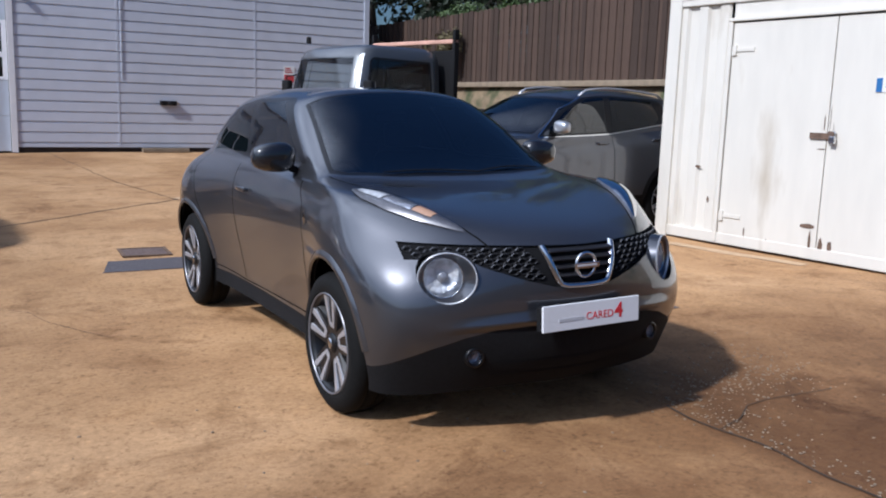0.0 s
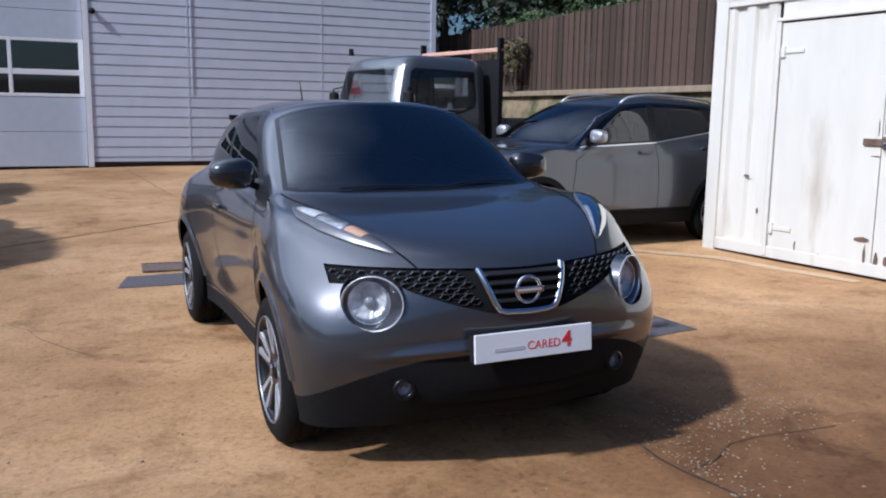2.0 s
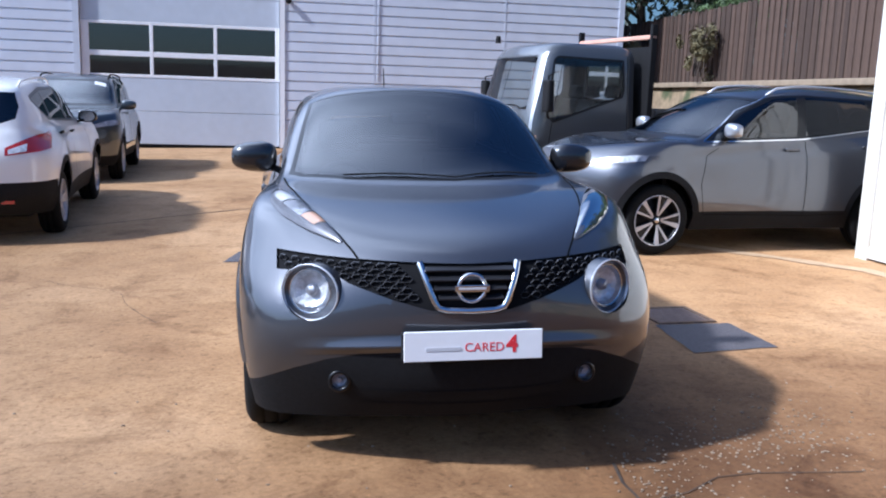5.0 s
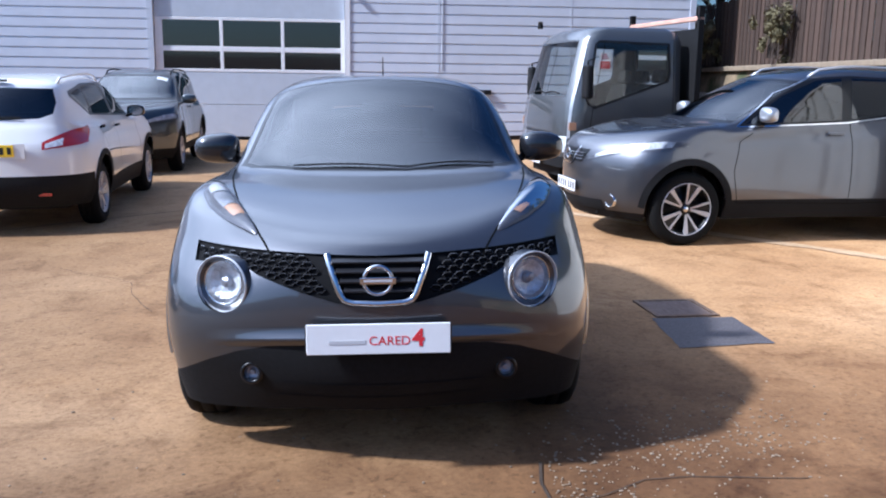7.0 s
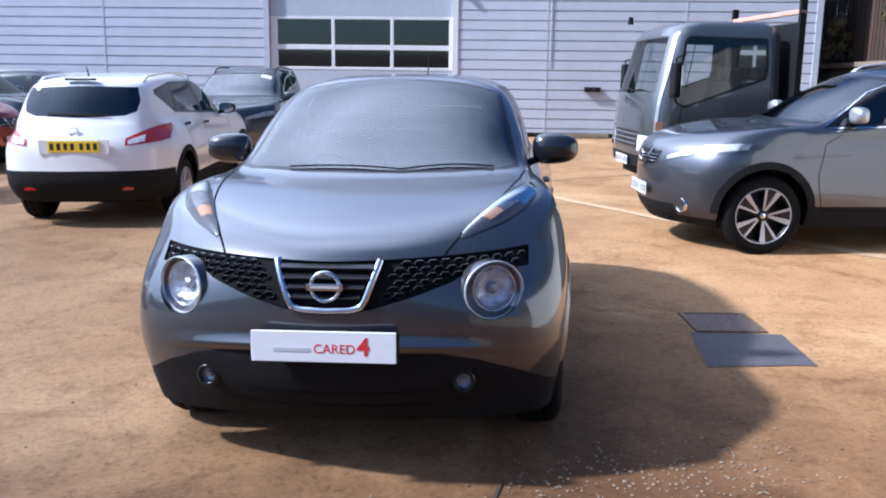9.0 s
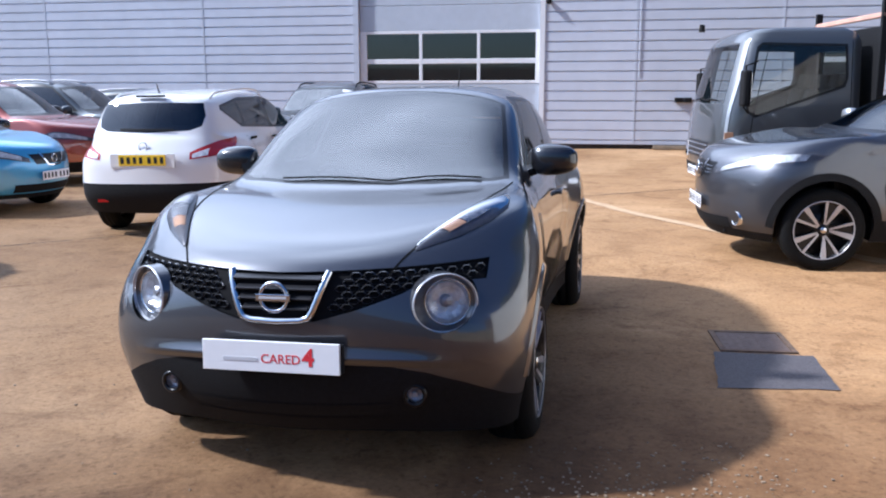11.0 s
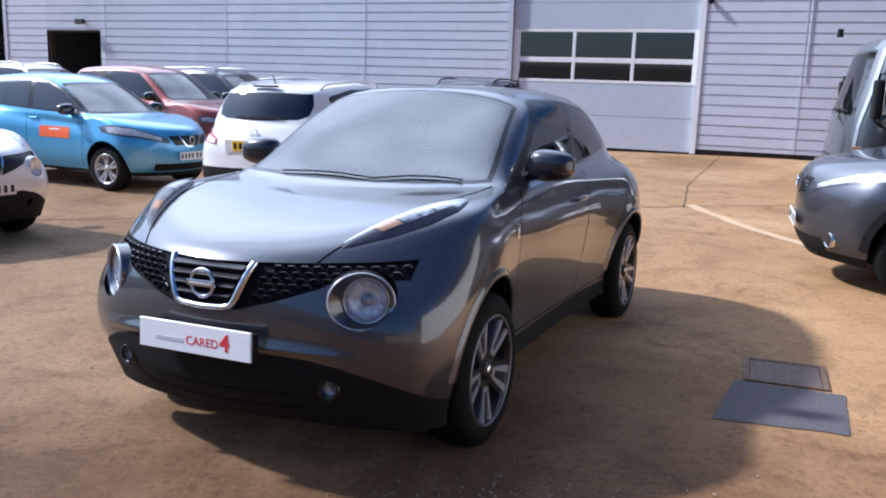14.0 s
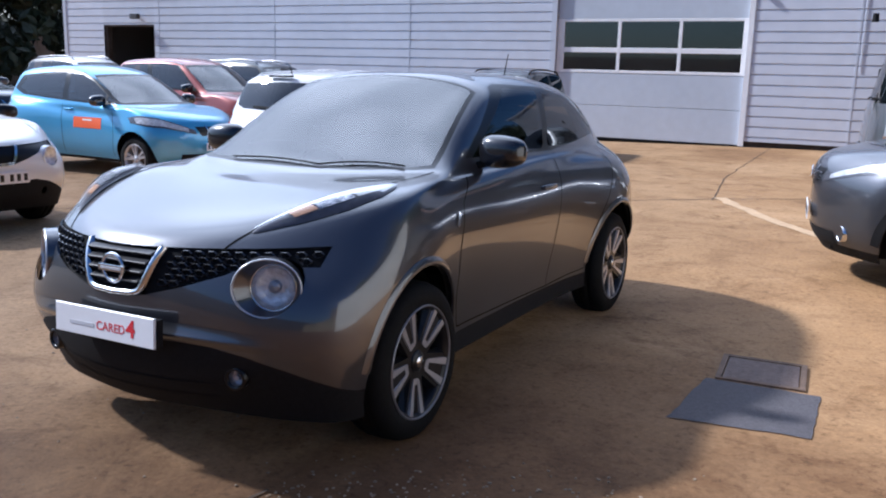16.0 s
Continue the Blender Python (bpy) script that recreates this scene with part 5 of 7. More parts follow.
def main_front(bm, zone):
    """Grille, lower intake, lamp holes and windows cut into the small crossover's skin."""
    cut_poly(bm, zone, [(-0.38, 0.522), (0.38, 0.522), (0.54, 0.485), (0.66, 0.435), (0.76, 0.380), (0.84, 0.33), (0.86, -0.1), (-0.86, -0.1), (-0.84, 0.33), (-0.76, 0.380), (-0.66, 0.435), (-0.54, 0.485)], (0, 2), lambda c: c.y < 0.55, 4)
    cut_poly(bm, zone, [(0.0, -0.1), (0.75, -0.1), (0.75, 0.33), (0.0, 0.33)], (1, 2), lambda c: c.y < 0.85, 4)
    for s_ in (1, -1):
        cut_poly(bm, zone, [(s_ * 0.600 + x * 1.05, 0.733 + z * 1.03) for x, z in circle(0, 0, 0.100, 28)], (0, 2), lambda c: c.y < 0.7, 8)
        cut_poly(bm, zone, circle(s_ * 0.489, 0.395, 0.039, 16), (0, 2), lambda c: c.y < 0.6, 8, (0, 4))
        for (xa, za), (xb, zb_) in zip(low_line, low_line[1:]):
            ta, tb_ = 0.855 + 0.018 * xa, 0.855 + 0.018 * xb
            cut_poly(bm, zone, [(s_ * xa, za), (s_ * xb, zb_), (s_ * xb, tb_), (s_ * xa, ta)], (0, 2), lambda c: c.y < 0.6, 6)
    # windscreen in its black band
    for code, old, half in ((7, (0,), [(0.0, 1.100), (0.35, 1.115), (0.62, 1.180), (0.685, 1.240), (0.570, 1.885), (0.548, 1.905), (0.0, 1.887)]),
                            (1, (7,), [(0.0, 1.135), (0.35, 1.150), (0.60, 1.212), (0.655, 1.260), (0.552, 1.860), (0.530, 1.882), (0.0, 1.866)])):
        cut_poly(bm, zone, half + [(-x, y) for x, y in half[-2:0:-1]], (0, 1), lambda c: c.z > 0.98, code, old)
    # side windows: one black surround, two panes
    surround = [(1.34, 1.040), (1.50, 1.040), (2.50, 1.115), (3.54, 1.100), (3.50, 1.17), (3.06, 1.425), (2.62, 1.472), (2.12, 1.482), (2.02, 1.465)]
    panes = ([(1.44, 1.068), (1.52, 1.066), (2.38, 1.135), (2.41, 1.160), (2.535, 1.445), (2.14, 1.456)], [(2.475, 1.155), (2.50, 1.140), (3.36, 1.130), (3.40, 1.15), (3.37, 1.19), (2.99, 1.405), (2.62, 1.440)])
    for s_ in (1, -1):
        keep = lambda c: c.x * s_ > 0.38 and c.z > 1.0
        cut_poly(bm, zone, surround, (1, 2), keep, 7)
        for q in panes:
            cut_poly(bm, zone, q, (1, 2), keep, 2, (7,))
    cut_poly(bm, zone, [(-0.44, 1.16), (0.44, 1.16), (0.38, 1.36), (-0.38, 1.36)], (0, 2), lambda c: c.y > 3.4, 3)


def along(y, *knots):
    """A value that runs through (place, value) knots."""
    return float(np.interp(y, [k[0] for k in knots], [k[1] for k in knots]))


def main_warp(c):
    """The small crossover: squarer front corners, flared arches, a marked shoulder and a narrow cabin set in from it."""
    for v in range(3):
        c[2, v, 0] += 0.045
        c[2, v, 1] -= 0.03
        c[3, v, 0] += 0.004
        c[3, v, 1] -= 0.12
    c[3, 3, 0] += 0.006
    c[3, 3, 1] -= 0.06
    c[2:4, 0, 1] -= 0.05
    c[2:4, 0, 2] -= 0.03
    c[3, 0, 0] += 0.03
    # lamp pods stand forward of the nose's sweep
    c[2, 1:5, 1] -= (0.02, 0.075, 0.095, 0.055)
    c[3, 2:4, 1] -= (0.02, 0.05)
    # windscreen: base, middle, top
    for u, (xb, yb_, zb_, xt, yt, zt) in enumerate(((0.0, 1.13, 1.058, 0.0, 1.86, 1.520), (0.33, 1.145, 1.064, 0.28, 1.87, 1.514), (0.60, 1.205, 1.078, 0.50, 1.905, 1.496), (0.715, 1.300, 1.085, 0.585, 1.99, 1.474))):
        c[u, 7], c[u, 9] = (xb, yb_, zb_), (xt, yt, zt)
        c[u, 8] = (c[u, 7] + c[u, 9]) / 2 + np.array((0.012 * (u == 3), -0.03 * (1 - xb), 0.022))
        y11 = 2.02 + 0.06 * u
        c[u, 11] = (0.0, y11, 1.555 - 0.03 * ((2.45 - y11) / 0.52) ** 2)
        c[u, 10] = (xt * 0.55, (yt + y11) / 2, (zt + c[u, 11, 2]) / 2 + 0.004 + 0.022 * xt)
    c[2, 6] = (0.645, 0.87, 1.058)
    c[3, 6] = (0.800, 0.99, 1.060)
    ra = 3.36
    sides = []
    for y in (0.83, 1.22, 1.68, 2.18, 2.68, 3.05, ra):
        arch = max(0.0, 1 - abs(y - 0.83) / 0.42) + max(0.0, 1 - abs(y - ra) / 0.42)
        w = along(y, (0.83, 0.872), (1.22, 0.836), (2.2, 0.830), (2.7, 0.842), (3.05, 0.876), (3.4, 0.896))
        y7 = along(y, (0.83, 1.42), (ra, 3.54))
        y9 = along(y, (0.83, 2.09), (ra, 3.34))
        y11 = along(y, (0.83, 2.27), (ra, 3.33))
        roof_z = 1.555 - 0.10 * ((y9 - 2.45) / 1.17) ** 2 if y9 > 2.45 else 1.555 - 0.05 * ((2.45 - y9) / 0.52) ** 2
        x7 = along(y, (0.83, 0.735), (1.68, 0.745), (2.4, 0.742), (3.05, 0.715), (ra, 0.670))
        x9 = along(y, (0.83, 0.592), (1.8, 0.600), (2.6, 0.578), (3.05, 0.548), (ra, 0.512))
        z7 = along(y, (0.83, 1.068), (2.4, 1.115), (ra, 1.125))
        sh = along(y, (0.83, 0.985), (1.3, 0.985), (2.4, 1.0), (ra, 1.02))
        p7, p9 = np.array((x7, y7, z7)), np.array((x9, y9, roof_z - 0.062))
        p11 = np.array((0.0, y11, 1.555 - 0.085 * (max(0.0, y11 - 2.45) / 1.17) ** 2 - 0.03 * (max(0.0, 2.45 - y11) / 0.52) ** 2))
        y5 = y + 0.15 * (y7 - y)
        p5 = np.array((along(y, (0.83, 0.838), (1.3, 0.812), (2.2, 0.806), (2.8, 0.838), (ra, 0.866)), y5, sh))
        p6 = np.array((x7 + 0.035, y + 0.65 * (y7 - y), sh + 0.72 * (z7 - sh)))
        p8 = (p7 + p9) / 2 + np.array((0.024, 0.0, 0.004))
        p10 = np.array((x9 * 0.62, (y9 + y11) / 2, (p9[2] + p11[2]) / 2 + 0.026))
        sides.append([(w - 0.055, y, 0.235), (w - 0.066 + 0.070 * arch, y, 0.345), (w - 0.042 + 0.064 * arch, y, 0.50), (w - 0.008 + 0.034 * arch, y, 0.69), (w + 0.006 + 0.010 * arch, y, 0.865), p5, p6, p7, p8, p9, p10, p11])
    rear = c[10:].copy()
    for k, (xb, yb_, xt, yt) in enumerate(((0.59, 3.76, 0.470, 3.55), (0.43, 3.86, 0.36, 3.62), (0.0, 3.92, 0.0, 3.66))):
        rear[k, 7], rear[k, 9] = (xb, yb_, 1.12), (xt, yt, 1.405 + 0.012 * k)
        rear[k, 11] = (0.0, 3.39 + 0.05 * k, 1.49 - 0.014 * k)
        rear[k, 10] = (xt * 0.55, (yt + rear[k, 11, 1]) / 2, (rear[k, 9, 2] + rear[k, 11, 2]) / 2 + 0.012)
        rear[k, 8] = (rear[k, 7] + rear[k, 9]) / 2 + np.array((0, 0.02, 0.02))
    rear[0, 2:5, 0] += 0.028
    rear[0, 4, 2], rear[0, 5] = 0.88, (0.80, 3.70, 1.005)
    rear[0, 6] = (0.68, 3.74, 1.075)
    return np.concatenate([c[:4], np.array(sides), rear])


maincar, skin, jbm, jzone = car_common("car", "dark gunmetal grey small crossover with round front lamps", MAIN, on_ground(0.027, 0.02, -1.04), GREY_PAINT, "twin", 0.236, nu=9, nv=8, front_cut=main_front, sill=0.33, group="", warp=main_warp)
jbm_grille = inset_copy(jbm, jzone, (6,), 0.012)
grille = part("grille", jbm_grille, DARK_VOID, maincar, "black honeycomb grille")


hexes = bmesh.new()

def low_z(x):
    for (a, za), (c, zc) in zip(low_line, low_line[1:]):
        if a <= x <= c:
            return za + (zc - za) * (x - a) / (c - a)
    return 0.9


for s_ in (1, -1):
    for j in range(8):
        for i in range(12):
            x = 0.215 + i * 0.046 + (0.023 if j % 2 else 0)
            z = 0.690 + j * 0.0215
            if x > 0.71 or z < low_z(x) + 0.008 or z > 0.856 or (x < 0.195 + (z - 0.69) * 0.4):
                continue
            h = skin.front(s_ * x, z)
            if not h:
                continue
            slope = Vector((h[1].y, -h[1].x, 0)).normalized()
            slope = slope if slope.x > 0 else -slope
            c = h[0] + Vector((0, 0.005, 0))
            ring = []
            for rr, dy in ((1.0, 0.004), (0.86, -0.003), (0.74, 0.010)):
                ring.append([hexes.verts.new(c + slope * (0.0245 * rr * math.cos(math.pi / 3 * k)) + Vector((0, dy, 0.0205 * rr * math.sin(math.pi / 3 * k) * 0.72))) for k in range(6)])
            for ra, rb in zip(ring, ring[1:]):
                for k in range(6):
                    hexes.faces.new((ra[k], ra[(k + 1) % 6], rb[(k + 1) % 6], rb[k]))
tagged(part("honeycomb", hexes, mat("honeycomb_grey", (0.045, 0.045, 0.05), 0.32, 0.2, coat=0.3), grille), kind="stuff")
SLAT_DARK = mat("slat_dark", (0.022, 0.022, 0.026), 0.4, 0.2)
# slats and chrome V round the badge
for k in range(4):
    z = 0.735 + 0.034 * k
    b = bmesh.new()
    w = 0.105 + 0.075 * (z - 0.69) / 0.17
    y0 = skin.front(0, z)[0].y
    obox(b, pose(0, y0 + 0.006, z, 20, 0, 0), 2 * w, 0.03, 0.008, 0.003)
    part("grille_slat", b, SLAT_DARK, grille)
vb = bmesh.new()
line = [(-0.192, 0.862), (-0.170, 0.80), (-0.142, 0.725), (-0.126, 0.697), (-0.095, 0.687), (0.0, 0.683), (0.095, 0.687), (0.126, 0.697), (0.142, 0.725), (0.170, 0.80), (0.192, 0.862)]
prevq = None
pts = dense(line, 0.012)
for i, (x, z) in enumerate(pts):
    q, o = pts[min(i + 1, len(pts) - 1)], pts[max(i - 1, 0)]
    d = Vector((q[0] - o[0], 0, q[1] - o[1])).normalized()
    nrm = Vector((-d.z, 0, d.x))
    yf = skin.front(x, z)[0].y - 0.012
    c = Vector((x, yf, z))
    hw = 0.0150
    cur = [vb.verts.new(c + nrm * hw + Vector((0, 0.02, 0))), vb.verts.new(c + nrm * hw * 0.7), vb.verts.new(c + Vector((0, -0.004, 0))), vb.verts.new(c - nrm * hw * 0.7), vb.verts.new(c - nrm * hw + Vector((0, 0.02, 0)))]
    if prevq:
        for k in range(4):
            vb.faces.new((prevq[k], cur[k], cur[k + 1], prevq[k + 1]))
    prevq = cur
part("grille_surround", vb, CHROME, maincar, "chrome V-shaped surround", smooth=True)
yb = skin.front(0, 0.772)[0].y - 0.012
b = bmesh.new()
tube(b, [(0.052 * math.cos(a), yb, 0.772 + 0.052 * math.sin(a)) for a in [2 * math.pi * k / 36 for k in range(37)]], 0.0075, 8)
badge = part("badge", b, CHROME, maincar, "round chrome badge with a plain bar", smooth=True)
part("badge_bar", boxm(-0.066, 0.066, yb - 0.012, yb + 0.004, 0.759, 0.785, 0.003), CHROME, badge)
part("badge_line", boxm(-0.052, 0.052, yb - 0.0135, yb - 0.012, 0.768, 0.776), INK_GREY, badge)

# show plate
pl = new("number_plate", mesh_from(boxm(-0.262, 0.262, -0.006, 0.006, -0.056, 0.056, 0.002, 1), "number_plate", PLATE_WHITE))
pl.parent, pl.matrix_basis, pl["label"] = maincar, pose(0.0, -0.028, 0.566, -3, 0, 0), "white show plate with red lettering"
part("plate_holder", boxm(-0.268, 0.268, 0.006, 0.034, -0.054, 0.050, 0.004), BLACK, pl)
text_mesh("CARED", 0.047, pose(0.040, -0.0066, -0.008, 90, 0, 0), INK_RED, pl)
text_mesh("4", 0.088, pose(0.145, -0.0068, 0.0, 90, 0, 0), INK_RED, pl, bold=0.0025)
part("text_bar", boxm(-0.18, -0.048, -0.0075, -0.006, -0.018, -0.004), INK_GREY, pl)

# round main lamps, fog lamps
for s_ in (1, -1):
    h = skin.front(s_ * 0.602, 0.733)
    axis = Vector((0.54 * s_, -0.84, 0.06)).normalized()
    out = (Vector((s_, 0, 0)) - axis * axis.x * s_).normalized()
    ring = Matrix.Translation(h[0] - out * 0.004 + axis * 0.002) @ axis.to_track_quat("X", "Z").to_matrix().to_4x4() @ Matrix.Diagonal((1, 1.27, 1.10, 1))
    inner = Vector((0.40 * s_, -0.91, 0.06)).normalized()
    bowl = Matrix.Translation(h[0] + out * 0.016 - axis * 0.034) @ inner.to_track_quat("X", "Z").to_matrix().to_4x4()
    b = bmesh.new()
    lathe(b, [(0.1005, -0.004), (0.099, 0.003), (0.0965, 0.004), (0.0945, 0.000), (0.093, -0.01)], 56)
    b.transform(ring)
    lamp = part("headlamp", b, LAMP_RING, maincar, "round headlamp with a pale oval ring", smooth=True)
    b = bmesh.new()
    lathe(b, [(0.104, -0.050), (0.102, -0.020), (0.1005, -0.003)], 56)
    b.transform(ring)
    part("lamp_housing", b, GREY_PAINT, lamp, smooth=True)
    b = bmesh.new()
    rim = [(math.cos(math.tau * k / 56), math.sin(math.tau * k / 56)) for k in range(56)]
    near = [b.verts.new(ring @ Vector((-0.008, 0.0932 * c, 0.0932 * d))) for c, d in rim]
    deep = [b.verts.new(bowl @ Vector((0.002, 0.086 * c, 0.086 * d))) for c, d in rim]
    for k in range(56):
        b.faces.new((near[k], near[k - 1], deep[k - 1], deep[k]))
    part("bowl", b, GREY_PAINT, lamp, smooth=True)
    b = bmesh.new()
    lathe(b, [(0.088, -0.03), (0.088, 0.002), (0.085, 0.006), (0.082, 0.000)], 48)
    b.transform(bowl)
    part("lamp_rim", b, CHROME, lamp, smooth=True)
    b = bmesh.new()
    lathe(b, [(0.083, 0.001), (0.072, -0.014), (0.050, -0.026), (0.026, -0.031), (0.0, -0.031)], 16)
    b.transform(bowl)
    part("reflector", b, REFLECTOR, lamp)
    b = bmesh.new()
    lathe(b, [(0.024, -0.031), (0.023, -0.016), (0.017, -0.010), (0.0, -0.008)], 24)
    b.transform(bowl)
    part("projector", b, FOG_BOWL, lamp, smooth=True)
    b = bmesh.new()
    lathe(b, [(0.081, 0.001), (0.066, 0.010), (0.040, 0.018), (0.0, 0.022)], 48)
    b.transform(bowl)
    part("lens", b, LENS, lamp, smooth=True)
    h = skin.front(s_ * 0.489, 0.395)
    m = Matrix.Translation(h[0] + Vector((0, -0.004, 0))) @ Vector((s_ * 0.15, -1, 0)).to_track_quat("X", "Z").to_matrix().to_4x4()
    b = bmesh.new()
    lathe(b, [(0.044, -0.02), (0.044, 0.010), (0.034, 0.014), (0.029, 0.004)], 28)
    b.transform(m)
    fog = part("fog_lamp", b, GLOSS_BLACK, maincar, "small round fog lamp", smooth=True)
    b = bmesh.new()
    lathe(b, [(0.030, 0.002), (0.024, -0.014), (0.010, -0.020), (0.009, -0.004), (0.0, -0.003)], 16)
    b.transform(m)
    part("reflector", b, FOG_BOWL, fog)
    b = bmesh.new()
    lathe(b, [(0.031, 0.004), (0.02, 0.009), (0.0, 0.011)], 28)
    b.transform(m)
    part("lens", b, LENS, fog, smooth=True)

# lamps on top of the wings, standing proud as low blisters
for s_ in (1, -1):
    spine = [(0.472, 0.265), (0.565, 0.40), (0.645, 0.55), (0.700, 0.70), (0.728, 0.85)]
    wid = [0.010, 0.085, 0.125, 0.115, 0.016]

    def strip(u, v, s_=s_, spine=spine, wid=wid):
        k = min(int(u * 4), 3)
        f = u * 4 - k
        sp = np.array([np.array(q) for q in spine])
        g = lambda i: sp[max(0, min(4, i))]
        c = catmull(g(k - 1), g(k), g(k + 1), g(k + 2), f)
        w = wid[k] + (wid[k + 1] - wid[k]) * f
        h = skin.top(s_ * (c[0] + (v - 0.5) * w), c[1])
        rise = 0.026 * math.sin(math.pi * min(1.0, max(0.0, u))) ** 0.8 * math.sin(math.pi * min(1.0, max(0.0, v))) ** 0.7
        return h and (h[0] + Vector((0, 0, rise)), h[1])
    b = patch(bmesh.new(), strip, 40, 12, 0.003)
    wl_ = part("wing_lamp", b, SMOKED, maincar, "long lamp standing proud on top of the wing", smooth=True)
    b = patch(bmesh.new(), lambda u, v: strip(0.60 + 0.27 * u, 0.14 + 0.66 * v), 20, 8, 0.007)
    part("reflector", b, PEARL, wl_, "pearly rear reflector", smooth=True)
    b = patch(bmesh.new(), lambda u, v: strip(0.36 + 0.22 * u, 0.16 + 0.62 * v), 14, 8, 0.006)
    part("side_lamp_bowl", b, LAMP_BOWL, wl_, "darker middle bowl", smooth=True)
    b = patch(bmesh.new(), lambda u, v: strip(0.22 + 0.13 * u, 0.16 + 0.60 * v), 10, 8, 0.007)
    part("indicator", b, AMBER, wl_, "amber indicator", smooth=True)
    b = patch(bmesh.new(), lambda u, v: strip(0.03 + 0.94 * u, 0.03 + 0.94 * v), 40, 12, 0.014)
    part("lens", b, LENS, wl_, smooth=True)

# bonnet shut line, door seams
seam_top(maincar, skin, [(0.40, 0.15), (0.455, 0.25), (0.525, 0.40), (0.585, 0.55), (0.635, 0.75), (0.680, 0.98), (0.705, 1.20)], 0.008)
seam_side(maincar, skin, [[(1.30, 0.36), (1.24, 0.52), (1.22, 0.75), (1.26, 0.95), (1.40, 1.05)], [(2.42, 0.34), (2.44, 0.6), (2.46, 0.9), (2.47, 1.07)], [(1.30, 0.36), (2.42, 0.34)],
                      [(2.42, 0.34), (2.95, 0.36), (3.00, 0.60), (3.16, 0.80), (3.26, 0.98), (3.28, 1.10)]])
door_mirror(maincar, skin, 1.59, 1.160, MIRROR_BLACK, 0.875, 0.95)
handle(maincar, skin, 2.26, 0.93, GREY_PAINT)
mirror_part(maincar, lambda b, s_: ribbon(b, [skin.side(y, z, s_) for y, z in dense([(1.165, 0.855), (1.185, 0.885), (1.195, 0.915)], 0.01)], 0.026, 0.006), "wing_badge", CHROME, "small chrome wing badge")
wipers(maincar, skin, MAIN)
b = bmesh.new()
hr = skin.top(0, 3.42)[0]
tube(b, [hr - Vector((0, 0, 0.01)), hr + Vector((0, 0.02, 0.05)), hr + Vector((0, 0.09, 0.22))], [0.012, 0.006, 0.003], 6)
part("aerial", b, BLACK, maincar)
# bumper crease and splitter
b = bmesh.new()
prev = None
for k in range(45):
    x = -0.66 + 0.03 * k
    fade = max(0.0, 1 - (abs(x) / 0.66) ** 4)
    row = []
    for z, out in ((0.600, 0.002), (0.574, 0.007), (0.563, 0.017), (0.554, 0.020), (0.546, 0.014), (0.528, -0.001)):
        zz = z - 0.03 * (x / 0.6) ** 2
        h = skin.front(x, zz)
        row.append(b.verts.new(h[0] + Vector((0, -out * fade - 0.001, 0))))
    if prev:
        for a in range(5):
            b.faces.new((prev[a], prev[a + 1], row[a + 1], row[a]))
    prev = row
part("bumper_lip", b, GREY_PAINT, maincar, smooth=True)
for s_ in (1, -1):
    for yy in (MAIN["fa"], MAIN["fa"] + MAIN["wb"]):
        b = bmesh.new()
        prev = None
        for k in range(37):
            a = math.pi * (0.035 + 0.93 * k / 36)
            row = []
            for rr, out in ((0.389, 0.0), (0.390, 0.009), (0.396, 0.013), (0.410, 0.010), (0.426, 0.001)):
                h = skin.side(yy + rr * math.cos(a), 0.349 + rr * math.sin(a), s_)
                if h and abs(h[0].x) > 0.79:
                    row.append(b.verts.new(h[0] + Vector((s_ * out, 0, 0))))
            if prev and len(row) == 5 and len(prev) == 5:
                for q in range(4):
                    b.faces.new((prev[q], prev[q + 1], row[q + 1], row[q]))
            prev = row
        part("arch_lip", b, GREY_PAINT, maincar, smooth=True)
for z in (0.30, 0.36):
    b = bmesh.new()
    ribbon(b, [skin.front(x, z) for x in [-0.40 + 0.04 * i for i in range(21)]], 0.010, 0.004)
    part("intake_slat", b, BLACK, maincar)
jbm.free()


# ---- other cars ----


def corner_strip(skin, s_, x0, x1, back, height, rear=False):
    """Places on a car's skin that run along its end and then round the corner on to its side."""
    def place(u, v):
        z = height(u, v)
        end = skin.rear if rear else skin.front
        if u <= 0.6:
            return end(s_ * (x0 + (x1 - x0) * u / 0.6), z)
        h = end(s_ * x1, z)
        if h is None:
            return None
        t = (u - 0.6) / 0.4
        y = h[0].y + (-1 if rear else 1) * (0.02 + back * t)
        q = skin.side(y, z, s_)
        return q if q and abs(q[0].x) > x1 else h
    return place


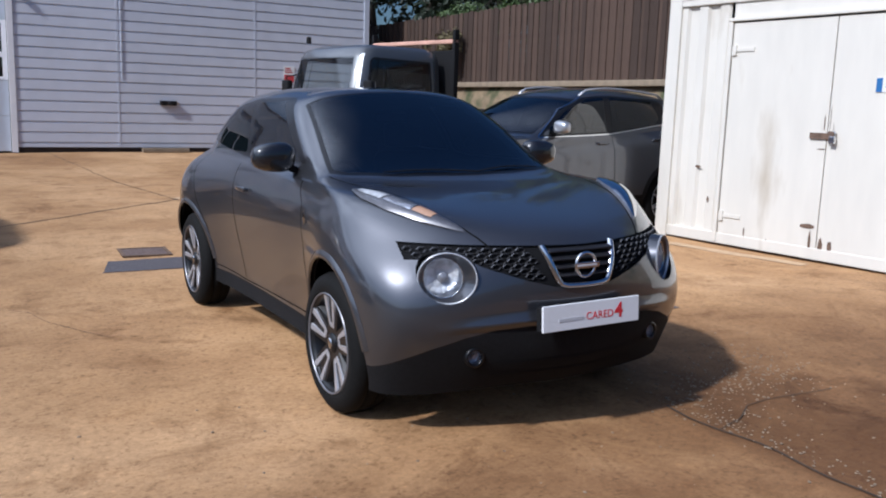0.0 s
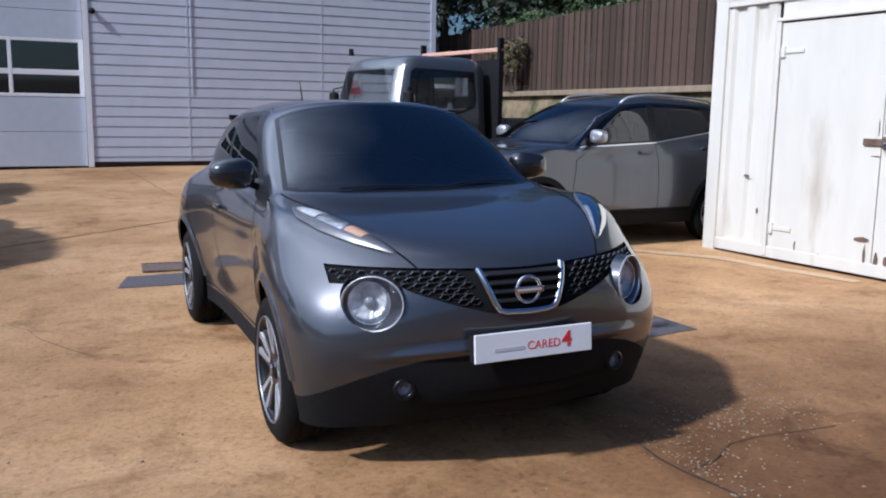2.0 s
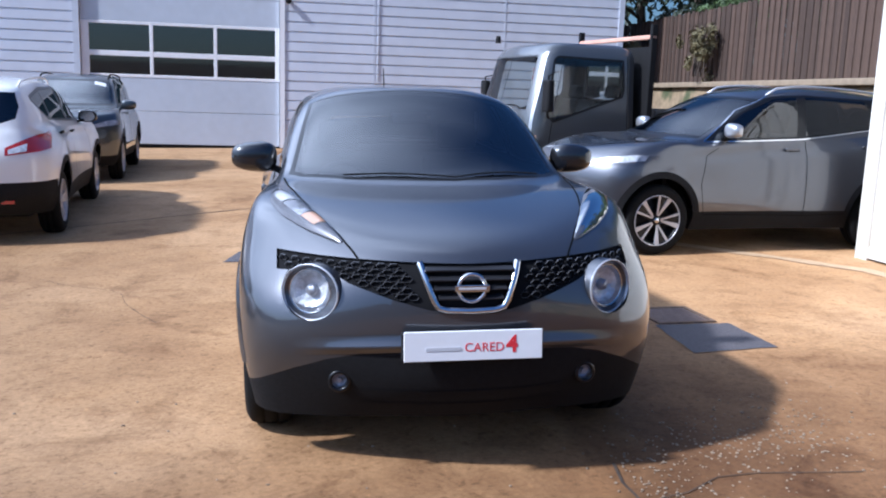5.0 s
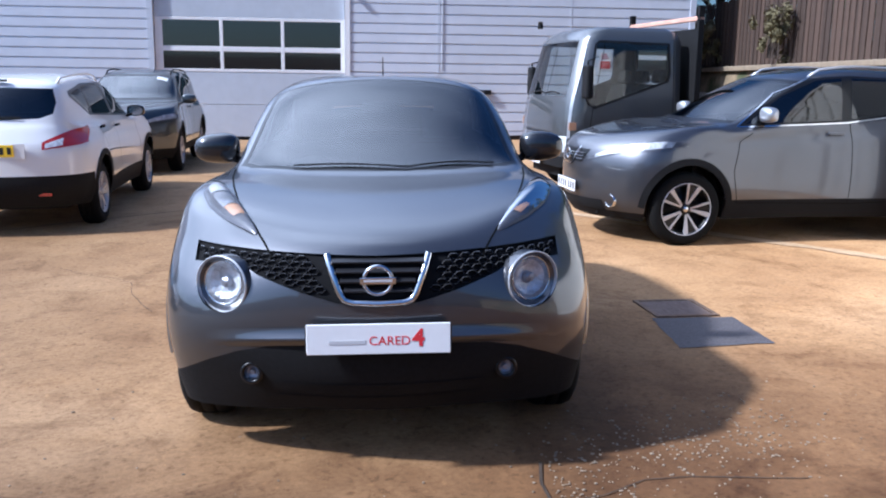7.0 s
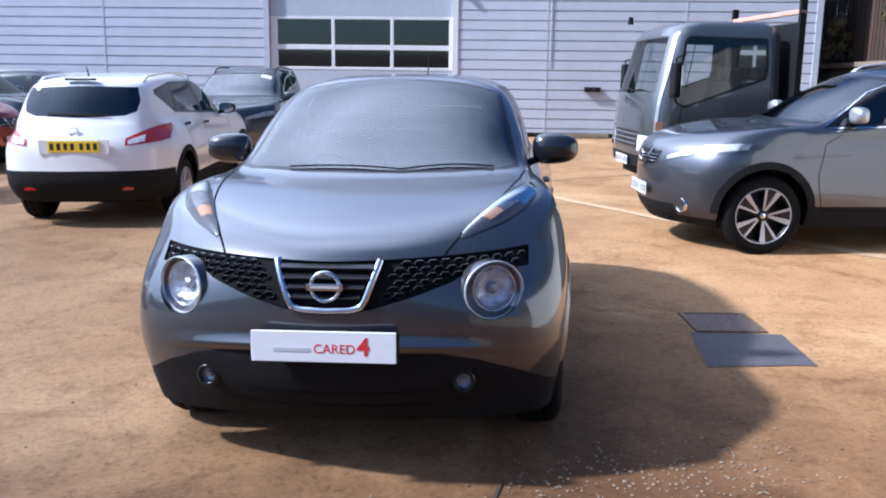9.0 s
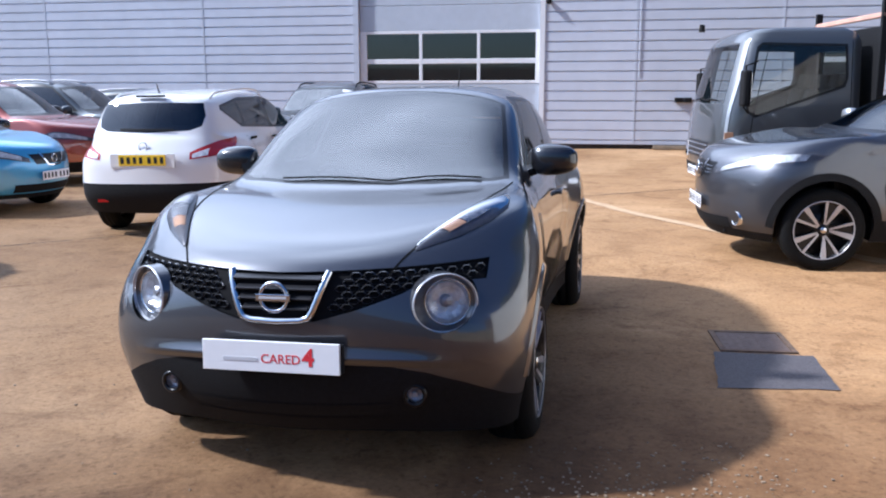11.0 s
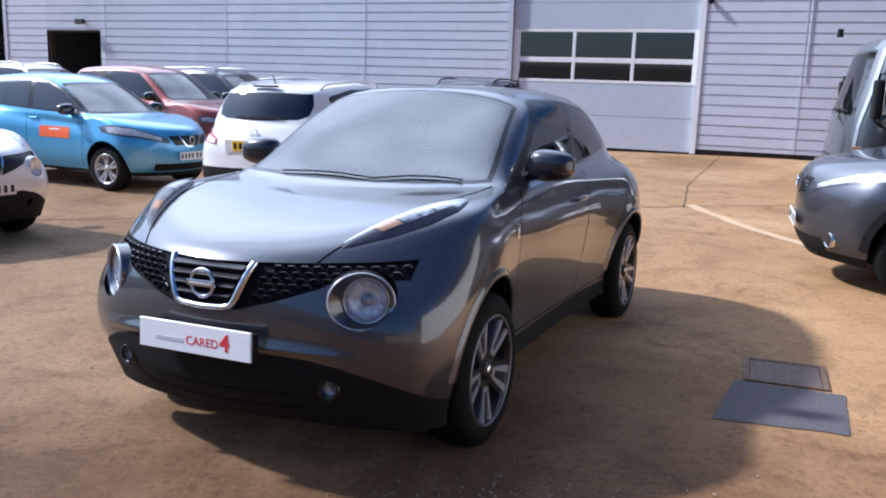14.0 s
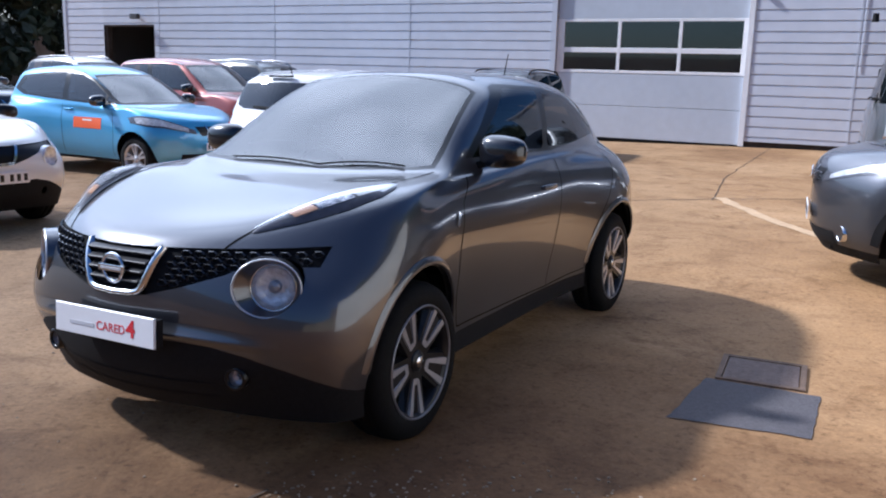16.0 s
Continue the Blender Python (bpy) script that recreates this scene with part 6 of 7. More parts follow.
def front_face(car, skin, p, hf, grille_w=0.36, badge_z=None, plate_mat=PLATE_WHITE, lamp_z=None, low=True, chrome=True, lamp_h=0.115, lamp_rise=0.075, lamp_back=0.24, slats=CHROME):
    """Grille, badge, lamps, intake and plate of an ordinary car."""
    lz = lamp_z or hf - 0.19
    for s_ in (1, -1):
        gr = corner_strip(skin, s_, 0.36, 0.70, lamp_back, lambda u, v: lz + 0.005 + lamp_h * v * (0.40 + 0.60 * min(1.0, 1.6 * u) * (1.0 if u < 0.75 else (1.0 - u) * 3.2 + 0.2)) + lamp_rise * u)
        lp = part("headlamp", patch(bmesh.new(), gr, 24, 6, 0.004), SMOKED, car, "", True)
        part("reflector", patch(bmesh.new(), lambda u, v: gr(0.14 + 0.74 * u, 0.18 + 0.66 * v), 20, 5, 0.008), PEARL, lp, smooth=True)
        part("lens", patch(bmesh.new(), gr, 24, 6, 0.012), LENS, lp, smooth=True)
    b = bmesh.new()
    ribbon(b, [skin.front(x, z) for x, z in dense([(-grille_w * 0.62, lz + 0.125), (-0.12, lz - 0.025), (-0.08, lz - 0.04), (0.08, lz - 0.04), (0.12, lz - 0.025), (grille_w * 0.62, lz + 0.125)], 0.02)], 0.022, 0.012)
    part("grille_surround", b, CHROME, car)
    b = patch(bmesh.new(), lambda u, v: skin.front((u - 0.5) * 2 * grille_w * (0.8 + 0.2 * v), lz - 0.02 + 0.13 * v), 20, 6, 0.004)
    gl = part("grille", b, GLOSS_BLACK, car, smooth=True)
    for k in range(3):
        b = bmesh.new()
        ribbon(b, [skin.front(x * grille_w * 0.9, lz + 0.03 * k + 0.01) for x in [-1 + 0.1 * i for i in range(21)]], 0.007, 0.009)
        part("grille_slat", b, slats, gl)
    h = skin.front(0, lz + 0.045)
    b = bmesh.new()
    tube(b, [(0.05 * math.cos(a), h[0].y - 0.014, h[0].z + 0.05 * math.sin(a)) for a in [2 * math.pi * k / 24 for k in range(25)]], 0.007, 6)
    part("badge", b, CHROME, gl, smooth=True)
    if low:
        b = patch(bmesh.new(), lambda u, v: skin.front((u - 0.5) * 1.05, 0.30 + 0.10 * v), 20, 4, 0.005)
        part("intake", b, BLACK, car, smooth=True)
    h = skin.front(0, 0.50)
    plate(car, (0, h[0].y - 0.02, 0.50), (0, 0, 0), plate_mat, INK_BLACK)


def arch_trims(car, skin, p, width=0.06):
    for s_ in (1, -1):
        for yy in (p["fa"], p["fa"] + p["wb"]):
            rr = p["r"] + 0.085
            b = bmesh.new()
            ribbon(b, [skin.side(yy + rr * math.cos(a), p["r"] + 0.015 + rr * math.sin(a), s_) for a in [math.pi * (-0.08 + 1.16 * k / 32) for k in range(33)]], width, 0.005)
            part("arch_trim", b, BLACK, car, "black plastic arch trim", True)


def black_tail(p, z):
    """Gives a car a black rear bumper up to a height."""
    def cut(bm, zone):
        cut_poly(bm, zone, [(-1.0, -0.1), (1.0, -0.1), (1.0, z), (-1.0, z)], (0, 2), lambda c: c.y > p["fa"] + p["wb"] + 0.40, 4)
    return cut


def roof_rails(car, skin, x, y0, y1, material):
    for s_ in (1, -1):
        pts = []
        for k in range(14):
            y = y0 + (y1 - y0) * k / 13
            h = skin.top(s_ * x, y)
            if h:
                pts.append(h[0] + Vector((0, 0, 0.045 if 0 < k < 13 else 0.0)))
        part("roof_rail", tube(bmesh.new(), pts, 0.014, 6), material, car, smooth=True)


def side_sill(z):
    """Black plastic along the foot of the doors."""
    def cut(bm, zone):
        cut_poly(bm, zone, [(1.15, -0.1), (3.25, -0.1), (3.25, z), (1.15, z)], (1, 2), lambda c: c.z < z + 0.2, 4)
    return cut


# mid grey crossover parked beyond the container
GREYCAR = dict(BASE, l=4.42, w=0.90, fa=0.90, wb=2.646, r=0.350, hood_f=0.94, cowl=(1.18, 1.12, 0.72), belt=(1.03, 1.18), fender=0.05, roof_f=(2.05, 1.59, 0.61), roof_p=(2.75, 1.695), roof_r=(4.05, 1.60, 0.58),
               glass_r=(4.28, 1.24, 0.62), bulge=0.01, doors_at=((0, 2.56), (2.56, 9)),
               side_cut=([(1.40, 1.112), (2.55, 1.162), (3.60, 1.285), (3.76, 1.37), (3.58, 1.575), (2.65, 1.605), (2.25, 1.58), (1.85, 1.42)],
                         ([(1.50, 1.142), (2.49, 1.185), (2.55, 1.58), (2.28, 1.555), (1.90, 1.405)], [(2.60, 1.192), (3.42, 1.285), (3.54, 1.35), (3.42, 1.555), (2.66, 1.582)])))
qcar, qskin, qb, qz = car_common("car", "mid grey family crossover with black arch trim and bright alloys", GREYCAR, on_ground(1.94, 5.60, -84), MID_GREY_PAINT, "blade", 0.245, nu=8, nv=6, sill=0.30, front_cut=side_sill(0.43))
front_face(qcar, qskin, GREYCAR, 0.95, lamp_rise=0.17, lamp_back=0.42, lamp_h=0.10)
door_mirror(qcar, qskin, 1.66, 1.235, SILVER_PAINT, 0.9, 0.90)
handle(qcar, qskin, 2.42, 1.05, MID_GREY_PAINT)
handle(qcar, qskin, 3.32, 1.09, MID_GREY_PAINT)
seam_side(qcar, qskin, [[(1.42, 0.40), (1.36, 0.7), (1.42, 0.98), (1.55, 1.06)], [(2.60, 0.38), (2.60, 0.7), (2.58, 1.16)], [(1.42, 0.40), (2.62, 0.38), (3.10, 0.40), (3.2, 0.62), (3.42, 0.82), (3.46, 1.08)]])
roof_rails(qcar, qskin, 0.53, 2.25, 3.75, ALLOY)
for s_ in (1, -1):
    h = qskin.front(s_ * 0.60, 0.40)
    m = Matrix.Translation(h[0]) @ Vector((s_ * 0.35, -1, 0)).to_track_quat("X", "Z").to_matrix().to_4x4()
    b = bmesh.new()
    lathe(b, [(0.062, -0.03), (0.062, 0.010), (0.058, 0.012), (0.055, 0.004)], 28)
    b.transform(m)
    fg = part("fog_lamp", b, CHROME, qcar, "fog lamp in a chrome ring", smooth=True)
    b = bmesh.new()
    lathe(b, [(0.056, 0.005), (0.03, -0.01), (0.0, -0.012)], 24)
    b.transform(m)
    part("lens", b, GLOSS_BLACK, fg, smooth=True)
    for yy in (GREYCAR["fa"], GREYCAR["fa"] + GREYCAR["wb"]):
        b = bmesh.new()
        ribbon(b, [qskin.side(yy + 0.435 * math.cos(a), 0.363 + 0.435 * math.sin(a), s_) for a in [math.pi * k / 30 for k in range(31)]], 0.065, 0.006)
        part("arch_trim", b, BLACK, qcar, "black plastic arch trim", True)
    b = bmesh.new()
    ribbon(b, [qskin.side(y, z, s_) for y, z in dense([(2.25, 1.586), (1.85, 1.426), (1.40, 1.112), (2.55, 1.158), (3.60, 1.280), (3.74, 1.35)], 0.04)], 0.016, 0.005)
    part("window_strip", b, CHROME, qcar)
qb.free()

# white seven-seat crossover, tail towards the yard
TALLCAR = dict(BASE, l=4.53, w=0.89, fa=0.87, wb=2.765, r=0.338, hood_f=0.92, cowl=(1.2, 1.06, 0.70), belt=(0.98, 1.06), roof_f=(1.98, 1.50, 0.60), roof_p=(2.7, 1.60), roof_r=(4.15, 1.53, 0.57), glass_r=(4.38, 1.11, 0.66), tail=0.0, doors_at=((0, 2.48), (2.48, 3.34), (3.34, 9)),
               side_cut=([(1.30, 1.062), (2.50, 1.105), (3.45, 1.150), (3.86, 1.355), (3.82, 1.405), (3.20, 1.485), (2.20, 1.49), (1.92, 1.42)],
                         ([(1.42, 1.092), (2.42, 1.128), (2.47, 1.46), (2.18, 1.46), (1.95, 1.395)], [(2.53, 1.132), (3.28, 1.162), (3.30, 1.18), (3.30, 1.445), (2.58, 1.462)], [(3.37, 1.185), (3.46, 1.19), (3.80, 1.355), (3.74, 1.385), (3.37, 1.432)])),
               rear_cut=[(0.0, 1.130), (0.46, 1.148), (0.575, 1.19), (0.595, 1.30), (0.555, 1.435), (0.0, 1.452)])
wcar, wskin, wb_, wz = car_common("car", "white seven-seat crossover with black lower bumper and yellow rear plate", TALLCAR, on_ground(-4.06, 10.05, 184.5), WHITE_PAINT, "silver", 0.215, nu=7, nv=6, sill=0.46, front_cut=black_tail(TALLCAR, 0.60))
arch_trims(wcar, wskin, TALLCAR)
for s_ in (1, -1):
    gr = corner_strip(wskin, s_, 0.50, 0.76, 0.20, lambda u, v: 0.85 + 0.05 * u + 0.16 * v * (0.45 + 0.55 * min(1.0, 1.8 * u)), rear=True)
    tl = part("tail_lamp", patch(bmesh.new(), gr, 24, 8, 0.006), RED_LENS, wcar, "red and clear tail lamp", True)
    part("reverse_lamp", patch(bmesh.new(), lambda u, v: gr(0.06 + 0.34 * u, 0.12 + 0.5 * v), 10, 5, 0.012), REFLECTOR, tl, smooth=True)
h = wskin.rear(0, 0.86)
plate(wcar, (0, h[0].y + 0.012, 0.85), (0, 0, 180), PLATE_YELLOW, INK_BLACK)
part("number_plate_recess", boxm(-0.36, 0.36, h[0].y - 0.01, h[0].y + 0.006, 0.77, 0.92, 0.005), WHITE_PAINT, wcar)
h = wskin.rear(0, 0.99)
b = bmesh.new()
tube(b, [(0.045 * math.cos(a), h[0].y + 0.012, 0.99 + 0.045 * math.sin(a)) for a in [2 * math.pi * k / 24 for k in range(25)]], 0.006, 6)
part("badge", b, CHROME, wcar, smooth=True)
b = bmesh.new()
ribbon(b, [wskin.rear(x, 1.16 + 0.02 * x) for x in [-0.30 + 0.05 * i for i in range(13)]], 0.022, 0.014)
part("rear_wiper", b, BLACK, wcar)
part("high_brake_lamp", boxm(-0.16, 0.16, TALLCAR["roof_r"][0] + 0.0, TALLCAR["roof_r"][0] + 0.045, 1.505, 1.528, 0.006), BLACK, wcar)
hr = wskin.top(0, 3.95)[0]
part("aerial", tube(bmesh.new(), [hr, hr + Vector((0, 0.05, 0.10))], [0.010, 0.004], 6), BLACK, wcar)
for s_ in (1, -1):
    h = wskin.rear(s_ * 0.5, 0.42)
    part("reflector", boxm(s_ * 0.5 - 0.06, s_ * 0.5 + 0.06, h[0].y - 0.005, h[0].y + 0.008, 0.40, 0.43), RED_LENS, wcar)
door_mirror(wcar, wskin, 1.66, 1.13, MIRROR_BLACK, 0.89, 0.9)
handle(wcar, wskin, 2.45, 0.99, BLACK)
handle(wcar, wskin, 3.35, 1.01, BLACK)
seam_side(wcar, wskin, [[(1.38, 0.48), (1.34, 0.7), (1.40, 0.98)], [(2.55, 0.48), (2.57, 0.7), (2.58, 1.04)], [(3.2, 0.60), (3.40, 0.82), (3.50, 1.06)]])
roof_rails(wcar, wskin, 0.55, 2.2, 3.9, WHITE_PAINT)
front_face(wcar, wskin, TALLCAR, 0.92)
wb_.free()

# dark sport utility, nose towards the yard
DARKCAR = dict(BASE, l=4.63, w=0.89, fa=0.93, wb=2.63, r=0.355, zb=0.25, hood_f=1.00, cowl=(1.30, 1.14, 0.70), belt=(1.05, 1.12), roof_f=(2.0, 1.62, 0.60), roof_p=(2.7, 1.70), roof_r=(4.25, 1.64, 0.60), glass_r=(4.45, 1.16, 0.66), side_end=9.7)
xcar, xskin, xb, xz = car_common("car", "dark slate sport utility with roof rails", DARKCAR, on_ground(-4.03, 10.9, 4), DARK_PAINT, "silver", 0.225, sill=0.42)
arch_trims(xcar, xskin, DARKCAR)
front_face(xcar, xskin, DARKCAR, 1.00)
door_mirror(xcar, xskin, 1.72, 1.18, DARK_PAINT, 0.89)
handle(xcar, xskin, 2.5, 1.02, DARK_PAINT)
seam_side(xcar, xskin, [[(1.45, 0.45), (1.42, 0.8), (1.48, 1.04)], [(2.62, 0.45), (2.64, 1.08)]])
roof_rails(xcar, xskin, 0.55, 2.15, 4.1, BLACK)
part("windscreen_notice", patch(bmesh.new(), lambda u, v: xskin.top(0.36 + 0.18 * u, 1.86 + 0.09 * v), 4, 3, 0.004), SIGN_WHITE, xcar, "pale paper notice behind the glass")
xb.free()

# sky blue hatchback
BLUECAR = dict(BASE, l=4.10, w=0.85, fa=0.83, wb=2.60, r=0.315, hood_f=0.84, cowl=(1.05, 1.02, 0.68), belt=(0.95, 1.06), roof_f=(1.85, 1.49, 0.57), roof_p=(2.5, 1.60), roof_r=(3.72, 1.52, 0.54), glass_r=(3.95, 1.10, 0.62), doors_at=((0, 2.36), (2.36, 9)),
               side_cut=([(1.24, 1.058), (1.46, 1.035), (2.40, 1.075), (3.40, 1.13), (3.66, 1.22), (3.50, 1.42), (2.60, 1.50), (2.10, 1.485), (1.82, 1.385)],
                         ([(1.31, 1.075), (1.49, 1.068), (1.49, 1.165)], [(1.53, 1.068), (2.30, 1.100), (2.36, 1.465), (2.12, 1.460), (1.83, 1.355), (1.53, 1.185)], [(2.42, 1.105), (3.28, 1.15), (3.50, 1.23), (3.38, 1.40), (2.60, 1.47), (2.46, 1.47)])))
ncar, nskin, nb, nz_ = car_common("car", "sky blue hatchback with an orange door sticker", BLUECAR, on_ground(-6.05, 7.4, 88), BLUE_PAINT, "silver", 0.205, sill=0.28)
front_face(ncar, nskin, BLUECAR, 0.86, lamp_h=0.14, lamp_rise=0.14, lamp_back=0.42, slats=SLAT_DARK)
door_mirror(ncar, nskin, 1.50, 1.10, MIRROR_BLACK, 0.85)
handle(ncar, nskin, 2.25, 0.95, BLUE_PAINT)
seam_side(ncar, nskin, [[(1.28, 0.32), (1.24, 0.7), (1.30, 0.95)], [(2.36, 0.32), (2.40, 1.02)]])
for s_ in (1, -1):
    part("door_sticker", patch(bmesh.new(), lambda u, v: nskin.side(1.52 + 0.60 * u, 0.695 + 0.155 * v, s_), 8, 3, 0.004), ORANGE, ncar, "orange vinyl door sticker")
    part("text_bar", patch(bmesh.new(), lambda u, v: nskin.side(1.72 + 0.20 * u, 0.80 + 0.022 * v, s_), 6, 2, 0.006), SIGN_WHITE, ncar)
nb.free()

# red crossover beside it
RED = dict(BASE, l=4.33, w=0.89, fa=0.87, wb=2.63, r=0.338, hood_f=0.92, cowl=(1.2, 1.12, 0.70), belt=(1.03, 1.12), roof_f=(1.98, 1.66, 0.60), roof_p=(2.6, 1.77), roof_r=(3.90, 1.70, 0.57), glass_r=(4.15, 1.18, 0.64), side_end=9.4)
rcar, rskin, rb, rz_ = car_common("car", "brick red crossover with bright window strips", RED, on_ground(-7.32, 10.72, 88), RED_PAINT, "silver", 0.215, sill=0.40)
arch_trims(rcar, rskin, RED)
front_face(rcar, rskin, RED, 0.92)
door_mirror(rcar, rskin, 1.70, 1.21, MIRROR_BLACK, 0.89)
for s_ in (1, -1):
    b = bmesh.new()
    cc = shell_grid(RED, 6, 5)
    pts = [Vector((cc[u, 45, 0] * s_, cc[u, 45, 1], cc[u, 45, 2] + 0.004)) for u in range(19, 54)]
    tube(b, pts, 0.010, 6)
    part("window_strip", b, CHROME, rcar)
rb.free()

# white small crossover at the row's near end
WHITECAR = dict(MAIN)
jcar, jskin, jb, jz = car_common("car", "white small crossover with a dark grille and lower bumper", WHITECAR, on_ground(-4.83, 3.08, 84), WHITE_PAINT, "twin", 0.222, nu=7, nv=6, sill=0.36, front_cut=main_front, warp=main_warp)
part("grille", inset_copy(jb, jz, (6,), 0.012), GLOSS_BLACK, jcar)
for s_ in (1, -1):
    b = bmesh.new()
    ribbon(b, [jskin.front(s_ * x, z) for x, z in dense([(0.19, 0.86), (0.15, 0.74), (0.125, 0.69), (0.0, 0.685)], 0.02)], 0.028, 0.010)
    part("grille_surround", b, CHROME, jcar)
    h = jskin.front(s_ * 0.58, 0.72)
    m = Matrix.Translation(h[0]) @ Vector((s_ * 0.5, -1, 0)).to_track_quat("X", "Z").to_matrix().to_4x4()
    b = bmesh.new()
    lathe(b, [(0.112, -0.05), (0.112, 0.010), (0.100, 0.016), (0.09, -0.02), (0.0, -0.05)], 36)
    b.transform(m)
    part("headlamp", b, REFLECTOR, jcar, smooth=True)
    part("wing_lamp", patch(bmesh.new(), lambda u, v: jskin.top(s_ * (0.60 + 0.12 * u + (v - 0.5) * 0.09 * math.sin(math.pi * min(max(u, 0.05), 0.95))), 0.36 + 0.5 * u), 20, 4, 0.006), REFLECTOR, jcar, smooth=True)
h = jskin.front(0, 0.56)
plate(jcar, (0, h[0].y - 0.02, 0.56), (0, 0, 0), PLATE_WHITE, INK_BLACK)
door_mirror(jcar, jskin, 1.47, 1.10, GLOSS_BLACK, 0.875)
jb.free()

# further cars of the row
for (x, y, deg, col, lab, ps) in ((-7.7, 13.4, 88, DARK_PAINT, "dark slate crossover in the parked row", RED), (-7.4, 16.2, 88, DARK_PAINT, "dark hatchback in the parked row", BLUECAR), (-17.3, 16.4, -92, WHITE_PAINT, "white tall estate by the workshop wall", RED),
                                  (-12.6, 12.7, 88, WHITE_PAINT, "white crossover with roof rails in the parked row", RED), (-13.2, 9.4, 88, DARK_PAINT, "dark estate in the parked row", RED)):
    fcar, fskin, fb_, fz = car_common("car", lab, ps, on_ground(x, y, deg), col, "silver", 0.205, nu=4, nv=4, sill=0.36)
    front_face(fcar, fskin, ps, ps["hood_f"])
    door_mirror(fcar, fskin, ps["cowl"][0] + 0.46, ps["cowl"][1] + 0.07, col, 0.89)
    roof_rails(fcar, fskin, 0.52, 2.2, 3.6, ALLOY)
    fb_.free()

# ---- flatbed truck ----
truck = thing("flatbed_truck", "dark grey cab-over flatbed truck with an amber-barred headboard", "truck", on_ground(2.19, 8.64, -82.3))
TW = 0.95


def cab_shell():
    """Cab as a loft of rounded plan sections from sill to roof."""
    b = bmesh.new()
    levels = ((0.42, 0.02, TW - 0.02), (0.62, 0.0, TW), (1.00, 0.02, TW), (1.20, 0.04, TW - 0.005), (1.30, 0.06, TW - 0.015), (2.02, 0.24, TW - 0.09), (2.12, 0.31, TW - 0.13), (2.18, 0.45, TW - 0.22), (2.20, 0.65, TW - 0.45))
    rows = []
    for z, y0, w in levels:
        y1 = 1.62 - (0.0 if z < 2.1 else (z - 2.1) * 2.0)
        pts = [(0.0, y0), (w * 0.5, y0 + 0.01), (w * 0.84, y0 + 0.05), (w * 0.96, y0 + 0.12), (w, y0 + 0.24), (w, y0 + 0.30), (w, (y0 + y1) / 2), (w, y1 - 0.12), (w * 0.985, y1 - 0.02), (w * 0.9, y1), (0.0, y1)]
        rows.append((z, pts))
    for s_ in (1, -1):
        vs = [[b.verts.new((s_ * x, y, z)) for x, y in pts] for z, pts in rows]
        for a, c in zip(vs, vs[1:]):
            for k in range(len(a) - 1):
                q = (a[k], a[k + 1], c[k + 1], c[k])
                b.faces.new(q if s_ > 0 else q[::-1]).smooth = True
        b.faces.new(vs[-1] if s_ > 0 else vs[-1][::-1])
    bmesh.ops.remove_doubles(b, verts=b.verts, dist=0.001)
    return b


tb = cab_shell()
tz = tb.faces.layers.int.new("zone")
tb.normal_update()
tskin = Skin(tb)
side_glass = [(0.34, 1.24), (0.44, 1.18), (1.42, 1.52), (1.45, 1.62), (1.43, 1.98), (0.50, 2.00), (0.45, 1.96)]
for s_ in (1, -1):
    cut_poly(tb, tz, side_glass, (1, 2), lambda c: c.x * s_ > TW * 0.8, 2)
cut_poly(tb, tz, [(-0.78, 1.32), (0.78, 1.32), (0.70, 2.00), (-0.70, 2.00)], (0, 2), lambda c: c.y < 0.62 and c.z > 1.1, 1)
cut_poly(tb, tz, [(-0.5, 1.45), (0.5, 1.45), (0.5, 1.95), (-0.5, 1.95)], (0, 2), lambda c: c.y > 1.4, 3)
cut_poly(tb, tz, circle(0.78, 0.36, 0.42), (1, 2), lambda c: abs(c.x) > 0.5 and c.z < 0.9, 5)
cut_poly(tb, tz, [(-0.2, 0.3), (2.0, 0.3), (2.0, 0.56), (-0.2, 0.56)], (1, 2), lambda c: c.z < 0.8 and c.y < 0.35, 4)
part("cab", take(tb, tz, (0,)), TRUCK_PAINT, truck)
part("cab_lining", inset_copy(tb, tz, (0,), 0.03), TRIM_FABRIC, truck)
part("bumper", take(tb, tz, (4,)), BLACK, truck)
part("windscreen", take(tb, tz, (1,)), CLEAR_GLASS, truck)
for s_ in (1, -1):
    sg = take(tb, tz, (2,))
    bmesh.ops.delete(sg, geom=[f for f in sg.faces if f.calc_center_median().x * s_ < 0], context="FACES")
    part("side_window", sg, CLEAR_GLASS, truck)
part("rear_window", take(tb, tz, (3,)), CLEAR_GLASS, truck)
part("cab_floor", boxm(-0.88, 0.88, 0.12, 1.55, 0.44, 0.80), TRIM_FABRIC, truck)
part("dashboard", boxm(-0.84, 0.84, 0.20, 0.52, 0.80, 1.22, 0.05), TRIM_FABRIC, truck, smooth=True)
for x in (-0.55, 0.0, 0.55):
    seat(truck, x, 1.05, 0.80)
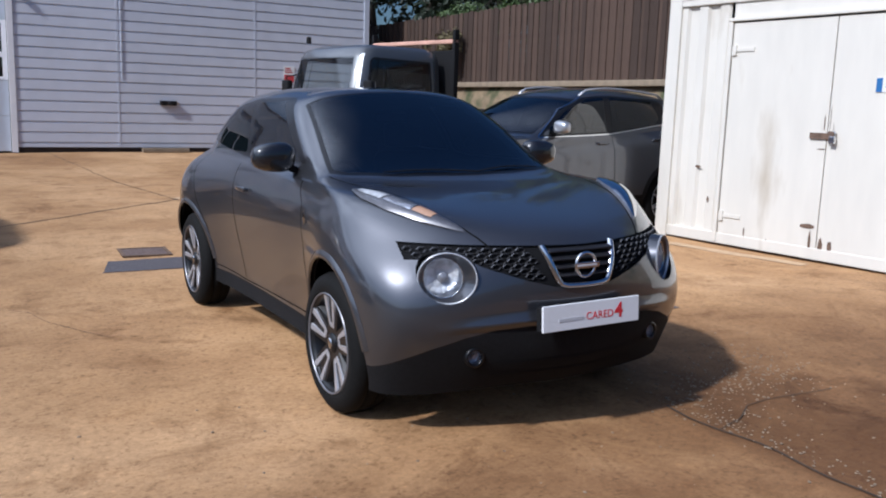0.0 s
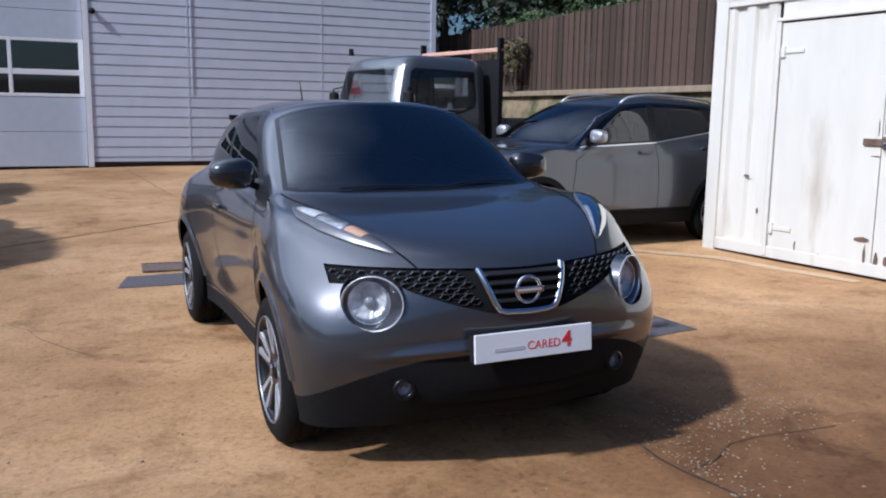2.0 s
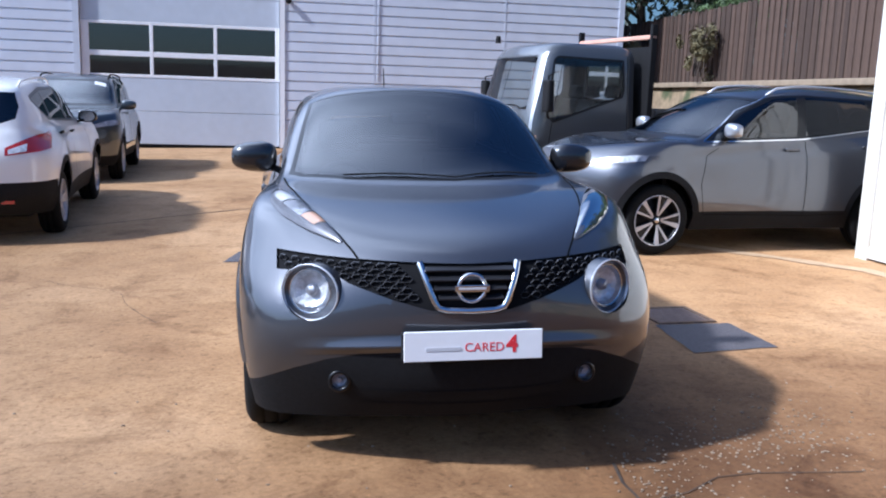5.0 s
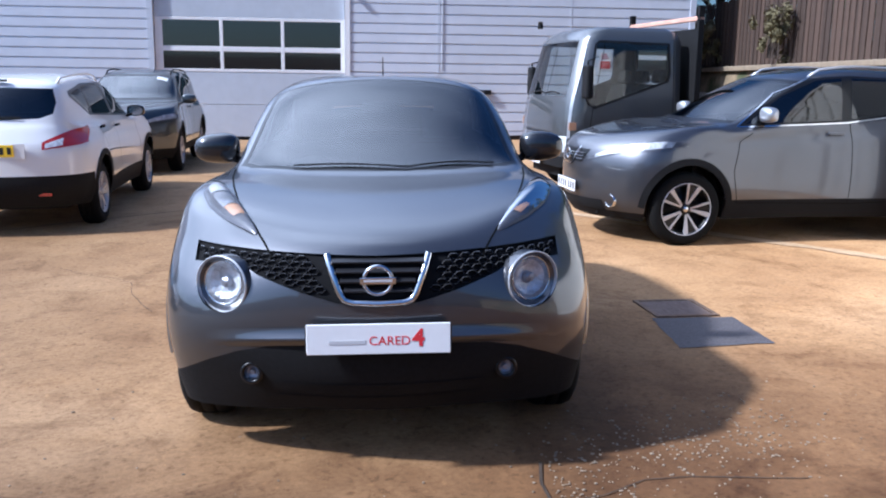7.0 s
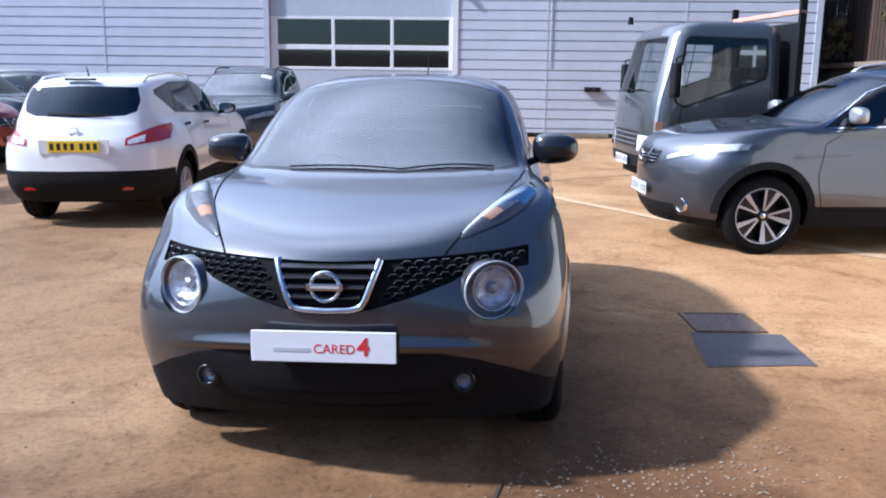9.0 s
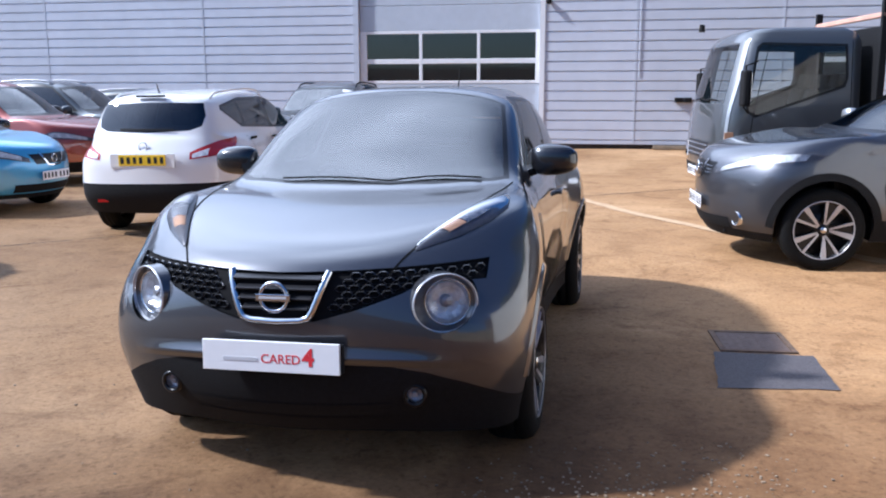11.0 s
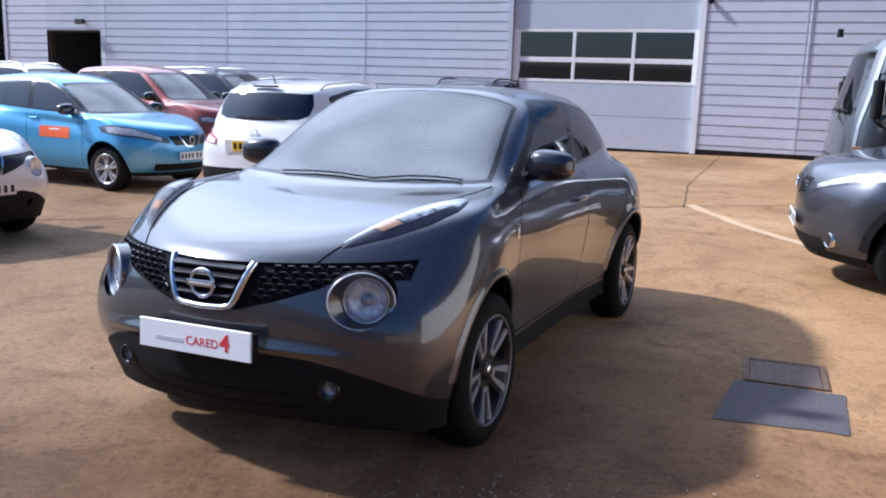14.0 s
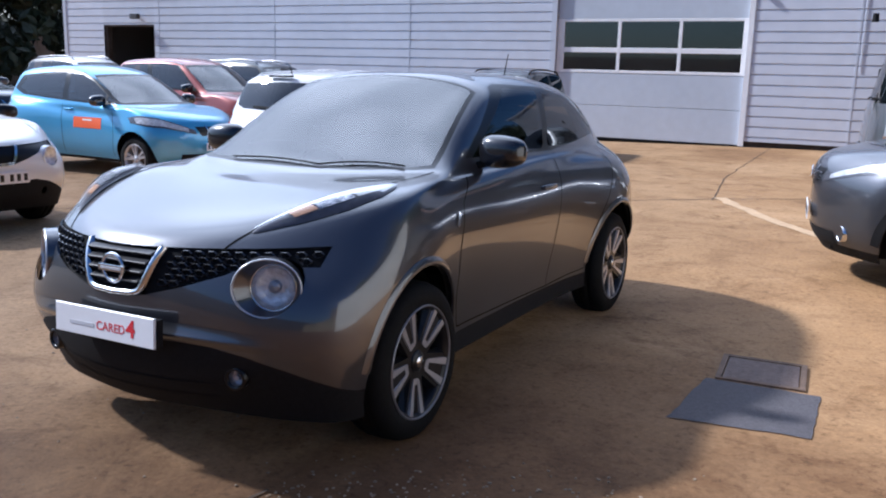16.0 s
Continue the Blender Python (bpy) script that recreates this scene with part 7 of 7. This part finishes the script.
for s_ in (1, -1):
    for ln in ([(0.36, 0.70), (0.42, 1.22), (0.58, 2.02)], [(1.50, 0.62), (1.50, 2.04)], [(1.12, 0.62), (1.50, 0.62)]):
        bb = bmesh.new()
        ribbon(bb, [tskin.side(y, z, s_) for y, z in dense(ln)], 0.009)
        part("panel_gap", bb, SEAM, truck)
    bb = bmesh.new()
    ribbon(bb, [tskin.side(y, z, s_) for y, z in dense(side_glass + side_glass[:1], 0.02)], 0.03, 0.003)
    part("window_trim", bb, GLOSS_BLACK, truck)
    bb = bmesh.new()
    ribbon(bb, [tskin.front(s_ * x, z) for x, z in dense([(0.90, 0.80), (0.89, 1.2), (0.86, 1.6), (0.80, 2.06)], 0.04)], 0.05, 0.004)
    part("pillar_trim", bb, SILVER_PAINT, truck, smooth=True)
    arm = bmesh.new()
    x0 = s_ * (TW + 0.0)
    tube(arm, [(x0, 0.36, 1.22), (x0 + s_ * 0.16, 0.26, 1.28), (x0 + s_ * 0.16, 0.26, 1.75), (x0 - s_ * 0.04, 0.44, 1.80)], 0.012, 6)
    part("mirror_bracket", arm, BLACK, truck)
    mr = part("door_mirror", boxm(x0 + s_ * 0.16 - 0.09, x0 + s_ * 0.16 + 0.09, 0.22, 0.31, 1.30, 1.70, 0.03, 3), BLACK, truck, smooth=True)
    part("mirror_glass", boxm(x0 + s_ * 0.16 - 0.075, x0 + s_ * 0.16 + 0.075, 0.311, 0.315, 1.33, 1.67), CHROME, mr)
    part("indicator", boxm(x0 - 0.008, x0 + 0.012, 0.10, 0.20, 0.90, 1.00, 0.005), AMBER, truck)
    lp = part("headlamp", patch(bmesh.new(), lambda u, v: tskin.front(s_ * (0.52 + 0.36 * u), 0.62 + 0.20 * v), 10, 5, 0.006), REFLECTOR, truck, smooth=True)
    part("lens", patch(bmesh.new(), lambda u, v: tskin.front(s_ * (0.52 + 0.36 * u), 0.62 + 0.20 * v), 10, 5, 0.014), LENS, lp, smooth=True)
tg = part("grille", patch(bmesh.new(), lambda u, v: tskin.front(-0.5 + u, 0.66 + 0.20 * v), 14, 4, 0.006), GLOSS_BLACK, truck)
for k in range(3):
    bb = bmesh.new()
    ribbon(bb, [tskin.front(x, 0.70 + 0.06 * k) for x in [-0.5 + 0.1 * i for i in range(11)]], 0.018, 0.012)
    part("grille_slat", bb, CHROME, tg)
plate(truck, (0, -0.03, 0.48), (0, 0, 0), PLATE_WHITE, INK_BLACK)
for x in (-0.35, 0.15):
    bb = bmesh.new()
    pts = [tskin.front(x + 0.45 * k / 10, 1.345 + 0.02 * math.sin(k * 0.3)) for k in range(11)]
    tube(bb, [q[0] + q[1] * 0.02 for q in pts if q], 0.010, 6)
    part("wiper", bb, BLACK, truck)
TP = dict(w=0.98, fa=0.78, wb=3.1, r=0.355)
put_wheels(truck, TP, "silver", 0.215, 0.20)
part("chassis", box(boxm(-0.45, -0.33, 1.2, 5.8, 0.50, 0.70), 0.33, 0.45, 1.2, 5.8, 0.50, 0.70), BLACK, truck)
part("underbody", boxm(-0.55, 0.55, 0.15, 2.2, 0.28, 0.50), BLACK, truck)
part("bed", boxm(-1.05, 1.05, 1.78, 5.95, 0.84, 0.94, 0.01), RUST, truck)
part("headboard", boxm(-1.04, 1.04, 1.74, 1.80, 0.84, 2.18, 0.01), BLACK, truck, "black mesh headboard")
for x in (-1.04, 1.0):
    part("headboard_post", boxm(x, x + 0.06, 1.72, 1.80, 0.84, 2.46, 0.008), BLACK, truck)
part("headboard_rail", boxm(-1.04, 1.06, 1.72, 1.80, 2.275, 2.33, 0.01), mat("amber_rail", (0.62, 0.36, 0.27), 0.45, grain=0.2, scale=4), truck, "amber and white top rail")
for s_ in (1, -1):
    part("dropside", boxm(s_ * 1.03 - 0.02, s_ * 1.03 + 0.02, 1.86, 5.92, 0.96, 1.36, 0.006), TRUCK_PAINT, truck)
part("beacon", lathe(bmesh.new(), [(0.0, 2.27), (0.03, 2.27), (0.035, 2.20), (0.04, 2.18)], 16, "Z"), BLACK, truck)
tb.free()
